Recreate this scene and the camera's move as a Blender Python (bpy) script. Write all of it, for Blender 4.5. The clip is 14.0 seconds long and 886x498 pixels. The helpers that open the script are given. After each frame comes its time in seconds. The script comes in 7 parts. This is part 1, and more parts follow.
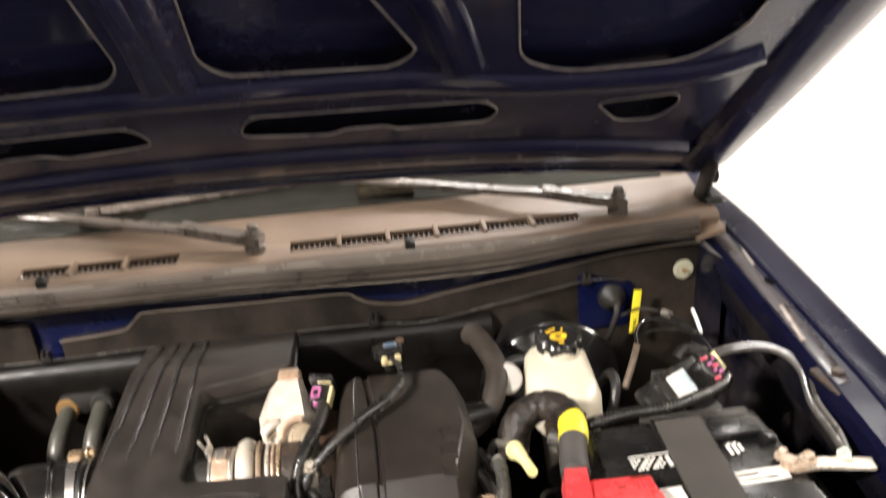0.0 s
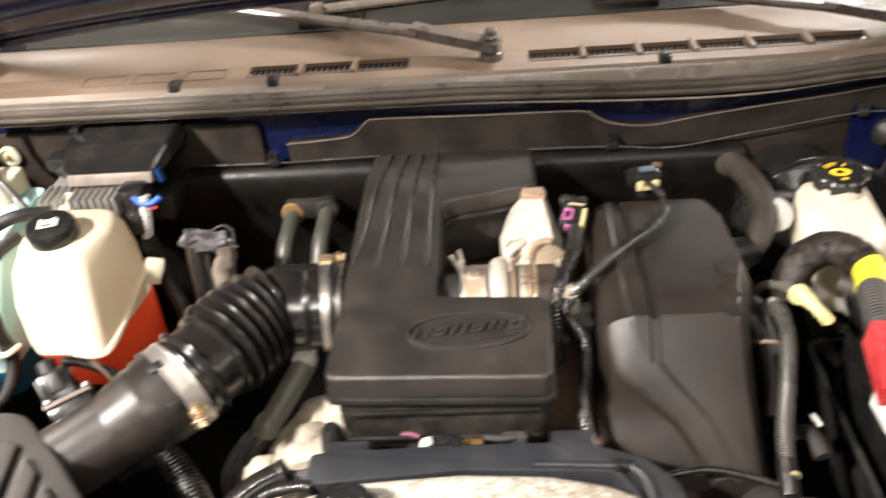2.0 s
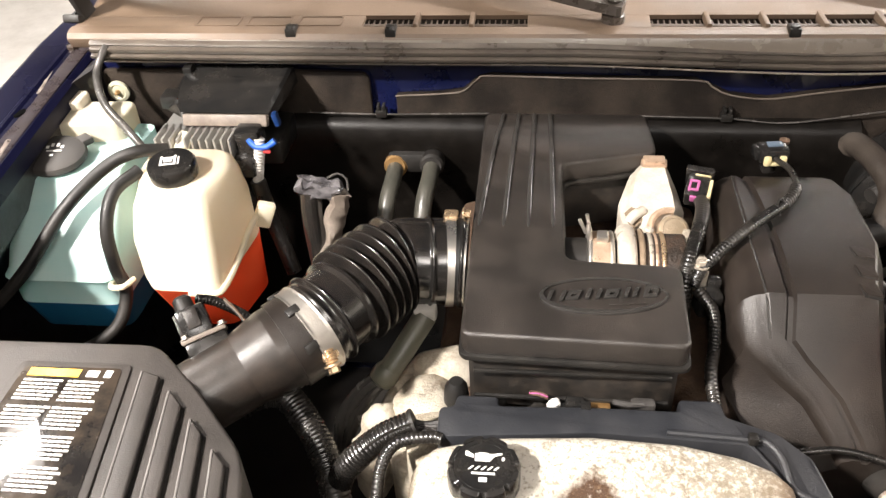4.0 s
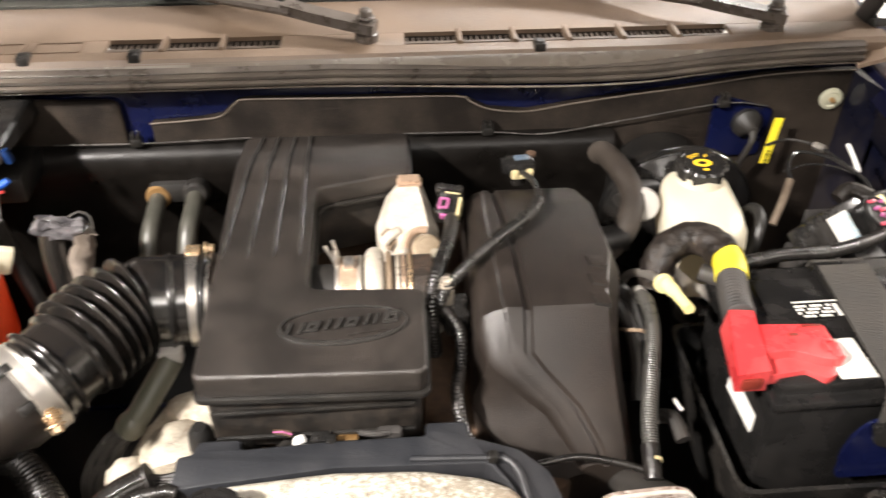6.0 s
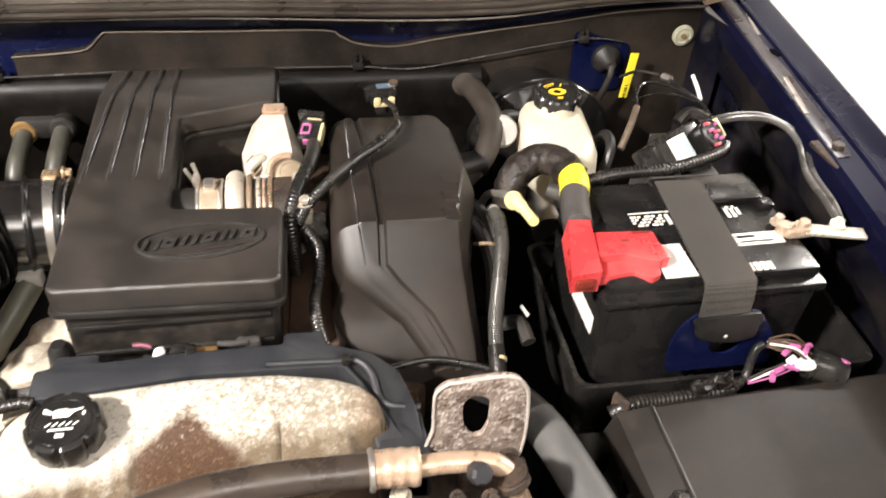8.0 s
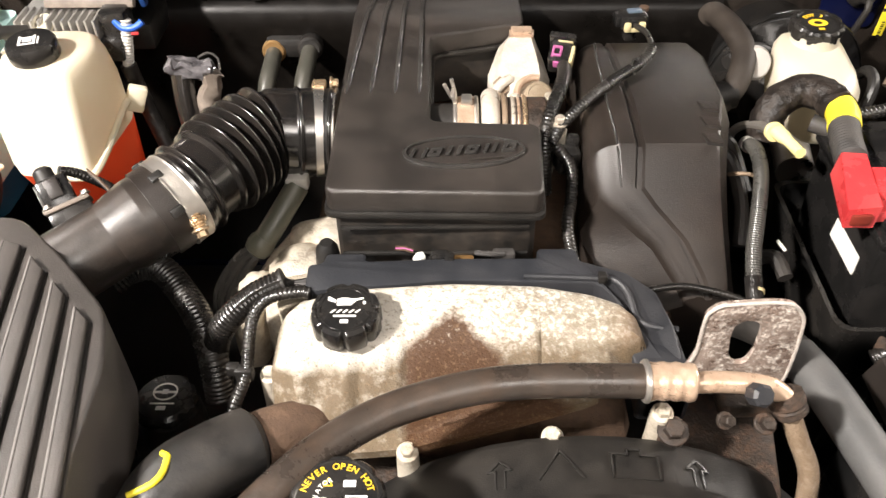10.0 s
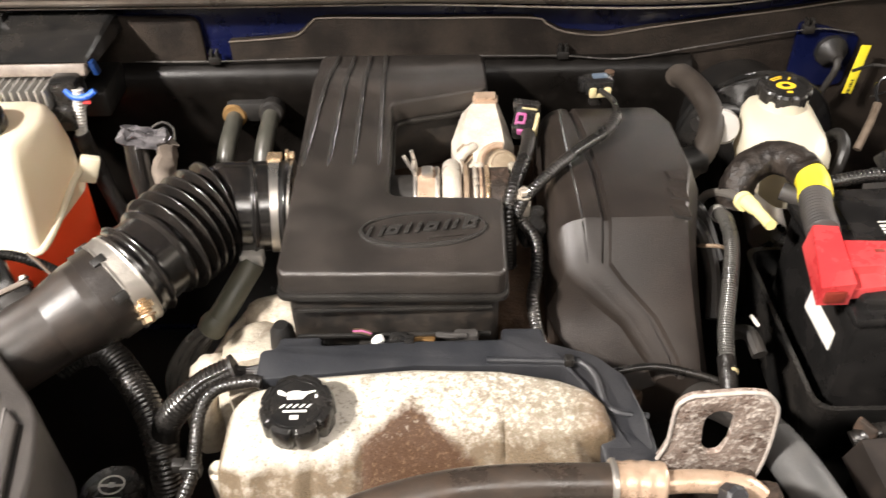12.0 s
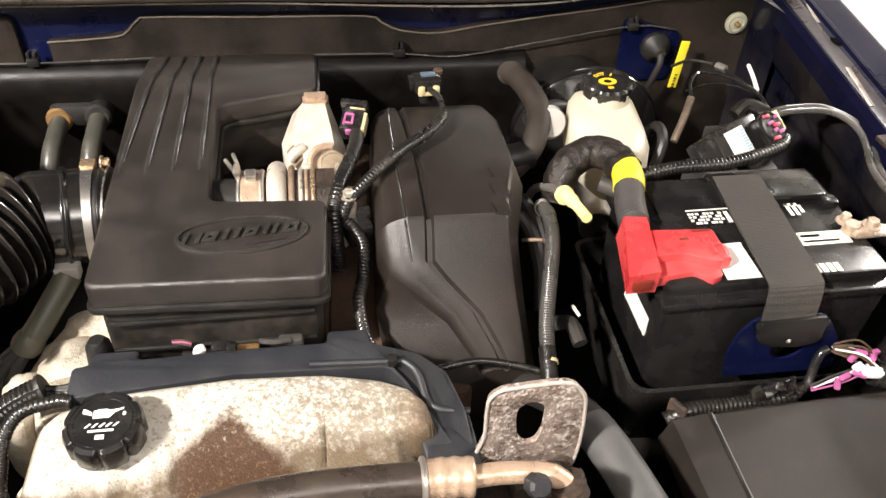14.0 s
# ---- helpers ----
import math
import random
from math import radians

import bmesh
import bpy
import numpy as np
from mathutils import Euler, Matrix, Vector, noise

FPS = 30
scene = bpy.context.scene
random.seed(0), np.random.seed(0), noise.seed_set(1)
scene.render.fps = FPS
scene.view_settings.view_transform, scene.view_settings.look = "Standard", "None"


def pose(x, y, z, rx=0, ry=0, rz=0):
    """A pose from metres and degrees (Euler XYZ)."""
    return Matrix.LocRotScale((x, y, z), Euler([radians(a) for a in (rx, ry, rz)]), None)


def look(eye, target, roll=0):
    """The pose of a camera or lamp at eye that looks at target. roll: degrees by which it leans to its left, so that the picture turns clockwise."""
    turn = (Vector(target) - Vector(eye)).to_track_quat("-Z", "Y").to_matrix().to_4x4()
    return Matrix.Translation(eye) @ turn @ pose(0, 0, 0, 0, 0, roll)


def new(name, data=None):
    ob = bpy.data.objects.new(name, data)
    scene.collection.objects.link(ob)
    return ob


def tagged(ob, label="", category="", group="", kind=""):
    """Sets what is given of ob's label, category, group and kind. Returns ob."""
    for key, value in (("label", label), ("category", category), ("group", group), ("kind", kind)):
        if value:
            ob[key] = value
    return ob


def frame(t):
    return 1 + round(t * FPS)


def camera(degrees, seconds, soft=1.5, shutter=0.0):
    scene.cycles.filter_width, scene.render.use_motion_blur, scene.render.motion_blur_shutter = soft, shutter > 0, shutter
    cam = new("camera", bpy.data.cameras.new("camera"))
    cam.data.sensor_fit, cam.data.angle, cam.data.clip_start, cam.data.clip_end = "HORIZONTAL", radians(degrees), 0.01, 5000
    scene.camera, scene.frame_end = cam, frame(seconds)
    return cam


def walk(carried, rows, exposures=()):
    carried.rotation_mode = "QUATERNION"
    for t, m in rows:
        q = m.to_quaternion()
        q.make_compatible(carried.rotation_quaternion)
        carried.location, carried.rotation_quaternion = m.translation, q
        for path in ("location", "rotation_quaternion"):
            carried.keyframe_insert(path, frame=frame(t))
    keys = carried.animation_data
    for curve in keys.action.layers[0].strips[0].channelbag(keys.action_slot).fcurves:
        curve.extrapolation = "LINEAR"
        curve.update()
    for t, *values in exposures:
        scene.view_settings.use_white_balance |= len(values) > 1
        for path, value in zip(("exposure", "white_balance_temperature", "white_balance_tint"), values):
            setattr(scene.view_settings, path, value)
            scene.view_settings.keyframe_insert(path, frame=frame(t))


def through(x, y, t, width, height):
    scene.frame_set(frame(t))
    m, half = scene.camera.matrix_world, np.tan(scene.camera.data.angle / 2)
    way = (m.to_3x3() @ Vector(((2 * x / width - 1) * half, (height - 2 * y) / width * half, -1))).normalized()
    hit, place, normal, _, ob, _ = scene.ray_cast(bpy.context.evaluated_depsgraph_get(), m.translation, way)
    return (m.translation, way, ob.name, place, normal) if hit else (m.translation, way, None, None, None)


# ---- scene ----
cam = camera(56.5, 14.0, soft=1.4, shutter=0.5)
PATH = [
    (0, (0.0, 0.008, 1.561), (0.192, 1.818, 0.732), -3.6),
    (0.5, (-0.004, 0.064, 1.527), (0.184, 1.76, 0.483), -2.5),
    (1, (0.03, 0.085, 1.521), (0.045, 1.763, 0.433), -2.4),
    (1.5, (0.017, 0.092, 1.516), (-0.137, 1.74, 0.393), -4.7),
    (2, (-0.147, 0.087, 1.51), (-0.308, 1.71, 0.353), -5.7),
    (2.5, (-0.254, 0.076, 1.495), (-0.425, 1.645, 0.267), -3.7),
    (2.7, (-0.263, 0.054, 1.497), (-0.467, 1.612, 0.259), -2.7),
    (4.8, (-0.25, 0.091, 1.525), (-0.467, 1.653, 0.294), -3.5),
    (5, (-0.242, 0.091, 1.521), (-0.428, 1.661, 0.296), -3.2),
    (5.5, (-0.191, 0.101, 1.524), (-0.229, 1.681, 0.298), -1.3),
    (6, (-0.141, 0.111, 1.52), (-0.015, 1.685, 0.293), 0.3),
    (6.5, (-0.091, 0.117, 1.517), (0.188, 1.665, 0.282), 2.5),
    (7, (-0.076, 0.103, 1.519), (0.287, 1.638, 0.289), 4.3),
    (7.5, (-0.07, 0.088, 1.51), (0.3, 1.608, 0.264), 4.8),
    (8, (-0.083, 0.04, 1.505), (0.235, 1.54, 0.222), 3.8),
    (8.5, (-0.106, 0.024, 1.495), (0.135, 1.509, 0.177), 3.2),
    (9, (-0.15, 0.008, 1.483), (-0.058, 1.465, 0.116), 2.4),
    (9.2, (-0.164, 0.01, 1.476), (-0.114, 1.456, 0.095), 1.7),
    (11.3, (-0.207, 0.041, 1.485), (-0.278, 1.551, 0.174), -2.3),
    (11.5, (-0.197, 0.048, 1.489), (-0.258, 1.564, 0.186), -2.3),
    (12, (-0.172, 0.075, 1.484), (-0.169, 1.592, 0.181), -1.0),
    (12.5, (-0.147, 0.079, 1.49), (-0.057, 1.593, 0.186), 0.9),
    (13, (-0.127, 0.072, 1.493), (0.047, 1.582, 0.194), 2.3),
    (13.5, (-0.104, 0.076, 1.493), (0.142, 1.58, 0.197), 2.6),
    (14, (-0.104, 0.076, 1.489), (0.159, 1.564, 0.179), 3.2),
]
walk(cam, [(t, look(eye, target, roll)) for t, eye, target, roll in PATH],
     exposures=[(0.0, -0.12), (0.5, 0.11), (1.0, 0.14), (1.5, 0.10), (2.0, 0.0), (2.5, 0.04), (5.0, 0.0), (5.5, 0.02), (6.0, 0.05), (7.0, 0.04), (8.5, 0.03), (11.5, -0.03), (14.0, -0.10)])

# ---------------------------------------------------------------- world and lamps
world = bpy.data.worlds.new("garage_air")
scene.world = world
world.use_nodes = True
world.node_tree.nodes["Background"].inputs["Color"].default_value = (1.0, 0.97, 0.95, 1)
world.node_tree.nodes["Background"].inputs["Strength"].default_value = 0.030
WARM = (1.0, 0.93, 0.87)


def area_lamp(name, eye, target, size_x, size_y, watts, color=WARM, spread=180):
    data = bpy.data.lights.new(name, "AREA")
    data.shape, data.size, data.size_y, data.energy, data.color = "RECTANGLE", size_x, size_y, watts, color
    data.spread = radians(spread)
    ob = new(name, data)
    ob.matrix_world = look(eye, target)
    return ob


area_lamp("unseen_lamp_light", (-1.80, -0.52, 2.88), (-0.30, 0.60, 0.9), 0.22, 0.22, 330)
area_lamp("unseen_lamp_light", (4.30, 2.20, 2.90), (4.00, 2.15, 0.0), 0.3, 1.8, 480, spread=160)
area_lamp("unseen_lamp_light", (1.00, 2.50, 2.90), (0.45, 1.2, 1.0), 1.6, 0.25, 108, (1.0, 0.96, 0.93))
area_lamp("unseen_lamp_light", (0.3, -1.30, 2.93), (0.0, 0.60, 0.9), 1.4, 1.0, 46)
area_lamp("unseen_lamp_light", (-2.2, 1.7, 2.88), (-0.9, 1.0, 0.9), 0.9, 0.3, 112)

# ---------------------------------------------------------------- materials


def surface(name, c, c2=None, rough=0.5, metal=0.0, patch=18.0, grain=320.0, bump=0.12, vary=0.12, dust=0.0,
            dust_color=(0.10, 0.078, 0.058), coat=0.0, spec=0.5, dust_scale=9.0, gather=0.5, crisp=0.27):
    """A worn surface: patches of two colours, fine grain in relief and gloss, and blotches of dust."""
    m = bpy.data.materials.new(name)
    m.use_nodes = True
    n, l = m.node_tree.nodes, m.node_tree.links
    bsdf = n["Principled BSDF"]
    where = n.new("ShaderNodeTexCoord").outputs["Object"]

    def noise_at(scale, detail, rough_value=0.6):
        t = n.new("ShaderNodeTexNoise")
        t.inputs["Scale"].default_value, t.inputs["Detail"].default_value = scale, detail
        t.inputs["Roughness"].default_value = rough_value
        l.new(where, t.inputs["Vector"])
        return t.outputs["Fac"]

    def span(value, a, b, lo, hi):
        r = n.new("ShaderNodeMapRange")
        for key, v in zip(("From Min", "From Max", "To Min", "To Max"), (a, b, lo, hi)):
            r.inputs[key].default_value = v
        l.new(value, r.inputs["Value"])
        return r.outputs["Result"]

    def mixed(fac, a, b):
        x = n.new("ShaderNodeMix")
        x.data_type = "RGBA"
        l.new(fac, x.inputs[0])
        for socket, v in ((x.inputs[6], a), (x.inputs[7], b)):
            if isinstance(v, tuple):
                socket.default_value = (*v, 1)
            else:
                l.new(v, socket)
        return x.outputs[2]

    c2 = c2 or tuple(min(1, v * 1.5 + 0.004) for v in c)
    big, fine = noise_at(patch, 5), noise_at(grain, 3)
    color = mixed(span(big, 0.35, 0.68, 0, 1), c, c2)
    gloss = span(big, 0.3, 0.7, max(0.03, rough - vary), min(1, rough + vary))
    if dust:
        blotch = noise_at(dust_scale, 8, 0.72)
        amount = span(blotch, gather - 0.26 * crisp, gather + 0.74 * crisp, 0, dust)
        color = mixed(amount, color, dust_color)
        add = n.new("ShaderNodeMath")
        add.operation, add.use_clamp = "MULTIPLY_ADD", True
        l.new(amount, add.inputs[0])
        add.inputs[1].default_value = 0.45
        l.new(gloss, add.inputs[2])
        gloss = add.outputs[0]
    l.new(color, bsdf.inputs["Base Color"])
    l.new(gloss, bsdf.inputs["Roughness"])
    bsdf.inputs["Metallic"].default_value = metal
    bsdf.inputs["Coat Weight"].default_value = coat
    bsdf.inputs["Coat Roughness"].default_value = 0.08
    bsdf.inputs["Specular IOR Level"].default_value = spec
    b = n.new("ShaderNodeBump")
    b.inputs["Strength"].default_value, b.inputs["Distance"].default_value = bump, 0.002
    l.new(fine, b.inputs["Height"])
    l.new(b.outputs["Normal"], bsdf.inputs["Normal"])
    return m


def milky(name, c, c2, rough=0.35, through=0.35):
    """Translucent moulded plastic, such as a fluid bottle."""
    m = surface(name, c, c2, rough, patch=11, grain=180, bump=0.05, vary=0.08)
    n, l = m.node_tree.nodes, m.node_tree.links
    bsdf = n["Principled BSDF"]
    t = n.new("ShaderNodeBsdfTranslucent")
    t.inputs["Color"].default_value = (*c, 1)
    x = n.new("ShaderNodeMixShader")
    x.inputs[0].default_value = through
    l.new(bsdf.outputs[0], x.inputs[1])
    l.new(t.outputs[0], x.inputs[2])
    l.new(x.outputs[0], n["Material Output"].inputs["Surface"])
    return m


PLASTIC = surface("black_plastic", (0.010, 0.0095, 0.009), (0.017, 0.016, 0.0145), 0.38, dust=0.12, bump=0.2, grain=700)
RIB = surface("polished_plastic_rib", (0.030, 0.028, 0.026), (0.040, 0.037, 0.034), 0.22, spec=1.0, vary=0.04, bump=0.05)
LID = surface("grained_black_plastic", (0.0200, 0.0172, 0.0152), (0.029, 0.0250, 0.0222), 0.36, spec=0.65, vary=0.06, dust=0.18, dust_color=(0.09, 0.065, 0.048), bump=0.35, grain=900)


def stained_casting(name):
    """Cream cast aluminium, speckled brown towards one end, with one wedge of painted shadow and brown dirt on its
    front.
    """
    m = surface(name, (0.52, 0.482, 0.405), (0.64, 0.602, 0.535), 0.55, spec=0.2, patch=16, grain=420, bump=0.7, dust=0.35, dust_color=(0.26, 0.20, 0.13), dust_scale=22, gather=0.56)
    n, l = m.node_tree.nodes, m.node_tree.links
    bsdf = n["Principled BSDF"]
    where = n.new("ShaderNodeTexCoord").outputs["Object"]

    def math_node(op, x, y):
        k = n.new("ShaderNodeMath")
        k.operation = op
        for socket, v in zip(k.inputs, (x, y)):
            if isinstance(v, float):
                socket.default_value = v
            else:
                l.new(v, socket)
        return k.outputs[0]

    def noise_at(scale, detail):
        t = n.new("ShaderNodeTexNoise")
        t.inputs["Scale"].default_value, t.inputs["Detail"].default_value, t.inputs["Roughness"].default_value = scale, detail, 0.7
        l.new(where, t.inputs["Vector"])
        return t.outputs["Fac"]

    def side(nx, ny, off):
        d = n.new("ShaderNodeVectorMath")
        d.operation = "DOT_PRODUCT"
        l.new(where, d.inputs[0])
        d.inputs[1].default_value = (nx, ny, 0)
        return math_node("ADD", d.outputs["Value"], off)

    def ramp(value, lo, hi, top=1.0):
        r = n.new("ShaderNodeMapRange")
        for key, v in zip(("From Min", "From Max", "To Min", "To Max"), (lo, hi, 0, top)):
            r.inputs[key].default_value = v
        l.new(value, r.inputs["Value"])
        return r.outputs["Result"]

    def over(fac, under, top):
        x = n.new("ShaderNodeMix")
        x.data_type = "RGBA"
        l.new(fac, x.inputs[0])
        l.new(under, x.inputs[6])
        x.inputs[7].default_value = (*top, 1)
        return x.outputs[2]

    color = bsdf.inputs["Base Color"].links[0].from_socket
    # speckle, thicker towards the far end
    end = ramp(side(1.0, 0.0, 0.0), -0.08, 0.11, 0.115)
    speck = ramp(math_node("ADD", noise_at(230, 6), end), 0.54, 0.63, 0.82)
    color = over(speck, color, (0.225, 0.190, 0.140))
    soot = ramp(math_node("ADD", noise_at(55, 6), end), 0.575, 0.70, 0.75)
    color = over(soot, color, (0.185, 0.155, 0.112))
    tip = ramp(math_node("ADD", side(1.0, 0.0, 0.0), math_node("MULTIPLY", math_node("SUBTRACT", noise_at(60, 5), 0.5), 0.05)), 0.125, 0.152, 0.7)
    color = over(tip, color, (0.16, 0.098, 0.055))
    # baked-on soot down the front face
    height = n.new("ShaderNodeVectorMath")
    height.operation = "DOT_PRODUCT"
    l.new(where, height.inputs[0])
    height.inputs[1].default_value = (0, 0, -1.0)
    film = ramp(math_node("ADD", math_node("ADD", height.outputs["Value"], 0.5415), math_node("MULTIPLY", math_node("SUBTRACT", noise_at(40, 6), 0.5), 0.02)), 0.0, 0.010, 1.0)
    color = over(math_node("MULTIPLY", film, ramp(noise_at(70, 7), 0.10, 0.50, 0.97)), color, (0.125, 0.092, 0.057))
    # the wedge: a cast shadow put into the colour, with brown dirt in it
    wedge = math_node("MINIMUM", side(1.0, 0.0, 0.057), math_node("MINIMUM", side(0.593, -0.805, -0.1228), side(-0.666, -0.746, -0.1262)))
    rim = math_node("MULTIPLY", math_node("SUBTRACT", noise_at(90, 5), 0.5), 0.016)
    dirty_shadow = ramp(math_node("ADD", wedge, rim), -0.003, 0.006, 1.0)
    color = over(math_node("MULTIPLY", dirty_shadow, ramp(noise_at(150, 7), 0.20, 0.42, 0.97)), color, (0.056, 0.026, 0.0115))
    # pale grains left in the grime
    soiled = math_node("MAXIMUM", film, dirty_shadow)
    color = over(math_node("MULTIPLY", soiled, ramp(noise_at(300, 4), 0.54, 0.68, 0.50)), color, (0.20, 0.135, 0.078))
    l.new(color, bsdf.inputs["Base Color"])
    return m


VALVE = stained_casting("speckled_cream_casting")
LACQUER = surface("black_lacquered_steel", (0.008, 0.008, 0.008), (0.013, 0.0125, 0.012), 0.12, dust=0.1, bump=0.03)
GLOSSY = surface("glossy_black_plastic", (0.010, 0.010, 0.010), (0.018, 0.017, 0.016), 0.22, dust=0.12, bump=0.06)
DUCT = surface("charcoal_plastic", (0.0155, 0.0122, 0.0102), (0.021, 0.0168, 0.0142), 0.36, spec=0.5, vary=0.05, dust=0.14, dust_color=(0.085, 0.056, 0.038), bump=0.25, grain=800)
AIR_LID = surface("greyish_lid_plastic", (0.040, 0.0355, 0.0325), (0.052, 0.0465, 0.0425), 0.40, spec=0.6, vary=0.05, dust=0.14, dust_color=(0.10, 0.072, 0.055), bump=0.25, grain=800)
GLINT = surface("rib_edge_glint", (0.16, 0.15, 0.142), (0.20, 0.19, 0.18), 0.20, spec=1.0, vary=0.04, bump=0.05)
RAIL = surface("slate_plastic", (0.017, 0.0182, 0.0215), (0.024, 0.0258, 0.030), 0.42, dust=0.14, bump=0.2, dust_color=(0.07, 0.055, 0.045))
RUBBER = surface("black_rubber", (0.009, 0.0085, 0.008), (0.016, 0.015, 0.014), 0.5, dust=0.2, bump=0.15)
SHINY_RUBBER = surface("shiny_black_rubber", (0.0095, 0.0090, 0.0085), (0.016, 0.0138, 0.0122), 0.19, vary=0.03, dust=0.10, dust_color=(0.10, 0.065, 0.045), spec=1.0, bump=0.0)
GREY_RUBBER = surface("grey_rubber_hose", (0.030, 0.028, 0.027), (0.050, 0.046, 0.043), 0.55, dust=0.2, bump=0.15)
BRAID = surface("braided_hose_cover", (0.042, 0.041, 0.037), (0.066, 0.063, 0.057), 0.32, spec=0.8, dust=0.2, bump=0.15)
CONDUIT = surface("black_conduit_plastic", (0.008, 0.0075, 0.007), (0.014, 0.013, 0.012), 0.26, spec=0.8, dust=0.15, bump=0.08)
SHELF_DARK = surface("shaded_firewall_pad", (0.004, 0.0034, 0.0029), (0.0075, 0.0062, 0.0052), 0.36, spec=0.2, dust=0.15, dust_color=(0.06, 0.05, 0.042), dust_scale=14, gather=0.58)
DUSTY = surface("dust_smudged_plastic", (0.011, 0.010, 0.009), (0.018, 0.016, 0.014), 0.45, dust=0.55, dust_color=(0.075, 0.055, 0.040), dust_scale=26, gather=0.50)
PIPE = surface("stained_pipe_metal", (0.10, 0.075, 0.055), (0.20, 0.155, 0.115), 0.32, metal=0.4, patch=40, dust=0.3)
CRINKLE = surface("crinkled_glossy_film", (0.05, 0.047, 0.05), (0.17, 0.16, 0.165), 0.08, spec=1.0, coat=0.6, bump=0.5, grain=90, patch=60)
CRUST = surface("corroded_terminal_metal", (0.40, 0.32, 0.24), (0.54, 0.47, 0.38), 0.55, metal=0.35, patch=70, bump=0.6, dust=0.7, dust_color=(0.30, 0.14, 0.05), dust_scale=80, gather=0.53)
VERDIGRIS = surface("pale_green_corrosion", (0.42, 0.50, 0.40), (0.58, 0.60, 0.50), 0.7, patch=90, bump=0.8, grain=200)
WORN_EDGE = surface("bare_worn_edge", (0.20, 0.18, 0.16), (0.30, 0.27, 0.24), 0.45, metal=0.4, patch=60, dust=0.8, dust_color=(0.012, 0.012, 0.025), dust_scale=14, gather=0.54)
GREY_SLEEVE = surface("grey_foam_sleeve", (0.075, 0.075, 0.074), (0.105, 0.103, 0.100), 0.55, dust=0.15, bump=0.2)
BROWN_RUBBER = surface("brownish_grey_rubber", (0.026, 0.0205, 0.0165), (0.040, 0.032, 0.026), 0.62, dust=0.2, bump=0.2, spec=0.3)
HARNESS = surface("glossy_grey_wire", (0.045, 0.043, 0.040), (0.075, 0.070, 0.066), 0.18, spec=1.0, dust=0.2)
CREAM = surface("cream_plastic", (0.55, 0.46, 0.24), (0.64, 0.55, 0.32), 0.4, bump=0.08, dust=0.15)
SMOKE = surface("bluish_grey_plastic", (0.06, 0.09, 0.13), (0.12, 0.15, 0.19), 0.25)
PALE_BLUE = surface("faded_blue_print", (0.30, 0.45, 0.55), (0.40, 0.54, 0.62), 0.4, bump=0.03)
MOUTH = surface("shaded_red_plastic", (0.16, 0.020, 0.012), (0.22, 0.032, 0.018), 0.5)
MOUTH_RED = surface("rosy_plastic", (0.50, 0.055, 0.09), (0.60, 0.11, 0.15), 0.4)
BRIGHT_TAN = surface("gilded_zinc", (0.62, 0.44, 0.27), (0.76, 0.58, 0.38), 0.28, metal=0.8, patch=60, dust=0.3, dust_color=(0.2, 0.12, 0.07))
PALE_SCUFF = surface("pale_scuffed_plastic", (0.16, 0.13, 0.105), (0.24, 0.20, 0.165), 0.5, patch=40, dust=0.5, dust_color=(0.08, 0.06, 0.05), dust_scale=60)
HEATER = surface("weathered_heater_rubber", (0.045, 0.044, 0.036), (0.075, 0.072, 0.06), 0.33, dust=0.2)
OLIVE_RUBBER = surface("olive_rubber", (0.085, 0.086, 0.064), (0.12, 0.115, 0.085), 0.42, dust=0.2)
TAPE = surface("black_wrinkled_tape", (0.007, 0.006, 0.0055), (0.014, 0.012, 0.0105), 0.36, dust=0.15, bump=0.9, grain=130)
BEND_TAPE = surface("dusty_wrinkled_tape", (0.008, 0.006, 0.005), (0.020, 0.014, 0.010), 0.5, vary=0.12, patch=60, dust=0.5, dust_color=(0.05, 0.035, 0.025), dust_scale=60, gather=0.52, bump=0.9, grain=160)
AC_HOSE = surface("grimy_black_hose", (0.028, 0.022, 0.018), (0.050, 0.038, 0.030), 0.30, vary=0.10, patch=22, spec=0.6, dust=0.45, dust_color=(0.09, 0.052, 0.03), dust_scale=30, gather=0.52, bump=0.15)
FUSE_LID = surface("worn_black_lid_plastic", (0.0150, 0.0120, 0.0102), (0.020, 0.0162, 0.0138), 0.44, vary=0.08, patch=5, dust=0.35, dust_color=(0.07, 0.048, 0.035), dust_scale=45, gather=0.58, bump=0.12, grain=900, spec=0.5)
FELT = surface("dark_insulation_felt", (0.0085, 0.0060, 0.0045), (0.016, 0.0115, 0.0085), 0.6, dust=0.25, patch=9, bump=0.6, grain=420, spec=0.2)
FENDER_PAINT = surface("deep_navy_fender_paint", (0.0030, 0.0031, 0.0120), (0.0040, 0.0043, 0.0165), 0.30, patch=6, coat=0.03, bump=0.03, dust=0.04, gather=0.60, dust_color=(0.08, 0.06, 0.05), spec=0.07)
BROWNISH_FLANGE = surface("brownish_flange_paint", (0.020, 0.015, 0.017), (0.034, 0.026, 0.026), 0.26, patch=14, coat=0.06, bump=0.05, spec=0.2, dust=0.5, dust_color=(0.010, 0.009, 0.020), dust_scale=16, gather=0.52)
NAVY = surface("navy_car_paint", (0.003, 0.0045, 0.026), (0.0045, 0.007, 0.034), 0.26, patch=6, coat=0.35, bump=0.03, dust=0.05, gather=0.60, dust_color=(0.12, 0.085, 0.055), spec=0.3)
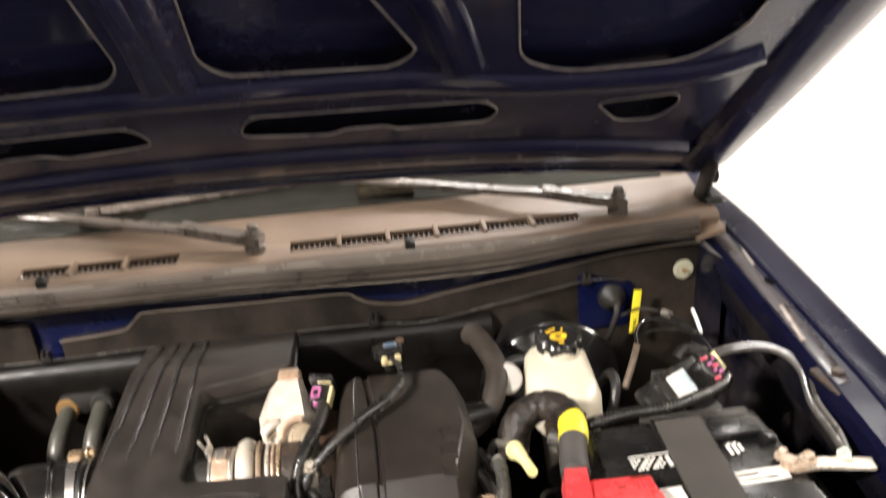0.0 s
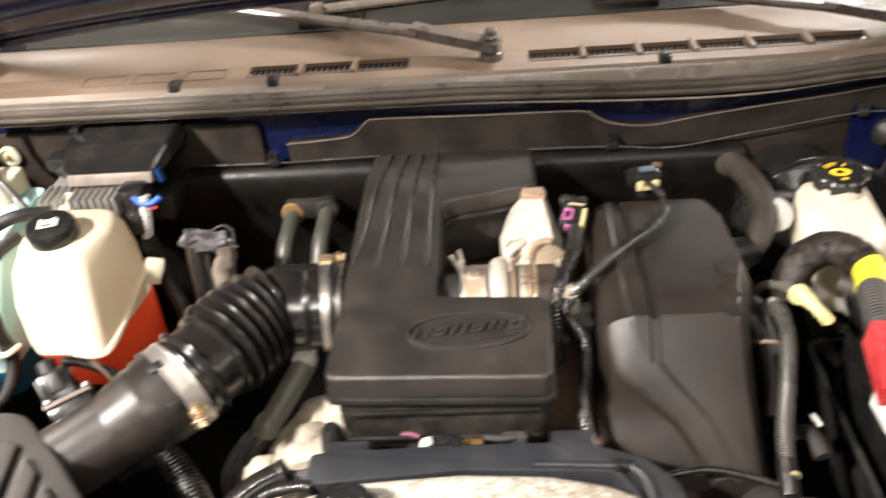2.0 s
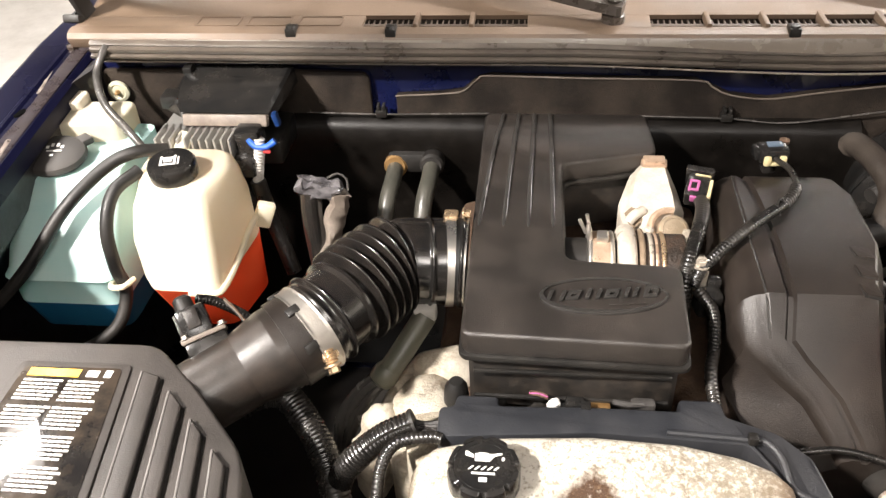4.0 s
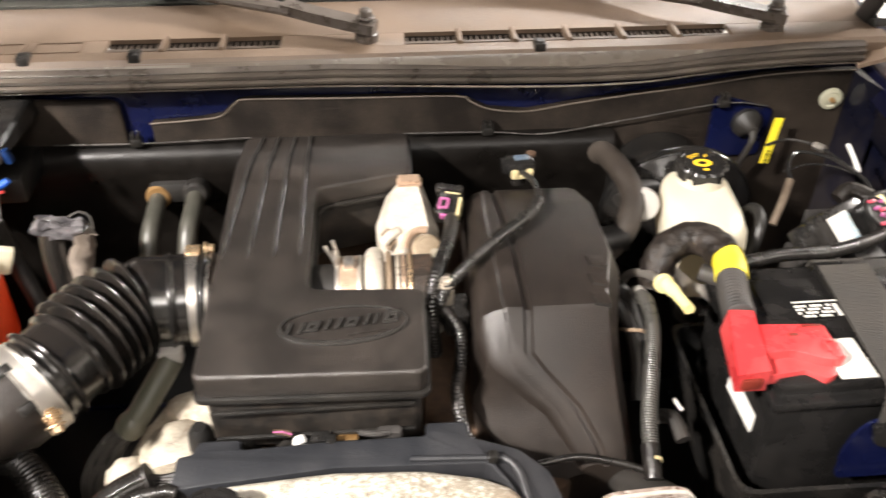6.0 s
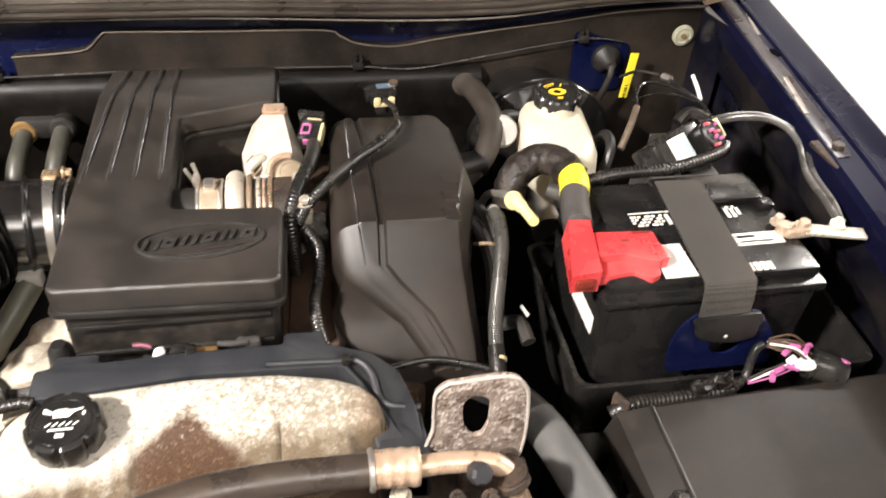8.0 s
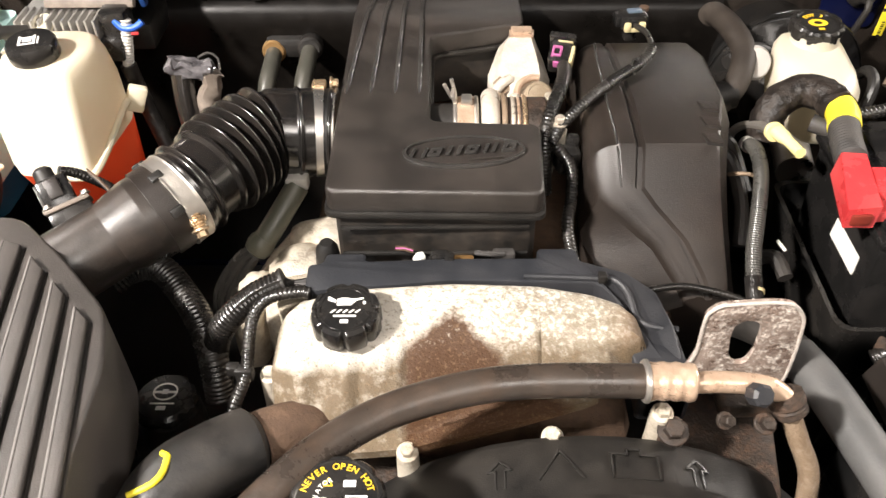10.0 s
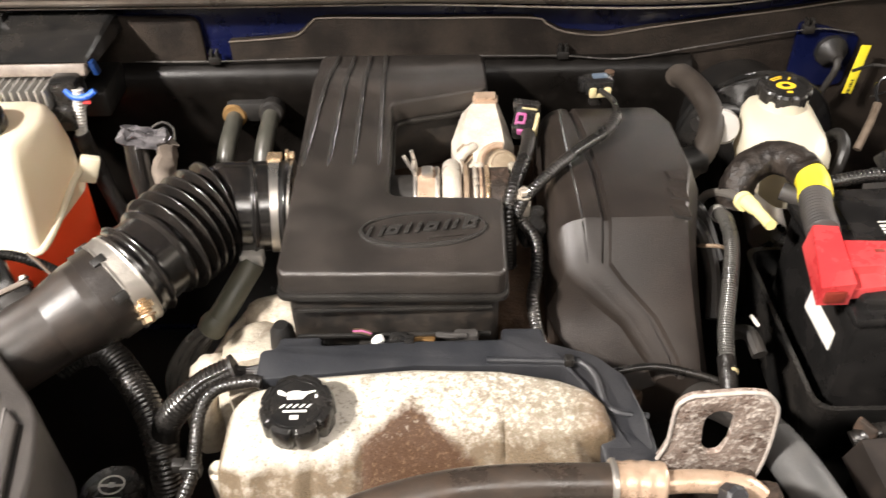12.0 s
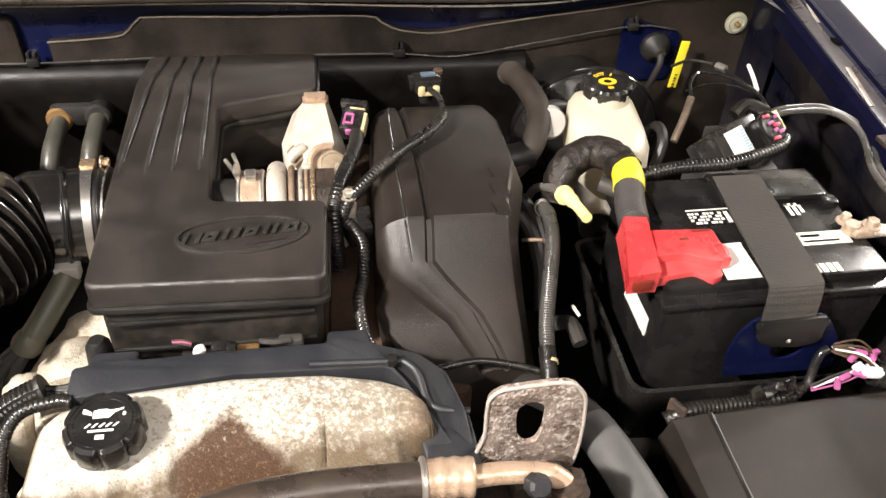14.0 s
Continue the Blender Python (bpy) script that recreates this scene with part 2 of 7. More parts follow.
GRIMY_NAVY = surface("grimy_navy_paint", (0.002, 0.0024, 0.007), (0.0032, 0.004, 0.012), 0.3, patch=8, coat=0.6, bump=0.04, dust=0.8, dust_color=(0.022, 0.016, 0.012), dust_scale=7, gather=0.46)
HOOD_PAINT = surface("dusty_navy_paint", (0.0105, 0.0115, 0.034), (0.016, 0.017, 0.048), 0.20, patch=7, coat=0.22, bump=0.10, grain=60, vary=0.10, spec=0.25, dust=0.30,
                     dust_color=(0.060, 0.050, 0.058), dust_scale=30, gather=0.60)
COWL = surface("weathered_cowl_plastic", (0.142, 0.099, 0.067), (0.190, 0.134, 0.094), 0.45, patch=8, dust=0.35, dust_color=(0.22, 0.155, 0.105), bump=0.3)
GRILLE = surface("dusty_grille_plastic", (0.075, 0.055, 0.042), (0.11, 0.082, 0.062), 0.5, patch=30, dust=0.3)
CARRIER = surface("smooth_grey_carrier", (0.15, 0.125, 0.10), (0.20, 0.17, 0.14), 0.26, spec=0.9, patch=12, dust=0.15)
SEAL = surface("weathered_seal_rubber", (0.060, 0.050, 0.042), (0.105, 0.088, 0.073), 0.34, spec=0.8, patch=14, dust=0.3, dust_color=(0.25, 0.2, 0.15), bump=0.3)
CAST = surface("dirty_cast_aluminium", (0.50, 0.44, 0.34), (0.60, 0.55, 0.46), 0.5, metal=0.25, patch=14, grain=420, bump=0.7, dust=0.85,
               dust_color=(0.16, 0.11, 0.07), dust_scale=30, gather=0.53)
STAINED = surface("brown_stained_aluminium", (0.17, 0.115, 0.070), (0.25, 0.185, 0.125), 0.6, metal=0.1, patch=40, grain=420, bump=0.8, dust=0.7,
                  dust_color=(0.36, 0.30, 0.23), dust_scale=120, gather=0.58)
CLEAN_ALU = surface("clean_cast_aluminium", (0.50, 0.45, 0.38), (0.66, 0.61, 0.53), 0.34, metal=0.12, patch=40, bump=0.4, spec=0.7, dust=0.5, dust_color=(0.30, 0.22, 0.14), dust_scale=45, gather=0.52)
ALU = surface("bright_aluminium", (0.50, 0.44, 0.36), (0.68, 0.62, 0.53), 0.30, metal=0.45, patch=45, bump=0.35, spec=0.8, dust=0.35, dust_color=(0.20, 0.14, 0.085), dust_scale=35, gather=0.54)
COPPERY = surface("pinkish_aluminium", (0.52, 0.36, 0.25), (0.66, 0.49, 0.36), 0.30, metal=0.45, patch=50, bump=0.2, spec=0.8, dust=0.3, dust_color=(0.2, 0.12, 0.07), dust_scale=45)
FINS = surface("grey_aluminium", (0.42, 0.41, 0.39), (0.52, 0.50, 0.47), 0.42, metal=0.7, dust=0.3)
STEEL = surface("zinc_steel", (0.55, 0.52, 0.48), (0.68, 0.64, 0.58), 0.35, metal=0.9, dust=0.3, dust_color=(0.26, 0.17, 0.1))
WORN_RIM = surface("bare_steel_rim", (0.58, 0.52, 0.46), (0.74, 0.68, 0.62), 0.4, metal=0.3, patch=60, dust=0.8, dust_color=(0.10, 0.07, 0.055), dust_scale=60, gather=0.53)
RUSTY = surface("rust_flecked_steel", (0.19, 0.128, 0.100), (0.40, 0.325, 0.275), 0.34, metal=0.35, patch=32, bump=0.9, grain=260, vary=0.3, dust=1.0,
                dust_color=(0.74, 0.67, 0.60), dust_scale=150, gather=0.53, crisp=0.14)
RUST = surface("rusted_iron", (0.075, 0.042, 0.025), (0.13, 0.080, 0.050), 0.75, metal=0.2, patch=60, bump=0.7, dust=0.5, dust_color=(0.04, 0.026, 0.018))
TAN = surface("oxidised_aluminium", (0.36, 0.28, 0.19), (0.50, 0.41, 0.30), 0.42, metal=0.45, patch=30, bump=0.3, dust=0.4, dust_color=(0.12, 0.075, 0.045), dust_scale=40)
GRIME = surface("grimy_iron", (0.022, 0.016, 0.012), (0.050, 0.036, 0.027), 0.6, metal=0.2, patch=45, bump=0.7, dust=0.7, dust_color=(0.16, 0.085, 0.05), dust_scale=60, gather=0.56)
BRASS = surface("tarnished_brass", (0.36, 0.20, 0.07), (0.46, 0.29, 0.13), 0.4, metal=0.7, dust=0.3)
COOLANT_TANK = milky("milky_cream_plastic", (0.90, 0.82, 0.62), (0.95, 0.88, 0.71), through=0.30)
COOLANT = milky("plastic_full_of_red_coolant", (0.94, 0.12, 0.045), (0.97, 0.17, 0.06), through=0.40)
WASHER_TANK = milky("milky_turquoise_plastic", (0.52, 0.80, 0.78), (0.70, 0.88, 0.84), through=0.30)
WASHER_TOP = milky("milky_pale_plastic", (0.74, 0.66, 0.52), (0.82, 0.76, 0.64))
WASHER_FLUID = milky("plastic_full_of_blue_fluid", (0.012, 0.09, 0.19), (0.02, 0.13, 0.24), through=0.2)
BRAKE_TANK = milky("aged_ivory_plastic", (0.70, 0.64, 0.50), (0.78, 0.72, 0.59), through=0.25)
RED = surface("red_plastic", (0.55, 0.038, 0.042), (0.62, 0.055, 0.058), 0.30, bump=0.1, dust=0.16, dust_color=(0.6, 0.28, 0.25), spec=0.8)
YELLOW = surface("yellow_plastic", (0.86, 0.70, 0.03), (0.90, 0.76, 0.06), 0.4, bump=0.08, dust=0.06)
PALE_YELLOW = surface("pale_yellow_plastic", (0.80, 0.70, 0.30), (0.86, 0.76, 0.38), 0.4, bump=0.08)
BLUE_PLASTIC = surface("bright_blue_plastic", (0.012, 0.075, 0.45), (0.03, 0.13, 0.55), 0.35)
DEEP_BLUE = surface("deep_blue_plastic", (0.003, 0.018, 0.085), (0.006, 0.030, 0.12), 0.35)
PINK = surface("magenta_plastic", (0.40, 0.085, 0.25), (0.50, 0.15, 0.33), 0.4, dust=0.3, dust_color=(0.12, 0.05, 0.07), dust_scale=60)
WHITE = surface("white_print", (0.78, 0.77, 0.74), (0.84, 0.83, 0.80), 0.45, bump=0.03)
PAPER = surface("white_label", (0.76, 0.74, 0.68), (0.82, 0.80, 0.75), 0.3, bump=0.03, dust=0.1)
AMBER = surface("amber_print", (0.85, 0.52, 0.02), (0.9, 0.58, 0.04), 0.4, bump=0.03)
BATTERY_BLACK = surface("battery_black_plastic", (0.008, 0.0078, 0.0076), (0.014, 0.013, 0.0125), 0.26, dust=0.07, bump=0.06, dust_color=(0.16, 0.13, 0.11), gather=0.58)
WEBBING = surface("dark_webbing", (0.045, 0.042, 0.038), (0.062, 0.058, 0.052), 0.7, dust=0.2, bump=0.8, grain=420, spec=0.25)
weave = WEBBING.node_tree
wave = weave.nodes.new("ShaderNodeTexWave")
wave.bands_direction = "Y"
wave.inputs["Scale"].default_value, wave.inputs["Distortion"].default_value, wave.inputs["Detail Scale"].default_value = 150, 4.0, 3.0
weave.links.new(weave.nodes["Texture Coordinate"].outputs["Object"], wave.inputs["Vector"])
weave.nodes["Bump"].inputs["Strength"].default_value = 0.45
weave.links.new(wave.outputs["Fac"], weave.nodes["Bump"].inputs["Height"])
GREY_PLASTIC = surface("light_grey_plastic", (0.44, 0.42, 0.39), (0.52, 0.50, 0.46), 0.45, dust=0.2)
CABLE = surface("grey_cable", (0.050, 0.048, 0.045), (0.085, 0.080, 0.075), 0.20, dust=0.25, spec=0.9)
GROMMET = surface("greenish_cream_rubber", (0.42, 0.42, 0.31), (0.50, 0.48, 0.36), 0.5, dust=0.3)
LABEL_BLACK = surface("black_label_film", (0.012, 0.011, 0.011), (0.02, 0.018, 0.016), 0.16, patch=30, bump=0.04, dust=0.25, dust_color=(0.28, 0.2, 0.13))
CONCRETE = surface("pale_concrete", (0.58, 0.56, 0.53), (0.68, 0.66, 0.63), 0.7, patch=2.5, grain=90, bump=0.2, dust=0.3, dust_scale=3)
PLASTER = surface("white_wall_paint", (0.78, 0.76, 0.72), (0.82, 0.80, 0.77), 0.7, patch=3, grain=120, bump=0.1)
GREY_WALL = surface("grey_wall_paint", (0.20, 0.19, 0.18), (0.24, 0.23, 0.22), 0.7, patch=3, grain=120, bump=0.1)
DASH = surface("dark_dashboard", (0.012, 0.0115, 0.011), (0.020, 0.019, 0.018), 0.6)
HOLLOW = surface("dark_hollow", (0.003, 0.003, 0.003), (0.005, 0.005, 0.005), 1.0, spec=0.0, bump=0.0)

GLASS = bpy.data.materials.new("windscreen_glass")
GLASS.use_nodes = True
g = GLASS.node_tree.nodes["Principled BSDF"]
g.inputs["Base Color"].default_value = (0.42, 0.42, 0.38, 1)
g.inputs["Roughness"].default_value, g.inputs["Transmission Weight"].default_value, g.inputs["IOR"].default_value = 0.02, 1.0, 1.45

GLOW = bpy.data.materials.new("lamp_diffuser")
GLOW.use_nodes = True
g = GLOW.node_tree.nodes["Principled BSDF"]
g.inputs["Base Color"].default_value = (0.9, 0.88, 0.84, 1)
g.inputs["Emission Color"].default_value, g.inputs["Emission Strength"].default_value = (*WARM, 1), 4.0
LIP_TRIM = surface("worn_insulation_edge", (0.10, 0.082, 0.066), (0.17, 0.14, 0.115), 0.4, patch=30, dust=0.3)
INTAKE = surface("scuffed_intake_plastic", (0.0165, 0.0140, 0.0122), (0.027, 0.0222, 0.0185), 0.32, vary=0.08, spec=0.55, dust=0.30, dust_color=(0.07, 0.042, 0.028), dust_scale=20, gather=0.52, bump=0.1)

# ---------------------------------------------------------------- building blocks
ORIGIN = {}
FLIP = Matrix(((1, 0, 0, 0), (0, 0, -1, 0), (0, 1, 0, 0), (0, 0, 0, 1)))  # a drawing in x, y stood up as x, z; its depth runs to -y


def mesh_of(name, bm, mat, origin, sharp=32):
    bmesh.ops.recalc_face_normals(bm, faces=bm.faces)
    bmesh.ops.translate(bm, verts=bm.verts, vec=-origin)
    data = bpy.data.meshes.new(name)
    bm.to_mesh(data)
    bm.free()
    data.materials.append(mat)
    data.polygons.foreach_set("use_smooth", [True] * len(data.polygons))
    data.set_sharp_from_angle(angle=radians(sharp))
    return data


def thing(name, base, label, category, group="", kind=""):
    ob = new(name)
    ob.empty_display_size = 0.02
    ob.location = base
    ORIGIN[ob] = Vector(base)
    return tagged(ob, label, category, group, kind)


def part(name, bm, mat, parent, label="", sharp=32):
    ob = new(name, mesh_of(name, bm, mat, ORIGIN[parent], sharp))
    ob.parent = parent
    ORIGIN[ob] = ORIGIN[parent]
    return tagged(ob, label)


def solid(name, bm, mat, base, label, category, group="", kind="", sharp=32):
    """A thing that is one mesh."""
    ob = new(name, mesh_of(name, bm, mat, Vector(base), sharp))
    ob.location = base
    ORIGIN[ob] = Vector(base)
    return tagged(ob, label, category, group, kind)


def merge(*meshes):
    whole = meshes[0]
    for bm in meshes[1:]:
        spare = bpy.data.meshes.new("spare")
        bm.to_mesh(spare)
        bm.free()
        whole.from_mesh(spare)
        bpy.data.meshes.remove(spare)
    return whole


def soften(bm, width, seg=2, least=25):
    if width > 0:
        edges = [e for e in bm.edges if len(e.link_faces) == 2 and e.calc_face_angle() > radians(least)]
        bmesh.ops.bevel(bm, geom=edges, offset=width, segments=seg, profile=0.5, affect="EDGES", clamp_overlap=True)
    return bm


def moved(bm, m):
    bmesh.ops.transform(bm, matrix=m, verts=bm.verts)
    return bm


def box(c, s, bev=0.002, m=None, taper=(1.0, 1.0), seg=2):
    """A box of size s round c, its top narrowed by taper; m turns it about c."""
    bm = bmesh.new()
    bmesh.ops.create_cube(bm, size=1)
    for v in bm.verts:
        k = taper if v.co.z > 0 else (1, 1)
        v.co = Vector((v.co.x * s[0] * k[0], v.co.y * s[1] * k[1], v.co.z * s[2]))
    soften(bm, bev, seg)
    return moved(bm, Matrix.Translation(c) @ (m or Matrix()))


def loft(rings, caps=True, closed=True):
    bm = bmesh.new()
    rows = [[bm.verts.new(p) for p in ring] for ring in rings]
    count = len(rows[0])
    for a, b in zip(rows, rows[1:]):
        for k in range(count if closed else count - 1):
            bm.faces.new((a[k], a[(k + 1) % count], b[(k + 1) % count], b[k]))
    if caps in (True, "first") and closed:
        bm.faces.new(rows[0][::-1])
    if caps in (True, "last") and closed:
        bm.faces.new(rows[-1])
    return bm


def prism(outline, z0, z1, bev=0.002, seg=2, m=None):
    bm = loft([[(x, y, z0) for x, y in outline], [(x, y, z1) for x, y in outline]])
    bmesh.ops.recalc_face_normals(bm, faces=bm.faces)
    soften(bm, bev, seg)
    return moved(bm, m) if m else bm


def inset(outline, d):
    """An outline (counter-clockwise) moved inwards by d."""
    out, n = [], len(outline)
    for k in range(n):
        p, q, r = (Vector(outline[j % n]) for j in (k - 1, k, k + 1))
        a, b = (q - p).normalized(), (r - q).normalized()
        na, nb = Vector((-a.y, a.x)), Vector((-b.y, b.x))
        t = (na + nb) / max(0.25, 1 + na.dot(nb))
        out.append(tuple(q + t * d))
    return out


def rounded(outline, radius, steps=4):
    """The outline with its corners rounded."""
    out, n = [], len(outline)
    for k in range(n):
        p, q, r = (Vector(outline[j % n]) for j in (k - 1, k, k + 1))
        d = min(radius, (p - q).length * 0.45, (r - q).length * 0.45)
        a, b = q + (p - q).normalized() * d, q + (r - q).normalized() * d
        for s in range(steps + 1):
            u = s / steps
            out.append(tuple(a * (1 - u) ** 2 + q * 2 * u * (1 - u) + b * u * u))
    return out


def ring(cx, cy, rx, ry, n=24, start=0.0):
    return [(cx + rx * math.cos(start + math.tau * k / n), cy + ry * math.sin(start + math.tau * k / n)) for k in range(n)]


def plate(outline, holes, thick, m=None, bev=0.0):
    """A flat plate in x, y with holes through it, thick along z."""
    bm = bmesh.new()
    for loop in (outline, *holes):
        vs = [bm.verts.new((x, y, 0)) for x, y in loop]
        for k in range(len(vs)):
            bm.edges.new((vs[k - 1], vs[k]))
    bmesh.ops.triangle_fill(bm, use_beauty=True, use_dissolve=False, edges=bm.edges)
    made = bmesh.ops.extrude_face_region(bm, geom=list(bm.faces))
    bmesh.ops.translate(bm, verts=[v for v in made["geom"] if isinstance(v, bmesh.types.BMVert)], vec=(0, 0, thick))
    bmesh.ops.recalc_face_normals(bm, faces=bm.faces)
    soften(bm, bev, 2, 60)
    return moved(bm, m) if m else bm


def lathe(profile, m=None, n=32, lobes=0, depth=0.0, lobe_from=0.0, pinch=2):
    """A turned body about z from (radius, height) rows; lobes press finger grips into rows wider than lobe_from."""
    rings = []
    for r, z in profile:
        row = []
        for k in range(n):
            a = math.tau * k / n
            q = r * (1 - depth * max(0.0, math.cos(lobes * a)) ** pinch) if lobes and r > lobe_from else r
            row.append((max(q, 1e-4) * math.cos(a), max(q, 1e-4) * math.sin(a), z))
        rings.append(row)
    bm = loft(rings)
    return moved(bm, m) if m else bm


def along(direction):
    """Turns z to the direction."""
    return Vector(direction).to_track_quat("Z", "Y").to_matrix().to_4x4()


def smooth_path(points, step):
    """Points along a Catmull-Rom curve, about a step apart."""
    p = [Vector(q) for q in points]
    p = [2 * p[0] - p[1], *p, 2 * p[-1] - p[-2]]
    out = []
    for a, b, c, d in zip(p, p[1:], p[2:], p[3:]):
        n = max(2, math.ceil((c - b).length / step))
        for k in range(n):
            u = k / n
            out.append(0.5 * (2 * b + (c - a) * u + (2 * a - 5 * b + 4 * c - d) * u * u + (3 * b - a - 3 * c + d) * u ** 3))
    return out + [p[-2]]


def tube(points, r, n=12, step=0.008, pitch=0.0, amp=0.055, flat=1.0, sag=None, ridge=1.0):
    """A hose along a curve. pitch: corrugated, with ribs that far apart. sag: a function of (0 to 1) that scales the radius."""
    path = smooth_path(points, pitch / (5 if ridge == 1 else 18) if pitch else step)
    rings, up = [], Vector((0, 0, 1))
    far, total = 0.0, sum((b - a).length for a, b in zip(path, path[1:]))
    for k, q in enumerate(path):
        t = (path[min(k + 1, len(path) - 1)] - path[max(k - 1, 0)]).normalized()
        if k:
            far += (q - path[k - 1]).length
        up = (up - t * up.dot(t))
        up = up.normalized() if up.length > 1e-4 else t.orthogonal().normalized()
        side = t.cross(up)
        rr = r * (sag(far / total) if sag else 1)
        if pitch:
            rr *= 1 + amp * (2 * (0.5 + 0.5 * math.sin(math.tau * far / pitch)) ** ridge - 1)
        rings.append([q + rr * (math.cos(math.tau * j / n) * side + flat * math.sin(math.tau * j / n) * up) for j in range(n)])
    return loft(rings)


def crumple(bm, scale, depth):
    """Small irregular creases."""
    for v in bm.verts:
        p = v.co * scale
        v.co += Vector((noise.noise(p), noise.noise(p + Vector((9, 0, 0))), noise.noise(p + Vector((0, 9, 0))))) * depth
    return bm


def ribbon(points, width, thick, across=(1, 0, 0), step=0.006):
    """A flat band along a curve; across is the way of its width."""
    path, a = smooth_path(points, step), Vector(across).normalized()
    rings = []
    for k, q in enumerate(path):
        t = (path[min(k + 1, len(path) - 1)] - path[max(k - 1, 0)]).normalized()
        n = t.cross(a).normalized() * thick / 2
        w = a * width / 2
        rings.append([q - w - n, q + w - n, q + w + n, q - w + n])
    return loft(rings)


def bolt(c, up=(0, 0, 1), r=0.006, h=0.006):
    m = Matrix.Translation(c) @ along(up)
    return merge(lathe([(r * 1.5, 0), (r * 1.5, h * 0.25), (r * 1.35, h * 0.3)], m, 16), lathe([(r, h * 0.3), (r, h), (r * 0.85, h * 1.1)], m, 6))


def bars(rows, thick=0.0004, m=None):
    """Print: flat bars (x, y, width, height) in x, y."""
    out = bmesh.new()
    for x, y, w, h in rows:
        vs = [out.verts.new(p) for p in ((x, y, 0), (x + w, y, 0), (x + w, y + h, 0), (x, y + h, 0),
                                         (x, y, thick), (x + w, y, thick), (x + w, y + h, thick), (x, y + h, thick))]
        for f in ((3, 2, 1, 0), (4, 5, 6, 7), (0, 1, 5, 4), (1, 2, 6, 5), (2, 3, 7, 6), (3, 0, 4, 7)):
            out.faces.new([vs[k] for k in f])
    return moved(out, m) if m else out


def letters(text, size, m, thick=0.0004):
    curve = bpy.data.curves.new("letters", "FONT")
    curve.body, curve.size, curve.extrude, curve.align_x, curve.align_y = text, size, thick, "CENTER", "CENTER"
    curve.resolution_u = 2
    ob = bpy.data.objects.new("letters", curve)
    scene.collection.objects.link(ob)
    bpy.context.view_layer.update()
    data = bpy.data.meshes.new_from_object(ob.evaluated_get(bpy.context.evaluated_depsgraph_get()))
    bm = bmesh.new()
    bm.from_mesh(data)
    bpy.data.objects.remove(ob)
    bpy.data.meshes.remove(data)
    bpy.data.curves.remove(curve)
    return moved(bm, m)


def arc_letters(text, size, radius, middle, m, spread):
    """Letters round an arc; middle: the angle of the arc's middle, spread: degrees between letters."""
    out = bmesh.new()
    for k, ch in enumerate(text):
        if ch != " ":
            a = radians(middle - (k - (len(text) - 1) / 2) * spread)
            out = merge(out, letters(ch, size, m @ pose(radius * math.cos(a), radius * math.sin(a), 0, 0, 0, math.degrees(a) - 90)))
    return out

# ---------------------------------------------------------------- the garage
FLOOR_BOX = (-4.2, 4.8, -3.6, 4.4)
x0, x1, y0, y1 = FLOOR_BOX
HIGH = 3.0
solid("floor", box(((x0 + x1) / 2, (y0 + y1) / 2, -0.05), (x1 - x0 + 0.4, y1 - y0 + 0.4, 0.1), 0), CONCRETE, (0, 0, 0), "pale concrete garage floor", "floor", kind="structure")
solid("ceiling", box(((x0 + x1) / 2, (y0 + y1) / 2, HIGH + 0.06), (x1 - x0 + 0.4, y1 - y0 + 0.4, 0.12), 0), GREY_WALL, (0, 0, HIGH), "plain grey garage ceiling", "ceiling", kind="structure")
for name, c, s in (("wall_west", (x0 - 0.06, (y0 + y1) / 2, HIGH / 2), (0.12, y1 - y0, HIGH)), ("wall_east", (x1 + 0.06, (y0 + y1) / 2, HIGH / 2), (0.12, y1 - y0, HIGH)),
                   ("wall_south", ((x0 + x1) / 2, y0 - 0.06, HIGH / 2), (x1 - x0 + 0.24, 0.12, HIGH)), ("wall_north", ((x0 + x1) / 2, y1 + 0.06, HIGH / 2), (x1 - x0 + 0.24, 0.12, HIGH))):
    solid(name, box(c, s, 0), PLASTER if name in ("wall_north", "wall_east") else GREY_WALL, (c[0], c[1], 0), "plain painted garage wall", "wall", kind="structure")


def unseen_ceiling_lamp(x, y, long_x, long_y):
    lamp = thing("unseen_ceiling_lamp", (x, y, HIGH), "white panel lamp, out of view, placed under the garage ceiling to light the bay", "lamp", "ceiling lamps")
    part("housing", box((x, y, HIGH - 0.03), (long_x + 0.06, long_y + 0.06, 0.06), 0.01), WHITE, lamp)
    part("diffuser", box((x, y, HIGH - 0.07), (long_x, long_y, 0.02), 0.004), GLOW, lamp, "glowing milky diffuser")


unseen_ceiling_lamp(4.30, 2.20, 0.3, 1.8)
unseen_ceiling_lamp(1.00, 2.50, 1.6, 0.25)
unseen_ceiling_lamp(0.3, -1.30, 1.4, 1.0)
unseen_ceiling_lamp(-1.80, -0.52, 0.22, 0.22)
unseen_ceiling_lamp(-2.2, 1.7, 0.9, 0.3)

# ---------------------------------------------------------------- the truck's body round the engine bay
MID = -0.19
truck = thing("pickup_truck", (MID, 1.2, 0.0), "navy blue pickup truck with its hood open", "truck")

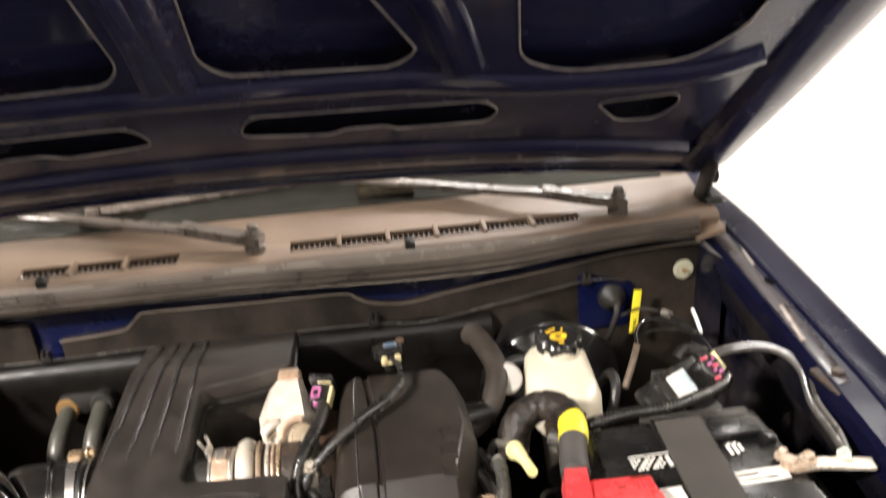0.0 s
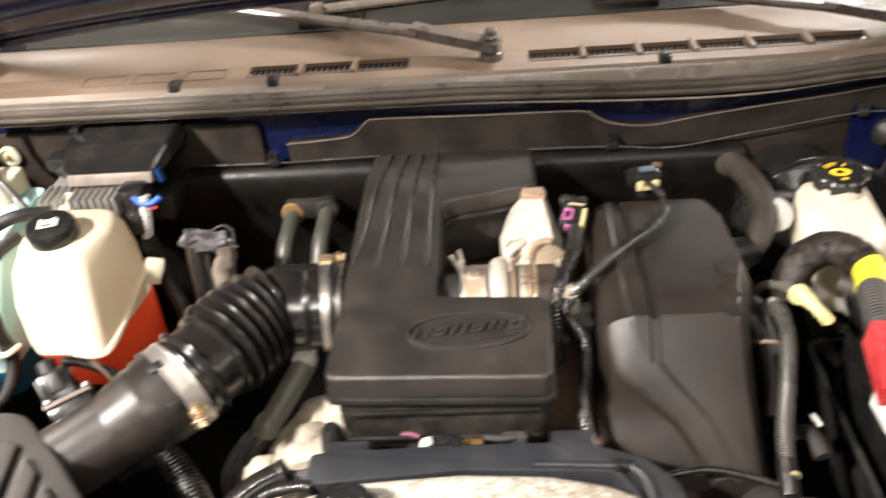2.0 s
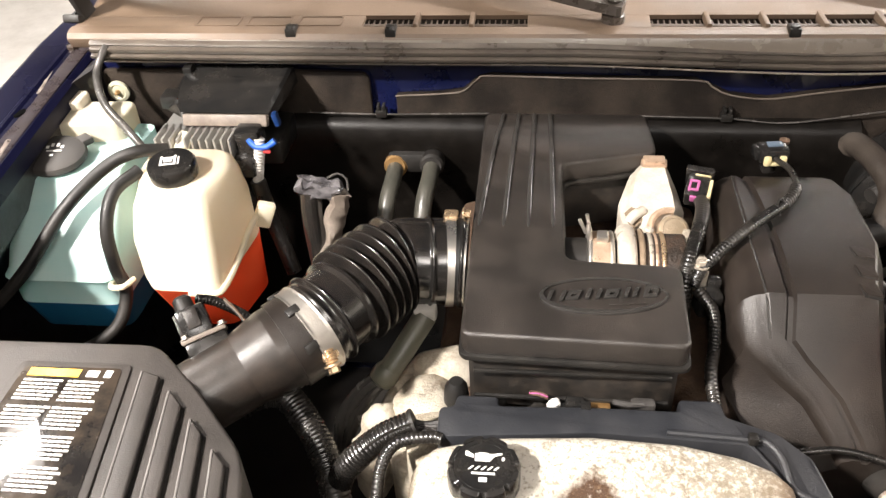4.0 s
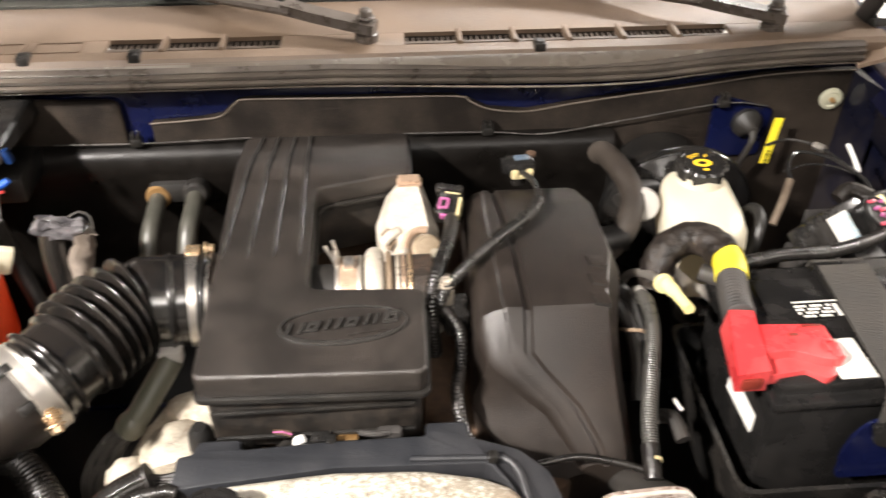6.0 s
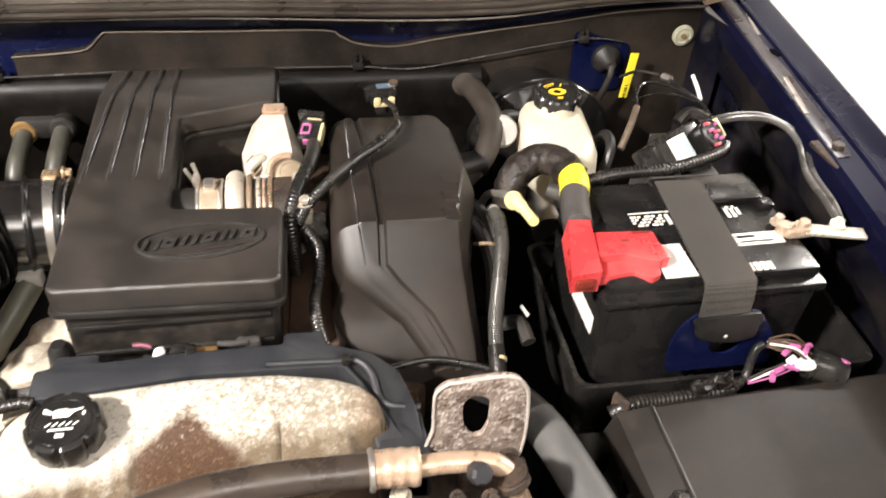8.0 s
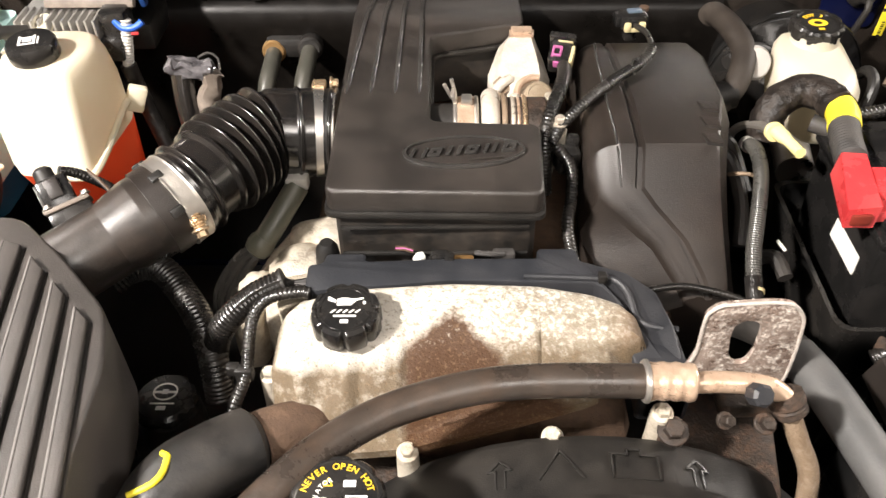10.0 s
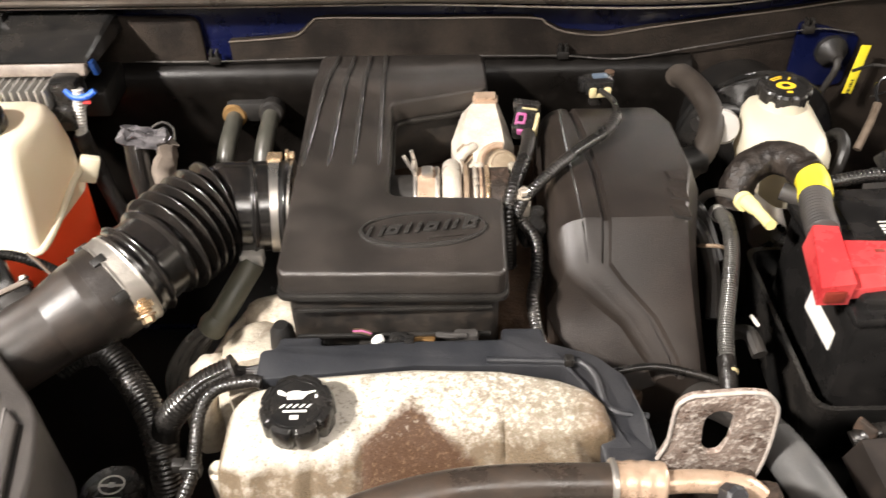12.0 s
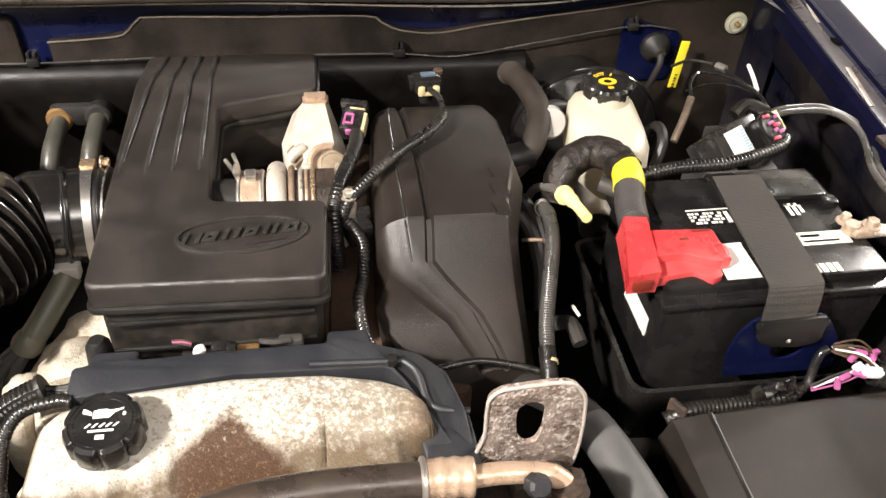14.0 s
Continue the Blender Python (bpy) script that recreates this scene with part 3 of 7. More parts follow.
# firewall: painted sheet, with a flange on top for the seal
part("firewall", merge(box((MID, 1.175, 0.60), (1.66, 0.02, 0.81), 0.002), box((MID, 1.174, 1.0), (1.42, 0.018, 0.036), 0.002)), NAVY, truck, "navy painted firewall sheet")
TOP_EDGE = [(0.535, 0.40), (0.535, 1.002), (0.478, 1.002), (0.40, 0.998), (0.305, 0.985), (0.21, 0.974), (0.127, 0.963), (0.06, 0.953), (0.006, 0.959), (-0.02, 0.972),
            (-0.043, 0.981), (-0.19, 0.983), (-0.325, 0.986), (-0.345, 0.982), (-0.367, 0.962), (-0.40, 0.957), (-0.467, 0.953), (-0.467, 0.40)]
part("insulation", prism(TOP_EDGE, 0, 0.012, 0.003, m=Matrix.Translation((0, 1.164, 0)) @ FLIP), FELT, truck, "dark brown felt insulation with a wavy top edge")
part("insulation_lip", tube([(x, 1.1512, z - 0.001) for x, z in TOP_EDGE[1:-1]], 0.0014, 8, 0.01), LIP_TRIM, truck, "pale worn edge of the insulation")
LEFT_EDGE = rounded([(-0.504, 0.72), (-0.504, 0.987), (-0.70, 0.992), (-0.915, 0.990), (-0.915, 0.72)], 0.015)
part("insulation", prism(LEFT_EDGE, 0, 0.010, 0.003, m=Matrix.Translation((0, 1.164, 0)) @ FLIP), FELT, truck, "dark brown felt insulation")
SHELF = [(1.152, 0.922), (1.140, 0.917), (1.131, 0.905), (1.128, 0.880), (1.130, 0.850), (1.136, 0.825), (1.14, 0.62), (1.14, 0.40), (1.153, 0.40)]
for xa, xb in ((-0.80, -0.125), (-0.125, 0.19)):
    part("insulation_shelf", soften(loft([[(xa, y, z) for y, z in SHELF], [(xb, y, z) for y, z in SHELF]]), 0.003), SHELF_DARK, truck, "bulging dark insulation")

# rubber seal and plastic cowl under the windscreen
XS = [-0.90, -0.70, -0.45, -0.2, 0.0, 0.12, 0.22, 0.32, 0.43, 0.52]
LIFT = [0.004, 0.003, 0.001, 0.0, -0.008, -0.011, -0.008, 0.003, 0.010, 0.011]
part("firewall_flange", loft([[(x, 1.129, 1.0105 + d), (x, 1.167, 1.0105 + d), (x, 1.167, 1.0140 + d), (x, 1.129, 1.0140 + d)] for x, d in zip(XS, LIFT)]), NAVY, truck, "navy flange under the seal")
part("flange_edge", tube([(x, 1.1285, 1.0125 + d) for x, d in zip(XS, LIFT)], 0.0016, 8, 0.02), CARRIER, truck, "pale worn flange edge")
SEAL_CUT = [(1.142, 1.0150), (1.128, 1.0158), (1.121, 1.0196), (1.120, 1.0241), (1.126, 1.0264), (1.122, 1.0294), (1.121, 1.0339), (1.127, 1.0362), (1.125, 1.0392), (1.129, 1.0430), (1.142, 1.0430)]
part("seal", loft([[(x, y - 0.003 * math.sin(k), z + d) for y, z in SEAL_CUT] for k, (x, d) in enumerate(zip(XS, LIFT))]), SEAL, truck, "ridged grey-brown rubber hood seal", sharp=50)
LIP = [(1.142, 1.030), (1.134, 1.042), (1.1335, 1.047), (1.138, 1.0535), (1.148, 1.0560), (1.157, 1.056), (1.157, 1.050), (1.150, 1.050), (1.148, 1.030)]
part("seal_carrier", loft([[(x, 1.1345, 1.049), (x, 1.131, 1.042), (x, 1.1295, 1.039 + min(d, 0)), (x, 1.140, 1.039 + min(d, 0))] for x, d in zip(XS, LIFT)]), CARRIER, truck, "smooth grey strip above the seal")
part("cowl_lip", soften(loft([[(x, y, z + 0.35 * max(d, 0)) for y, z in LIP] for x, d in zip([-0.935, *XS[1:-1], 0.555], LIFT)]), 0.0015), COWL, truck, "weathered brown-grey plastic cowl edge")
REAR = [(1.197, 1.050), (1.197, 1.056), (1.225, 1.057), (1.258, 1.066), (1.268, 1.072), (1.275, 1.072), (1.278, 1.060), (1.258, 1.058)]
cowl = part("cowl_panel", loft([[(x, y, z) for y, z in REAR] for x in (-0.935, -0.5, 0.0, 0.555)]), COWL, truck, "weathered brown-grey plastic cowl panel")
for xa, xb in ((-0.935, -0.508), (-0.277, -0.110), (0.344, 0.555)):
    part("cowl_panel", box(((xa + xb) / 2, 1.1770, 1.053), (xb - xa, 0.0402, 0.006), 0.001), COWL, cowl)
for xa, xb in ((-0.508, -0.277), (-0.110, 0.344)):
    n = int((xb - xa) / 0.008)
    teeth = [box((xa + (k + 0.5) * (xb - xa) / n, 1.177, 1.0475), (0.0020, 0.040, 0.003), 0) for k in range(n)]
    part("vent_grille", merge(*teeth, box(((xa + xb) / 2, 1.1735, 1.0495), (xb - xa, 0.007, 0.004), 0)), GRILLE, cowl, "dusty air intake grille")
    pan = [(1.152, 1.049), (1.152, 1.022), (1.202, 1.022), (1.202, 1.051), (1.199, 1.051), (1.199, 1.026), (1.155, 1.026), (1.155, 1.049)]
    part("vent_pan", loft([[(x, y, z) for y, z in pan] for x in (xa - 0.004, xb + 0.004)]), BROWN_RUBBER, cowl)
for x in (-0.432, -0.354, -0.035, 0.040, 0.115, 0.190, 0.266):
    part("vent_rib", box((x, 1.1770, 1.055), (0.007, 0.044, 0.012), 0.0015), COWL, cowl)
for x in (-0.57, -0.645, -0.72):
    frame_line = plate(rounded([(x - 0.032, 1.16), (x + 0.032, 1.16), (x + 0.032, 1.193), (x - 0.032, 1.193)], 0.004), [rounded([(x - 0.029, 1.163), (x + 0.029, 1.163), (x + 0.029, 1.190), (x - 0.029, 1.190)], 0.003)], 0.002)
    part("blank_vent", moved(frame_line, Matrix.Translation((0, 0, 1.0555))), COWL, cowl)
for x in (-0.605, -0.464, 0.071):
    part("cowl_clip", merge(box((x, 1.145, 1.056), (0.015, 0.022, 0.012), 0.002), lathe([(0.007, 0), (0.006, 0.003), (0.002, 0.004)], pose(x, 1.142, 1.0615), 14)), PLASTIC, truck, "small dark clip")
part("cowl_corner", loft([[(0.515, 1.12, 1.018), (0.56, 1.12, 1.03), (0.56, 1.30, 1.07), (0.515, 1.30, 1.07)], [(0.515, 1.12, 1.024), (0.56, 1.12, 1.036), (0.56, 1.30, 1.076), (0.515, 1.30, 1.076)]]), COWL, truck)

# windscreen above the cowl, and the dark dashboard behind it
SCREEN = [[(x, 1.275 - 0.012 * (x - MID) ** 2, 1.066), (x * 0.93 - 0.013, 1.83, 1.55)] for x in (-0.93, -0.6, -0.19, 0.22, 0.55)]
glass = part("windscreen", loft([[Vector(p) for p in row] + [Vector(p) + Vector((0, 0.004, -0.004)) for p in row[::-1]] for row in SCREEN]), GLASS, truck, "greenish windscreen glass")
glass.visible_shadow = False
part("dashboard", box((MID, 1.86, 1.02), (1.5, 1.02, 0.06), 0.02), DASH, truck, "dark dashboard")
part("cab", merge(box((MID, 2.40, 1.25), (1.6, 0.06, 0.9), 0.01), box((MID, 2.10, 1.66), (1.5, 0.62, 0.05), 0.02)), DASH, truck, "dark cab interior")
for xa in (-0.42, 0.05):
    part("screen_band", box((xa, 1.42, 1.052), (0.10, 0.12, 0.012), 0.003), LABEL_BLACK, truck)

# wipers
GREY_ARM = surface("scuffed_grey_arm", (0.075, 0.062, 0.052), (0.11, 0.092, 0.078), 0.26, patch=20, dust=0.3, dust_color=(0.2, 0.16, 0.13), spec=0.7)
for px in (-0.161, 0.405):
    wiper = part("wiper", merge(lathe([(0.016, 0), (0.016, 0.010), (0.010, 0.013), (0.010, 0.026), (0.007, 0.030)], pose(px, 1.176, 1.056), 18), lathe([(0.0115, 0.030), (0.0125, 0.032), (0.0115, 0.034), (0.0085, 0.0345), (0.0085, 0.041), (0.0065, 0.044), (0.001, 0.045)], pose(px, 1.176, 1.056), 20)),
                 GREY_ARM, truck, "grey windscreen wiper")
    head = [Vector((px + 0.012, 1.168, 1.076)), Vector((px - 0.05, 1.192, 1.082)), Vector((px - 0.112, 1.216, 1.090))]
    part("wiper_arm", soften(ribbon(head, 0.026, 0.014, (0.3, 1, 0)), 0.003), GREY_ARM, wiper)
    part("wiper_arm", tube([(px - 0.098, 1.207, 1.088), (px - 0.215, 1.262, 1.089), (px - 0.325, 1.290, 1.101), (px - 0.39, 1.302, 1.109), (px - 0.50, 1.312, 1.118)], 0.0125, 10, flat=0.6, sag=lambda u: 1.1 - 0.3 * u), GREY_ARM, wiper, "scuffed grey arm")
    blade = [(px - 0.825, 1.294, 1.100), (px - 0.68, 1.303, 1.106), (px - 0.56, 1.309, 1.112), (px - 0.40, 1.314, 1.116), (px - 0.30, 1.316, 1.118)]
    part("wiper_blade", tube(blade, 0.009, 10, 0.02, flat=0.8), GREY_ARM, wiper, "scuffed grey blade holder")
    part("blade_rubber", tube([(x, y + 0.006, z - 0.010) for x, y, z in blade], 0.003, 8, 0.02), RUBBER, wiper)
    part("blade_end", box(blade[0], (0.020, 0.030, 0.024), 0.004, pose(0, 0, 0, 0, 0, 10)), GREY_ARM, wiper)

FLANGE_GLEAM = surface("flange_reflection_strip", (0.16, 0.13, 0.11), (0.26, 0.22, 0.19), 0.35, metal=0.5, patch=50)
# fenders: a painted flange that steps down to the engine bay, and the outer skin
for side in (1, -1):
    def fx(d, side=side):
        return MID + side * d
    YS = [(1.45, 0.010), (1.20, 0.004), (1.00, -0.006), (0.75, -0.020), (0.45, -0.042), (0.10, -0.085)]
    cut = [(0.735, 0.978), (0.738, 1.000), (0.746, 1.006), (0.776, 1.008), (0.780, 1.011), (0.785, 1.011), (0.789, 1.008), (0.795, 1.0085), (0.822, 1.0095), (0.830, 1.0085), (0.837, 1.005), (0.843, 0.996), (0.850, 0.975), (0.868, 0.85), (0.872, 0.45), (0.862, 0.45), (0.850, 0.96), (0.835, 1.006), (0.80, 1.000), (0.744, 0.990)]
    fender = part("fender", loft([[(fx(d + 0.05 * min(0, y - 1.2)), y, z + lift) for d, z in cut] for y, lift in YS]), FENDER_PAINT, truck, "navy painted fender", sharp=18)
    wall = [(0.738, 0.985), (0.742, 0.93), (0.765, 0.90), (0.790, 0.86), (0.800, 0.70), (0.800, 0.35), (0.812, 0.35), (0.812, 0.86), (0.75, 0.99)]
    part("inner_fender", loft([[(fx(d + 0.05 * min(0, y - 1.2)), y, z + lift) for d, z in wall] for y, lift in YS[1:]]), GRIMY_NAVY, truck, "grimy navy inner fender", sharp=60)
    crease = [(fx(d), y, z) for d, y, z in ((0.783, 1.142, 1.0065), (0.779, 1.060, 1.0045), (0.773, 0.986, 1.0020), (0.770, 0.922, 0.9985), (0.765, 0.813, 0.990))]
    part("flange_crease", tube(crease, 0.0022, 8, 0.02, flat=0.6), FENDER_PAINT, fender)
    part("flange_strip", loft([[(fx(0.748 + 0.05 * (y - 1.2)), y, 1.0071 + lift), (fx(0.758 + 0.05 * (y - 1.2) + b), y, 1.0077 + lift), (fx(0.756 + 0.05 * (y - 1.2) + b), y, 1.0083 + lift), (fx(0.750 + 0.05 * (y - 1.2)), y, 1.0078 + lift)] for y, lift, b in ((1.19, 0.0035, 0.014), (1.10, -0.0006, 0.012), (1.02, -0.005, 0.010), (0.94, -0.0095, 0.014), (0.86, -0.0140, 0.012), (0.76, -0.0194, 0.008))]), BROWNISH_FLANGE, fender, "brownish strip along the inner edge of the flange")
    part("flange_hole", lathe([(0.0110, -0.002), (0.0095, 0.0004), (0.001, 0.0004)], pose(fx(0.764), 1.000, 1.0024, -3) @ Matrix.Diagonal((0.8, 1.15, 1, 1)), 18), HOLLOW, fender)
    part("flange_bolt", bolt((fx(0.772), 1.183, 1.0085), (0, 0, 1), 0.009, 0.007), GRIME, fender, "grimy flange bolt")
    for ya, yb in ((1.134, 1.05), (0.936, 0.85)):
        hem = [(fx(0.766 + 0.10 * (y - 1.0) + 0.05 * (y - 1.2)), y, 1.0105 + 0.05 * (y - 1.2)) for y in (ya, (ya + yb) / 2, yb)]
        part("flange_gleam", tube(hem, 0.0042, 10, 0.02, flat=0.4), FLANGE_GLEAM, fender, "pale strip for the lamp reflection on the flange")
    part("fender_bracket", merge(box((fx(0.735), 0.775, 0.983), (0.040, 0.055, 0.006), 0.002, pose(0, 0, 0, 3, 0, 8)), bolt((fx(0.737), 0.78, 0.986), (0, 0, 1), 0.008, 0.008)), GRIME, fender, "grimy fender bracket and bolt")
    part("hinge", merge(box((fx(0.752), 1.21, 1.045), (0.026, 0.09, 0.012), 0.003, pose(0, 0, 0, -25)), box((fx(0.742), 1.19, 1.085), (0.010, 0.034, 0.11), 0.004, pose(0, 0, 0, 25)),
                        bolt((fx(0.755), 1.18, 1.100), (-side, 0, 0.2), 0.008, 0.008), bolt((fx(0.760), 1.205, 1.05), (-side, 0, 0.2), 0.008, 0.008)), RUBBER, truck, "dark steel hood hinge")
    part("wheel_house", box((fx(0.785), 1.10, 0.72), (0.09, 0.24, 0.50), 0.02, taper=(0.7, 0.8)), GRIMY_NAVY, truck, "grimy navy wheel house")
    # pillar at the firewall's end
    part("corner_pillar", loft([[(fx(0.725), 1.165, 0.45), (fx(0.725), 1.135, 0.45), (fx(0.745), 1.085, 0.45), (fx(0.76), 1.165, 0.45)], [(fx(0.722), 1.165, 1.0), (fx(0.722), 1.135, 1.0), (fx(0.735), 1.085, 1.0), (fx(0.76), 1.165, 1.0)]]), GRIMY_NAVY, truck)

# hood: outer skin, and the pressed inner panel with its openings
hood = part("hood", box((0, 0, 0), (0.001, 0.001, 0.001), 0), HOOD_PAINT, truck, "open navy hood seen from below")
TILT = Matrix.Translation((MID, 1.165, 1.160)) @ pose(0, 0, 0, 0, 0, 180) @ pose(0, 0, 0, 41)



def rear_edge(u, back=0.0):
    """The hood's rear edge bows: its corners reach further down than its middle."""
    return 0.018 - 0.21 * u * u - back


EDGE = [-0.785 + 0.157 * k for k in range(11)]
part("outer_skin", plate([*[(u * 1.010, rear_edge(u, 0.012)) for u in EDGE], (0.79, 0.9), (0.70, 1.06), (-0.70, 1.06), (-0.79, 0.9)], [], 0.006, TILT @ Matrix.Translation((0, 0, 0.030))), HOOD_PAINT, hood)
SLOT = [(0.05, 0.172), (0.165, 0.155), (0.185, 0.168), (0.238, 0.166), (0.25, 0.155), (0.37, 0.152), (0.383, 0.18), (0.362, 0.212), (0.07, 0.224)]
EYE = [(0.51, 0.178), (0.555, 0.115), (0.61, 0.112), (0.632, 0.15), (0.622, 0.185)]
WEDGE = [(0.04, 0.36), (0.062, 0.326), (0.245, 0.316), (0.272, 0.345), (0.19, 0.52), (0.10, 0.60), (0.05, 0.60)]
OUTER_WEDGE = [(0.39, 0.305), (0.452, 0.270), (0.60, 0.272), (0.645, 0.33), (0.66, 0.60), (0.46, 0.72), (0.34, 0.62)]
holes = []
for side in (1, -1):
    for shape, r in ((SLOT, 0.022), (EYE, 0.016), (WEDGE, 0.03), (OUTER_WEDGE, 0.04)):
        holes.append(rounded([(side * x, y) for x, y in shape], r))
inner = plate([*[(u, rear_edge(u)) for u in EDGE], (0.78, 0.9), (0.68, 1.04), (-0.68, 1.04), (-0.78, 0.9)], holes, 0.002, TILT @ Matrix.Translation((0, 0, 0.002)))
part("inner_panel", inner, HOOD_PAINT, hood, "pressed inner hood panel with cut-outs")
for loop in holes:
    part("opening_hem", moved(tube([(x, y, 0.001) for x, y in [*loop, loop[0]]], 0.0014, 6, 0.02), TILT), WORN_EDGE, hood, "thin pale opening hem")


def hood_rib(rows, r, flat=0.45):
    return moved(tube([(x, y, 0.001) for x, y in rows], r, 10, 0.02, flat=flat), TILT)


for side in (1, -1):
    part("hood_rib", hood_rib([(side * x, y) for x, y in ((-0.02 * side, 0.284), (0.10, 0.284), (0.25, 0.280), (0.33, 0.262), (0.45, 0.24), (0.62, 0.235), (0.70, 0.27))], 0.022), HOOD_PAINT, hood)
    part("hood_rib", hood_rib([(side * x, y) for x, y in ((0.015, 0.31), (0.012, 0.45), (0.03, 0.70))], 0.018), HOOD_PAINT, hood)
    part("hood_rib", hood_rib([(side * x, y) for x, y in ((0.325, 0.30), (0.29, 0.42), (0.22, 0.60), (0.16, 0.75))], 0.026), HOOD_PAINT, hood)
def pressed_band(us, low, high, depth, slope=0.010):
    """A flat-topped pressing along the hood's rear edge, between two distances from it."""
    return moved(loft([[(u, rear_edge(u) + low, 0.003), (u, rear_edge(u) + low + slope, -depth), (u, rear_edge(u) + high - slope, -depth), (u, rear_edge(u) + high, 0.003)] for u in us]), TILT)


part("hood_rib", soften(pressed_band([-0.70 + 0.07 * k for k in range(21)], 0.030, 0.098, 0.010, 0.014), 0.003, 2), HOOD_PAINT, hood)
part("hood_rib", soften(pressed_band([-0.70 + 0.07 * k for k in range(21)], 0.008, 0.030, 0.004, 0.006), 0.002, 2), HOOD_PAINT, hood)
for side in (1, -1):
    part("side_hem", hood_rib([(side * x, y) for x, y in ((0.745, -0.06), (0.752, 0.10), (0.755, 0.30), (0.755, 0.60), (0.745, 0.88))], 0.042, 0.5), HOOD_PAINT, hood)
part("rear_hem", hood_rib([(u, rear_edge(u)) for u in EDGE], 0.011, 0.9), NAVY, hood)

# radiator support across the front of the bay
part("radiator_support", merge(box((MID, 0.235, 0.80), (1.46, 0.09, 0.07), 0.01), box((MID, 0.20, 0.58), (1.46, 0.02, 0.4), 0.004)), GLOSSY, truck, "black radiator support")
part("splash_floor", box((MID, 0.68, 0.35), (1.60, 1.02, 0.02), 0.004), RUBBER, truck, "dark splash guard")
for side in (1, -1):
    part("tyre", lathe([(0.20, -0.11), (0.34, -0.10), (0.36, -0.06), (0.36, 0.06), (0.34, 0.10), (0.20, 0.11)], Matrix.Translation((MID + side * 0.78, 0.62, 0.36)) @ pose(0, 0, 0, 0, 90), 40), RUBBER, truck, "black tyre")

# ---------------------------------------------------------------- engine
engine = thing("engine", (MID, 0.7, 0.36), "aluminium car engine with dirty cast valve cover", "engine")
part("block", merge(box((-0.20, 0.78, 0.62), (0.34, 0.62, 0.40), 0.02), box((-0.20, 0.78, 0.40), (0.28, 0.5, 0.10), 0.02)), RUST, engine, "dark grimy engine block")
BREAK = ((-0.365, 0.484), (-0.262, 0.506), (-0.250, 0.524), (-0.199, 0.539), (-0.148, 0.537), (-0.090, 0.531), (-0.030, 0.512))
FOOT = ((-0.365, 0.465), (-0.310, 0.452), (-0.159, 0.466), (-0.080, 0.476), (-0.030, 0.502))
BACK = ((-0.365, 0.535), (-0.345, 0.560), (-0.291, 0.574), (-0.200, 0.580), (-0.120, 0.577), (-0.070, 0.567), (-0.045, 0.556), (-0.030, 0.538), (-0.024, 0.515))


def at(rows, x):
    for (xa, ya), (xb, yb) in zip(rows, rows[1:]):
        if x <= xb:
            return ya + (yb - ya) * max(0.0, (x - xa) / (xb - xa))
    return rows[-1][1]


def bump_at(x, c, w):
    return math.exp(-((x - c) / w) ** 2)


def cover_height(x, y):
    """The cover's flat top, its sloping ribbed front and its rounded ends."""
    top = 0.908 + 0.004 * (1 - ((x + 0.2) / 0.17) ** 2)
    brk, foot = at(BREAK, x), at(FOOT, x)
    down = max(0.0, brk - y) * 0.042 / (brk - foot) + max(0.0, foot - y) * 1.4
    edge = max(0.0, min(1.0, (brk - y) / 0.006))
    ribs = edge * (0.0050 * bump_at(x, -0.298, 0.006) + 0.0050 * bump_at(x, -0.337, 0.006) + 0.0030 * bump_at(x, -0.252, 0.004) - 0.0040 * bump_at(x, -0.120, 0.0025) - 0.0035 * bump_at(x, -0.3475, 0.003) - 0.0035 * bump_at(x, -0.285, 0.003) - 0.0025 * bump_at(x, -0.320, 0.006) - 0.0025 * bump_at(x, -0.243, 0.003))
    near = max(0.0, 1 - min(x + 0.365, -0.024 - x, at(BACK, x) - y + 0.006) / 0.020)
    return top - down + ribs - 0.018 * near * near


def cover_row(x):
    front, back = at(FOOT, x) - 0.012, at(BACK, x)
    floor_z = 0.843 + 0.30 * max(0.0, min(x, -0.075) + 0.24) - 1.1 * max(0.0, x + 0.060)
    ys = [front + (back - front) * k / 34 for k in range(35)]
    return [(x, front - 0.004, floor_z)] + [(x, y, max(floor_z + 0.002, cover_height(x, y))) for y in ys] + [(x, back + 0.003, 0.870), (x, (front + back) / 2, min(0.865, floor_z - 0.004))]


part("valve_cover", loft([cover_row(-0.365 + 0.341 * k / 110) for k in range(111)]), VALVE, engine, "pale cast aluminium valve cover with brown grime", sharp=60)
flange = [[(x, at(FOOT, x) - 0.012 + dy, 0.843 + 0.30 * max(0.0, x + 0.24) + dz) for dy, dz in ((0.02, -0.008), (-0.014, -0.008), (-0.014, 0.002), (0.02, 0.002))] for x in (-0.365 + 0.290 * k / 24 for k in range(25))]
part("cover_flange", loft(flange), VALVE, engine)
for c in ((-0.347, 0.440, 0.842), (-0.242, 0.430, 0.842), (-0.115, 0.430, 0.866), (-0.020, 0.445, 0.88), (-0.380, 0.520, 0.838)):
    part("cover_bolt", merge(bolt(c, (0, -0.2, 1), 0.0065, 0.010), lathe([(0.011, -0.05), (0.010, 0.0)], Matrix.Translation(c), 14)), CAST, engine, "pale bolt with sleeve")
part("front_cover", prism(rounded([(-0.37, 0.430), (-0.03, 0.430), (-0.03, 0.47), (-0.37, 0.47)], 0.01), 0.60, 0.775, 0.004), GRIME, engine)
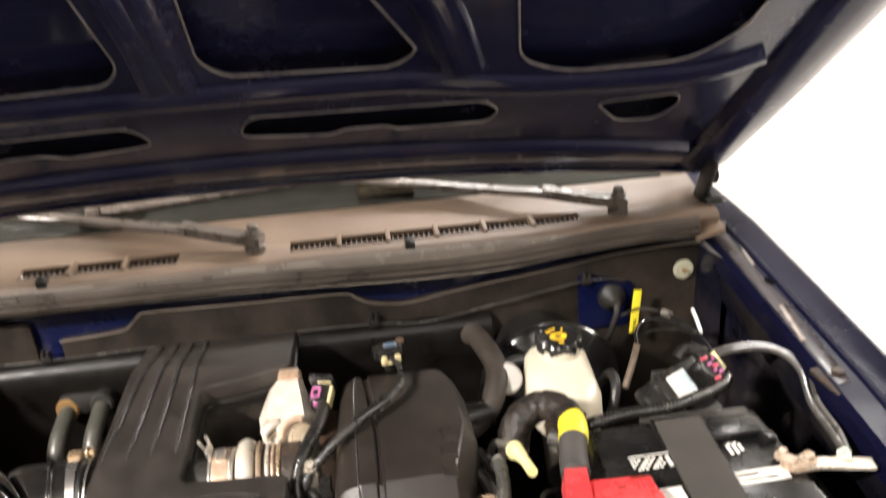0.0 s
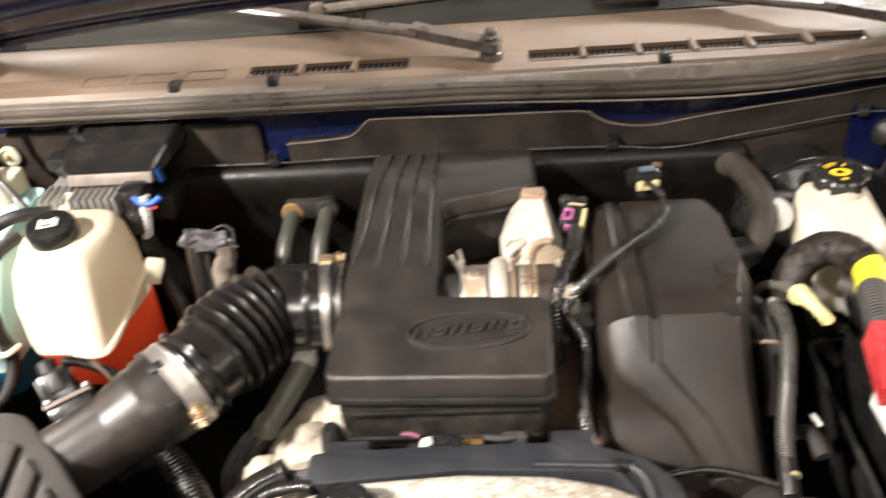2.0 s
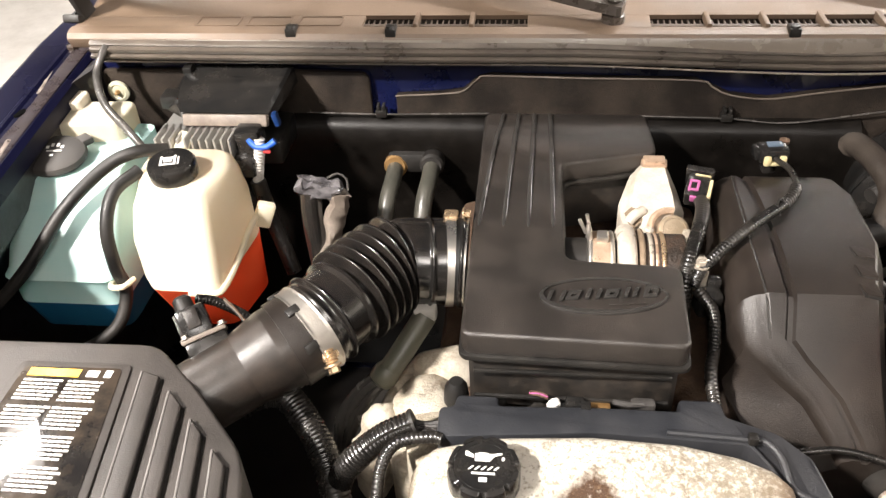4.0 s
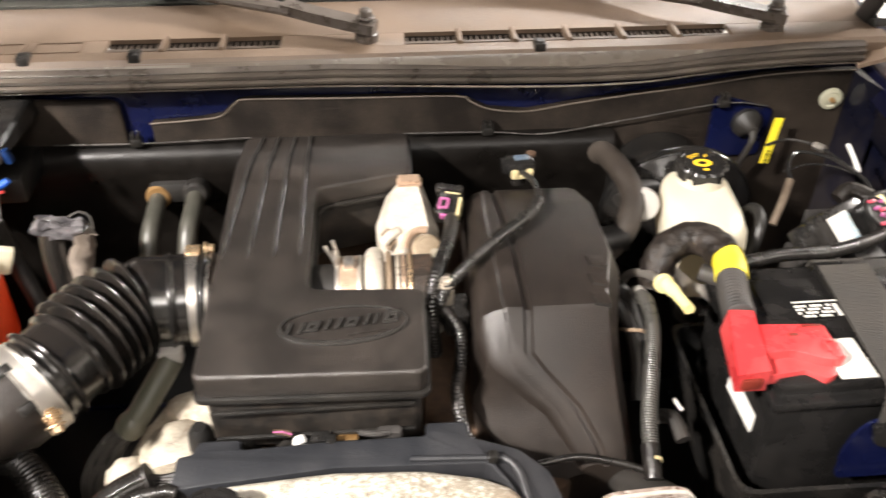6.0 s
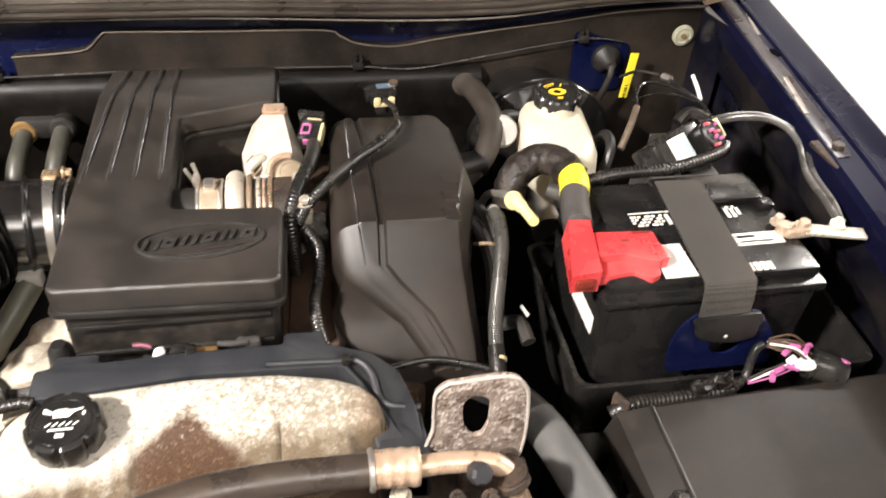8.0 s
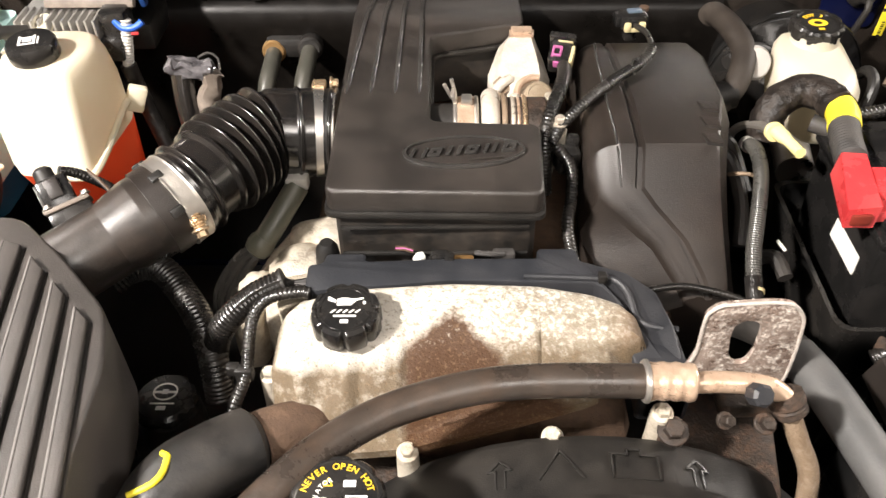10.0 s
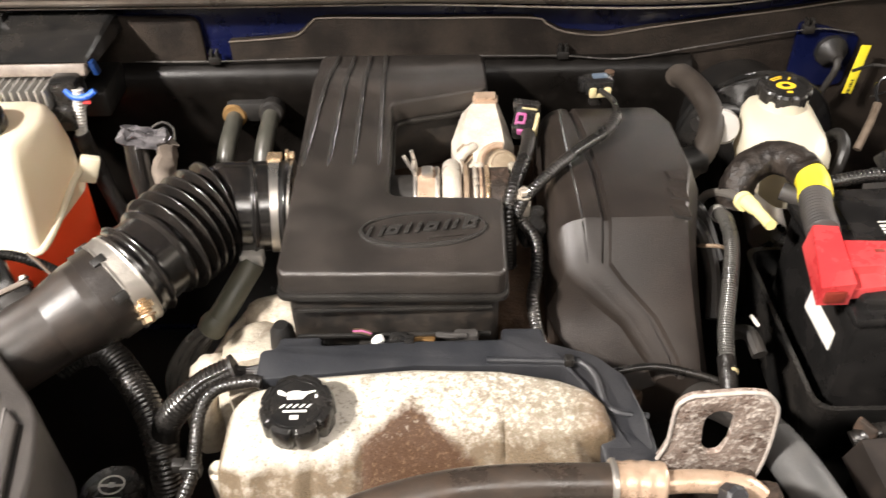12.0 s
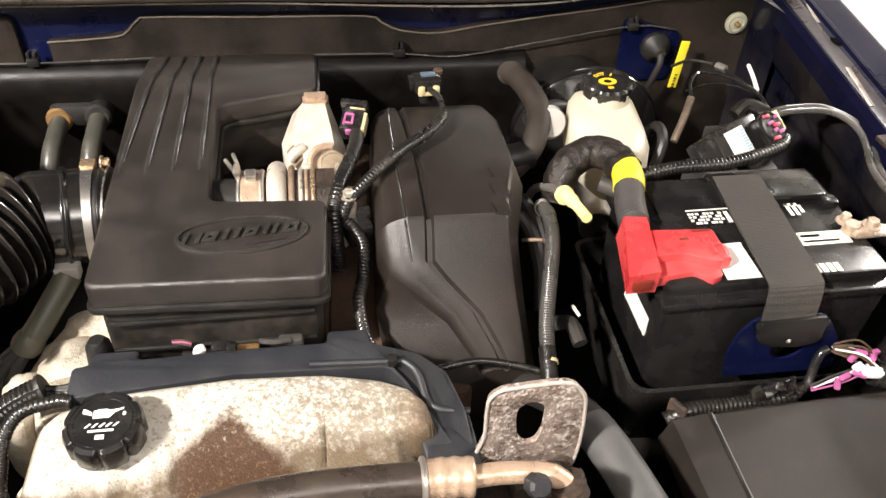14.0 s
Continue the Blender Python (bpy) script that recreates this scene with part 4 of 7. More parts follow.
HEAD = ((-0.354, 0.735, 0.835, 0.040, 0.030), (-0.372, 0.676, 0.838, 0.036, 0.042), (-0.418, 0.658, 0.828, 0.024, 0.020), (-0.431, 0.640, 0.808, 0.020, 0.022), (-0.345, 0.620, 0.842, 0.032, 0.030), (-0.395, 0.700, 0.815, 0.030, 0.040))
lump = prism(rounded([(-0.40, 0.60), (-0.33, 0.585), (-0.30, 0.75), (-0.39, 0.78), (-0.425, 0.70)], 0.02), 0.72, 0.815, 0.012, 3)
for x, y, z, rx, ry in HEAD:
    dome = lathe([(1.0, -2.2), (1.0, -0.35), (0.90, -0.1), (0.70, 0.10), (0.45, 0.22), (0.001, 0.25)], None, 20)
    part("head_boss", crumple(moved(dome, Matrix.Translation((x, y, z)) @ Matrix.Diagonal((rx, ry, 0.035, 1))), 60, 0.006), CAST, engine, sharp=60)
part("cylinder_head", lump, CAST, engine, "pale lumpy cast cylinder head", sharp=60)
part("head_boss", prism(rounded([(-0.38, 0.585), (-0.355, 0.56), (-0.335, 0.60), (-0.35, 0.64), (-0.385, 0.63)], 0.01), 0.74, 0.862, 0.008, 3), CAST, engine)
part("intake_flange", prism(rounded([(-0.12, 0.60), (0.03, 0.60), (0.05, 0.95), (-0.10, 0.95)], 0.02), 0.70, 0.83, 0.01), RUST, engine, "grimy intake runner")
for x in (-0.335, -0.29, -0.25):
    part("coil_boot", lathe([(0.014, 0), (0.012, 0.02), (0.007, 0.028)], pose(x, 0.655, 0.862), 14), RUBBER, engine)

oil_cap = thing("oil_filler_cap", (-0.297, 0.520, 0.900), "black lobed oil filler cap on the valve cover", "cap")
part("cap_body", lathe([(0.022, -0.005), (0.024, 0.008), (0.0290, 0.010), (0.0320, 0.014), (0.0320, 0.030), (0.0305, 0.0345), (0.0265, 0.036), (0.026, 0.0350), (0.001, 0.0350)], pose(-0.297, 0.520, 0.901, 4), 96, 8, 0.13, 0.0285, 5), GLOSSY, oil_cap, sharp=45)
part("cap_groove", plate(ring(0, 0, 0.0235, 0.0235, 48), [ring(0, 0, 0.0225, 0.0225, 48)], 0.0006, pose(-0.297, 0.520, 0.901, 4) @ Matrix.Translation((0, 0, 0.0350))), GLOSSY, oil_cap)
ICON = pose(-0.297, 0.520, 0.901, 4) @ Matrix.Translation((0, 0, 0.0352))
CAN = [(-0.008, 0.004), (0.005, 0.004), (0.009, 0.009), (0.0155, 0.0115), (0.0155, 0.0130), (0.008, 0.0115), (0.003, 0.0115), (0.003, 0.0125), (-0.005, 0.0125), (-0.005, 0.0115), (-0.008, 0.0115)]
part("can_symbol", prism(CAN, 0, 0.0004, 0, m=ICON), WHITE, oil_cap, "white printed oil can symbol")
part("can_symbol", prism([(-0.0165, 0.0095), (-0.009, 0.007), (-0.009, 0.010), (-0.0145, 0.0135), (-0.0165, 0.0135)], 0, 0.0004, 0, m=ICON), WHITE, oil_cap)
part("can_symbol", prism(ring(0.0165, 0.007, 0.0014, 0.002, 10), 0, 0.0004, 0, m=ICON), WHITE, oil_cap)
for k in range(5):
    x = -0.0135 + 0.0055 * k
    part("wave_symbol", prism([(x, -0.0045), (x + 0.002, -0.0045), (x + 0.0055, -0.0010), (x + 0.0035, -0.0010)], 0, 0.0004, 0, m=ICON), WHITE, oil_cap)
for x, y, w, h in ((-0.010, -0.0090, 0.020, 0.0020), (-0.0035, -0.0160, 0.007, 0.0040)):
    part("print_bar", bars([(x, y, w, h)], 0.0004, ICON), WHITE, oil_cap)

# harness channel behind the valve cover
CHANNEL = [(-0.346, 0.574), (-0.20, 0.588), (-0.060, 0.583), (-0.046, 0.560), (-0.036, 0.500), (-0.030, 0.470), (0.012, 0.470), (0.006, 0.530), (-0.006, 0.572), (-0.030, 0.598), (-0.074, 0.616), (-0.075, 0.641), (-0.115, 0.641),
           (-0.116, 0.622), (-0.20, 0.622), (-0.289, 0.617), (-0.290, 0.632), (-0.331, 0.632), (-0.333, 0.613), (-0.347, 0.611)]
channel = prism(rounded(CHANNEL, 0.004, 2), 0.865, 0.901, 0.003)
for v in channel.verts:
    v.co.z -= 0.35 * max(0.0, 0.55 - v.co.y) + 0.25 * max(0.0, v.co.y - 0.612)
rail = thing("harness_channel", (-0.2, 0.6, 0.865), "slate-black plastic wiring channel behind the valve cover", "trim")
part("channel", channel, RAIL, rail)
part("clip", box((-0.056, 0.586, 0.906), (0.009, 0.010, 0.010), 0.002), PLASTIC, rail)
part("seam_line", tube([(-0.132, 0.592, 0.902), (-0.058, 0.588, 0.902), (-0.044, 0.586, 0.902), (-0.033, 0.572, 0.899), (-0.028, 0.548, 0.892), (-0.018, 0.538, 0.890), (0.010, 0.534, 0.888)], 0.0034, 10), RAIL, rail)
part("channel_step", prism(rounded([(-0.034, 0.470), (0.014, 0.470), (0.010, 0.536), (-0.026, 0.540), (-0.032, 0.520)], 0.006), 0.835, 0.884, 0.005, 3), RAIL, rail)
solid("wire_conduit", tube([(-0.01, 0.600, 0.872), (0.03, 0.603, 0.876), (0.07, 0.594, 0.874), (0.10, 0.585, 0.868)], 0.0036, 10, pitch=0.004), CONDUIT, (0.03, 0.6, 0.87), "thin black corrugated wiring conduit", "conduit", "wiring conduits", sharp=85)

# ---------------------------------------------------------------- intake resonator (the L-shaped cover)
ELL = [(-0.327, 0.640), (-0.112, 0.634), (-0.108, 0.752), (-0.226, 0.759), (-0.228, 0.943), (-0.112, 0.974), (-0.112, 1.108), (-0.330, 1.110)]
resonator = thing("intake_resonator", (-0.22, 0.8, 0.86), "black L-shaped plastic intake resonator box over the engine", "engine cover")
lid = prism(rounded(ELL, 0.012, 4), 0.944, 0.972, 0.007, 3)
for cut_y in (1.004, 0.99):
    bmesh.ops.bisect_plane(lid, geom=[*lid.verts, *lid.edges, *lid.faces], plane_co=(0, cut_y, 0), plane_no=(0, 1, 0), dist=1e-5)
for v in lid.verts:
    if v.co.y > 1.0:
        v.co.z -= 0.21 * (v.co.y - 1.0)
lid_part = part("lid", lid, LID, resonator, "grained black lid")
part("base", prism(rounded(inset(ELL, 0.006), 0.010, 4), 0.868, 0.941, 0.004), DUSTY, resonator, "dusty lower half")
part("lid_seam", prism(rounded(inset(ELL, -0.003), 0.012, 4), 0.9385, 0.9455, 0.002), PLASTIC, resonator)
for x, lean in ((-0.3115, -0.010), (-0.2880, -0.006), (-0.2645, -0.002), (-0.2410, 0.002)):
    rib = [(x - lean * 0.5, 1.098, 0.9515), (x - lean * 0.3, 1.05, 0.9615), (x - lean * 0.05, 1.004, 0.9710), (x + lean * 0.4, 0.93, 0.9716), (x + lean * 0.75, 0.86, 0.9712), (x + lean, 0.812, 0.9685)]
    part("lid_rib", tube(rib, 0.0036, 12, 0.01), RIB, lid_part)
EMBLEM = Matrix.Translation((-0.190, 0.700, 0.9718)) @ pose(0, 0, 0, 0, 0, 3)
part("emblem_ring", plate(ring(0, 0, 0.063, 0.027, 48), [ring(0.0012, 0.0020, 0.0600, 0.0236, 48)], 0.0034, EMBLEM, 0.0006), RIB, lid_part, "raised oval emblem")
for k, (w, tall, low) in enumerate(((0.017, 0.015, 0.001), (0.013, 0.013, 0), (0.015, 0.014, 0), (0.013, 0.013, 0), (0.013, 0.014, 0), (0.014, 0.017, 0.001))):
    x, y, lean = -0.057 + 0.0190 * k, -0.007 + 0.0012 * k - low, 0.005
    outer = [(x, y), (x + w, y + 0.0006), (x + w + lean, y + tall), (x + lean, y + tall)]
    gap = [(x + 0.005 + 0.15 * lean, y + 0.0035), (x + w - 0.004 + 0.15 * lean, y + 0.0040), (x + w - 0.004 + 0.7 * lean, y + tall * 0.62), (x + 0.005 + 0.7 * lean, y + tall * 0.60)]
    part("emblem_bar", plate(outer, [gap] if k % 2 else [], 0.0034, EMBLEM, 0.0005) if k % 2 else merge(prism([outer[0], (x + 0.0045, y), (x + 0.0045 + lean, y + tall), outer[3]], 0, 0.0034, 0.0005, m=EMBLEM), prism([(x + w - 0.0045, y), outer[1], outer[2], (x + w - 0.0045 + lean, y + tall)], 0, 0.0034, 0.0005, m=EMBLEM)), RIB, lid_part, "raised plain shape")
part("emblem_bar", prism([(0.004, -0.0145), (0.040, -0.0115), (0.040, -0.0095), (0.004, -0.0125)], 0, 0.0026, 0.0005, m=EMBLEM), LID, lid_part)
for y, z in ((0.626, 0.93), (0.625, 0.895)):
    part("base_rib", box((-0.22, y + 0.012, z - 0.004), (0.19, 0.004, 0.004), 0.001), PLASTIC, resonator)

injector = thing("injector_plug", (-0.245, 0.626, 0.885), "white plug with pink wires under the resonator", "connector", "electrical plugs")
part("plug_body", box((-0.236, 0.628, 0.892), (0.010, 0.010, 0.014), 0.003, pose(0, 0, 0, 20, 15, 30)), WHITE, injector)
part("plug_shell", box((-0.226, 0.624, 0.886), (0.026, 0.016, 0.014), 0.003, pose(0, 0, 0, 0, 10, 10)), GLOSSY, injector)
for k in range(3):
    part("wire", tube([(-0.242, 0.627 + 0.002 * k, 0.901), (-0.250, 0.629 + 0.002 * k, 0.903), (-0.260, 0.634, 0.899 + 0.002 * k)], 0.0011, 6), (RUST, PINK, RUST)[k], injector)
solid("wire_plug", box((-0.193, 0.632, 0.887), (0.026, 0.008, 0.006), 0.002), BRASS, (-0.193, 0.629, 0.889), "small yellow plug under the resonator", "connector", "electrical plugs")
solid("wire_plug", merge(box((-0.215, 0.628, 0.890), (0.020, 0.014, 0.020), 0.004), box((-0.205, 0.622, 0.896), (0.010, 0.012, 0.010), 0.002)), GLOSSY, (-0.21, 0.628, 0.88), "small black plug under the resonator", "connector", "electrical plugs")
solid("wire_plug", merge(box((-0.150, 0.630, 0.892), (0.024, 0.012, 0.018), 0.004), tube([(-0.150, 0.626, 0.9), (-0.165, 0.622, 0.904), (-0.178, 0.628, 0.9)], 0.003, 8)), GREY_RUBBER, (-0.15, 0.63, 0.88), "small grey plug under the resonator", "connector", "electrical plugs")

# ---------------------------------------------------------------- charcoal duct cover beside it
duct = thing("duct_cover", (0.02, 0.78, 0.80), "charcoal plastic engine side cover with a long groove", "engine cover")


def shoulder(y, low, high, n=6):
    """A rounded shoulder from the flank up to the ridge."""
    (xa, za), (xb, zb) = low, high
    mx, mz = xa + 0.18 * (xb - xa), zb - 0.12 * (zb - za)
    return [((1 - u) ** 2 * xa + 2 * u * (1 - u) * mx + u * u * xb, y, (1 - u) ** 2 * za + 2 * u * (1 - u) * mz + u * u * zb) for u in (k / n for k in range(n + 1))]


def duct_cut(y, z, flank, ridge, groove, right, low, low_z):
    """One cut across the cover: lower body, sloping flank, ridge, long groove, flat top, right side."""
    return [(low, y, low_z - 0.06), (low - 0.006, y, low_z), (flank[0], y, flank[1] - 0.006), *shoulder(y, flank, (ridge, z - 0.0015)), (ridge + 0.0025, y, z + 0.0005), (groove - 0.0045, y, z), (groove - 0.002, y, z - 0.0045),
            (groove + 0.003, y, z - 0.0045), (groove + 0.0055, y, z), (right - 0.003, y, z), (right, y, z - 0.002), (right + 0.014, y, z - 0.034), (right + 0.018, y, min(z - 0.06, 0.84))]


CUTS = [duct_cut(1.000, 0.900, (-0.040, 0.880), -0.022, -0.012, 0.060, -0.040, 0.85), duct_cut(0.965, 0.918, (-0.045, 0.900), -0.026, -0.016, 0.072, -0.044, 0.86), duct_cut(0.950, 0.940, (-0.048, 0.922), -0.029, -0.017, 0.076, -0.046, 0.87),
        duct_cut(0.938, 0.962, (-0.050, 0.938), -0.030, -0.017, 0.080, -0.046, 0.88), duct_cut(0.922, 0.970, (-0.051, 0.944), -0.030, -0.016, 0.084, -0.047, 0.88), duct_cut(0.890, 0.972, (-0.053, 0.946), -0.031, -0.013, 0.095, -0.048, 0.88),
        duct_cut(0.800, 0.972, (-0.057, 0.945), -0.032, -0.007, 0.097, -0.052, 0.88), duct_cut(0.750, 0.9715, (-0.059, 0.944), -0.032, -0.0075, 0.083, -0.054, 0.88), duct_cut(0.716, 0.971, (-0.060, 0.943), -0.0315, -0.008, 0.074, -0.056, 0.88),
        duct_cut(0.710, 0.9665, (-0.059, 0.939), -0.031, -0.008, 0.0735, -0.057, 0.88), duct_cut(0.686, 0.938, (-0.050, 0.924), -0.028, -0.009, 0.075, -0.058, 0.875), duct_cut(0.674, 0.924, (-0.034, 0.914), -0.020, 0.004, 0.076, -0.056, 0.87),
        duct_cut(0.650, 0.896, (0.006, 0.889), 0.016, 0.036, 0.079, -0.044, 0.86), duct_cut(0.626, 0.867, (0.030, 0.860), 0.038, 0.055, 0.083, -0.015, 0.835), duct_cut(0.612, 0.850, (0.040, 0.843), 0.048, 0.063, 0.084, 0.010, 0.82)]
part("shell", soften(loft(CUTS), 0.0014, 2, 22), DUCT, duct, sharp=26)
for k in range(3):
    y = 0.797 - 0.030 * k
    xa, xb = 0.067 - 0.0035 * k, 0.085 - 0.0045 * k
    part("vent_louver", loft([[(xa, y - 0.004, 0.9710), (xb, y - 0.006, 0.9710), (xb, y - 0.026, 0.9710), (xa + 0.003, y - 0.022, 0.9710)], [(xa, y - 0.004, 0.9724), (xb, y - 0.006, 0.9724), (xb, y - 0.026, 0.9745), (xa + 0.003, y - 0.022, 0.9735)]]), DUCT, duct)
    part("louver_slot", prism([(xa - 0.0012, y - 0.006), (xa + 0.0020, y - 0.021), (xb, y - 0.0262), (xb, y - 0.0274), (xa + 0.0006, y - 0.0224)], 0.9700, 0.9725, 0), RUBBER, duct, "dark slot under the louver")
part("ridge_highlight", tube([(-0.0295, 0.925, 0.9690), (-0.0315, 0.89, 0.9712), (-0.0320, 0.80, 0.9712), (-0.0315, 0.722, 0.9705), (-0.030, 0.704, 0.958), (-0.027, 0.686, 0.9370)], 0.0012, 8, 0.02), RIB, duct)
for k in range(3):
    part("rear_ledge", box((0.05 + 0.012 * k, 0.958 + 0.004 * k, 0.936), (0.010, 0.004, 0.006), 0.001), PLASTIC, duct)

# ---------------------------------------------------------------- throttle body between the two
throttle = thing("throttle_valve", (-0.13, 0.84, 0.86), "bright aluminium throttle body with clamps beside the resonator", "throttle valve")
HOUSING_RIM = [(-0.130, 0.968, 0.957), (-0.100, 0.966, 0.957), (-0.090, 0.929, 0.945), (-0.083, 0.903, 0.932), (-0.085, 0.883, 0.922), (-0.105, 0.874, 0.912), (-0.131, 0.874, 0.912), (-0.154, 0.900, 0.917), (-0.158, 0.923, 0.927), (-0.144, 0.957, 0.946)]
HOUSING_FACE = [(-0.131, 0.950, 0.964), (-0.104, 0.950, 0.964), (-0.0985, 0.912, 0.954), (-0.096, 0.889, 0.945), (-0.101, 0.879, 0.939), (-0.118, 0.868, 0.926), (-0.129, 0.878, 0.931), (-0.139, 0.906, 0.943), (-0.143, 0.918, 0.948), (-0.138, 0.940, 0.959)]
part("motor_housing", soften(loft([[(x, y - 0.004, z - 0.055) for x, y, z in HOUSING_RIM], HOUSING_RIM, HOUSING_FACE]), 0.0022, 3, 18), CLEAN_ALU, throttle, "bright faceted motor housing", sharp=24)
part("housing_lip", merge(prism(rounded([(-0.130, 0.950), (-0.101, 0.950), (-0.099, 0.969), (-0.131, 0.969)], 0.003), 0.950, 0.9655, 0.0015), prism(rounded([(-0.127, 0.955), (-0.103, 0.955), (-0.102, 0.971), (-0.129, 0.971)], 0.003), 0.950, 0.9690, 0.0015)), COPPERY, throttle, "tan stepped lip of the housing")
part("housing_boss", lathe([(0.018, -0.024), (0.018, 0.001), (0.016, 0.003), (0.0135, 0.0034), (0.0130, 0.0026), (0.001, 0.0032)], Matrix.Translation((-0.099, 0.864, 0.934)) @ along((0.12, -0.62, 0.77)), 28), TAN, throttle, "round tarnished cap")
part("boss_ring", tube([(-0.1035 + 0.0215 * math.cos(math.radians(a)), 0.869 + 0.017 * math.sin(math.radians(a)), 0.934 + 0.012 * math.sin(math.radians(a))) for a in range(75, 226, 15)], 0.0042, 8, 0.01), COPPERY, throttle, "tan raised edge round the cap")
part("housing_pocket", loft([[(-0.152, 0.905, 0.927), (-0.136, 0.910, 0.941), (-0.131, 0.886, 0.931), (-0.145, 0.880, 0.920)], [(-0.151, 0.904, 0.930), (-0.137, 0.908, 0.9425), (-0.132, 0.887, 0.9335), (-0.1445, 0.881, 0.923)]]), STAINED, throttle, "brown-stained hollow")
part("side_lug", merge(tube([(-0.149, 0.884, 0.930), (-0.141, 0.889, 0.937), (-0.131, 0.896, 0.938)], 0.0062, 12), lathe([(0.007, 0), (0.006, 0.010), (0.003, 0.012)], pose(-0.128, 0.862, 0.926), 12)), CLEAN_ALU, throttle, "bright side lug")
part("motor_mount", soften(loft([[(-0.150, 0.812, 0.86), (-0.086, 0.812, 0.86), (-0.084, 0.885, 0.86), (-0.152, 0.885, 0.86)], [(-0.140, 0.818, 0.905), (-0.092, 0.818, 0.905), (-0.086, 0.880, 0.914), (-0.146, 0.880, 0.912)]]), 0.005, 3), CAST, throttle, "pale stained mount under the motor")
for x, y in ((-0.136, 0.846), (-0.112, 0.838)):
    part("mount_screw", lathe([(0.008, 0), (0.0075, 0.012), (0.005, 0.014), (0.0045, 0.011), (0.001, 0.011)], Matrix.Translation((x, y, 0.908)) @ along((0, -0.3, 1)), 14), ALU, throttle)
part("flange_plate", box((-0.092, 0.800, 0.925), (0.010, 0.060, 0.075), 0.003), CAST, throttle, "pale stained flange")
AX = Matrix.Translation((0, 0.800, 0.923)) @ pose(0, 0, 0, 0, 90)


def collar(xa, xb, r, bulge=0.0):
    return lathe([(r * 0.6, xa), (r, xa), (r + bulge, (xa * 3 + xb) / 4), (r + bulge, (xa + 3 * xb) / 4), (r, xb), (r * 0.6, xb)], AX, 36)


def torus_collar(x, wide, r, n=40):
    """A rounded ring round the bore."""
    return lathe([(r - wide * (1 - math.sin(math.pi * k / 10)) - 0.004, x - wide * math.cos(math.pi * k / 10)) for k in range(11)], AX, n)


part("coupler", collar(-0.228, -0.090, 0.036), RUBBER, throttle, "black coupler")
part("clamp_band", collar(-0.199, -0.175, 0.0435, 0.0010), COPPERY, throttle, "tarnished wide hose clamp")
for x in (-0.1985, -0.1755):
    part("clamp_rim", torus_collar(x, 0.0028, 0.0490), STEEL, throttle, "steel clamp rim")
part("grey_ring", torus_collar(-0.1595, 0.0105, 0.0570), CLEAN_ALU, throttle, "thick pale ring")
part("clamp_band", torus_collar(-0.1440, 0.0032, 0.0520), STAINED, throttle, "tarnished hose clamp")
part("throttle_bore", collar(-0.141, -0.098, 0.0430), GRIME, throttle, "grimy bore between the bright rings")
for x, r, m in ((-0.1345, 0.0485, ALU), (-0.1285, 0.0475, COPPERY), (-0.1215, 0.0500, BRIGHT_TAN)):
    part("bore_ring", torus_collar(x, 0.0026, r), m, throttle)
part("clamp_ear", merge(box((-0.200, 0.806, 0.972), (0.005, 0.018, 0.010), 0.001, pose(0, 0, 0, 0, -15)), box((-0.207, 0.812, 0.975), (0.004, 0.004, 0.020), 0.001, pose(0, 0, 0, 0, -25)), box((-0.201, 0.818, 0.977), (0.004, 0.004, 0.020), 0.001, pose(0, 0, 0, 0, -12)), box((-0.186, 0.800, 0.970), (0.012, 0.014, 0.010), 0.002)), STEEL, throttle)
part("lug", merge(box((-0.085, 0.775, 0.945), (0.016, 0.03, 0.03), 0.004), bolt((-0.085, 0.768, 0.960), (0, 0, 1), 0.006, 0.008)), ALU, throttle)
throttle_plug = thing("throttle_plug", (-0.072, 0.895, 0.945), "black electrical plug with magenta lock", "connector", "electrical plugs")
PLUG = Matrix.Translation((-0.072, 0.902, 0.965)) @ pose(0, 0, 0, 24, 0, -16)
part("plug_body", merge(moved(box((0, 0, 0), (0.026, 0.032, 0.026), 0.003), PLUG), moved(box((0.0, 0.016, 0.006), (0.032, 0.008, 0.030), 0.002), PLUG)), GLOSSY, throttle_plug)
part("lock_tab", moved(merge(box((-0.008, -0.004, 0.0138), (0.003, 0.016, 0.003), 0.001), box((0.001, -0.003, 0.0138), (0.003, 0.014, 0.003), 0.001), box((-0.004, 0.003, 0.0138), (0.010, 0.003, 0.003), 0.001), box((-0.004, -0.009, 0.0138), (0.011, 0.003, 0.003), 0.001), box((-0.002, -0.0165, 0.006), (0.008, 0.003, 0.010), 0.001)), PLUG), PINK, throttle_plug, "magenta lock")
part("lock_clip", moved(merge(box((0.0145, -0.004, 0.006), (0.004, 0.024, 0.016), 0.001), box((0.004, 0.013, 0.013), (0.018, 0.004, 0.005), 0.001)), PLUG), CREAM, throttle_plug, "pale yellow clip")
solid("wire_conduit", tube([(-0.070, 0.890, 0.962), (-0.071, 0.864, 0.966), (-0.079, 0.829, 0.967), (-0.093, 0.784, 0.966), (-0.101, 0.760, 0.950), (-0.100, 0.750, 0.915), (-0.098, 0.748, 0.88)], 0.0080, 12, pitch=0.0042), CONDUIT, (-0.08, 0.8, 0.94), "black corrugated wiring conduit", "conduit", "wiring conduits", sharp=85)
map_plug = thing("sensor_plug", (0.020, 0.957, 0.965), "black sensor plug with cream lock on the duct cover", "connector", "electrical plugs")
PLUG = Matrix.Translation((0.020, 0.958, 0.984)) @ pose(0, 0, 0, 0, 0, 6)
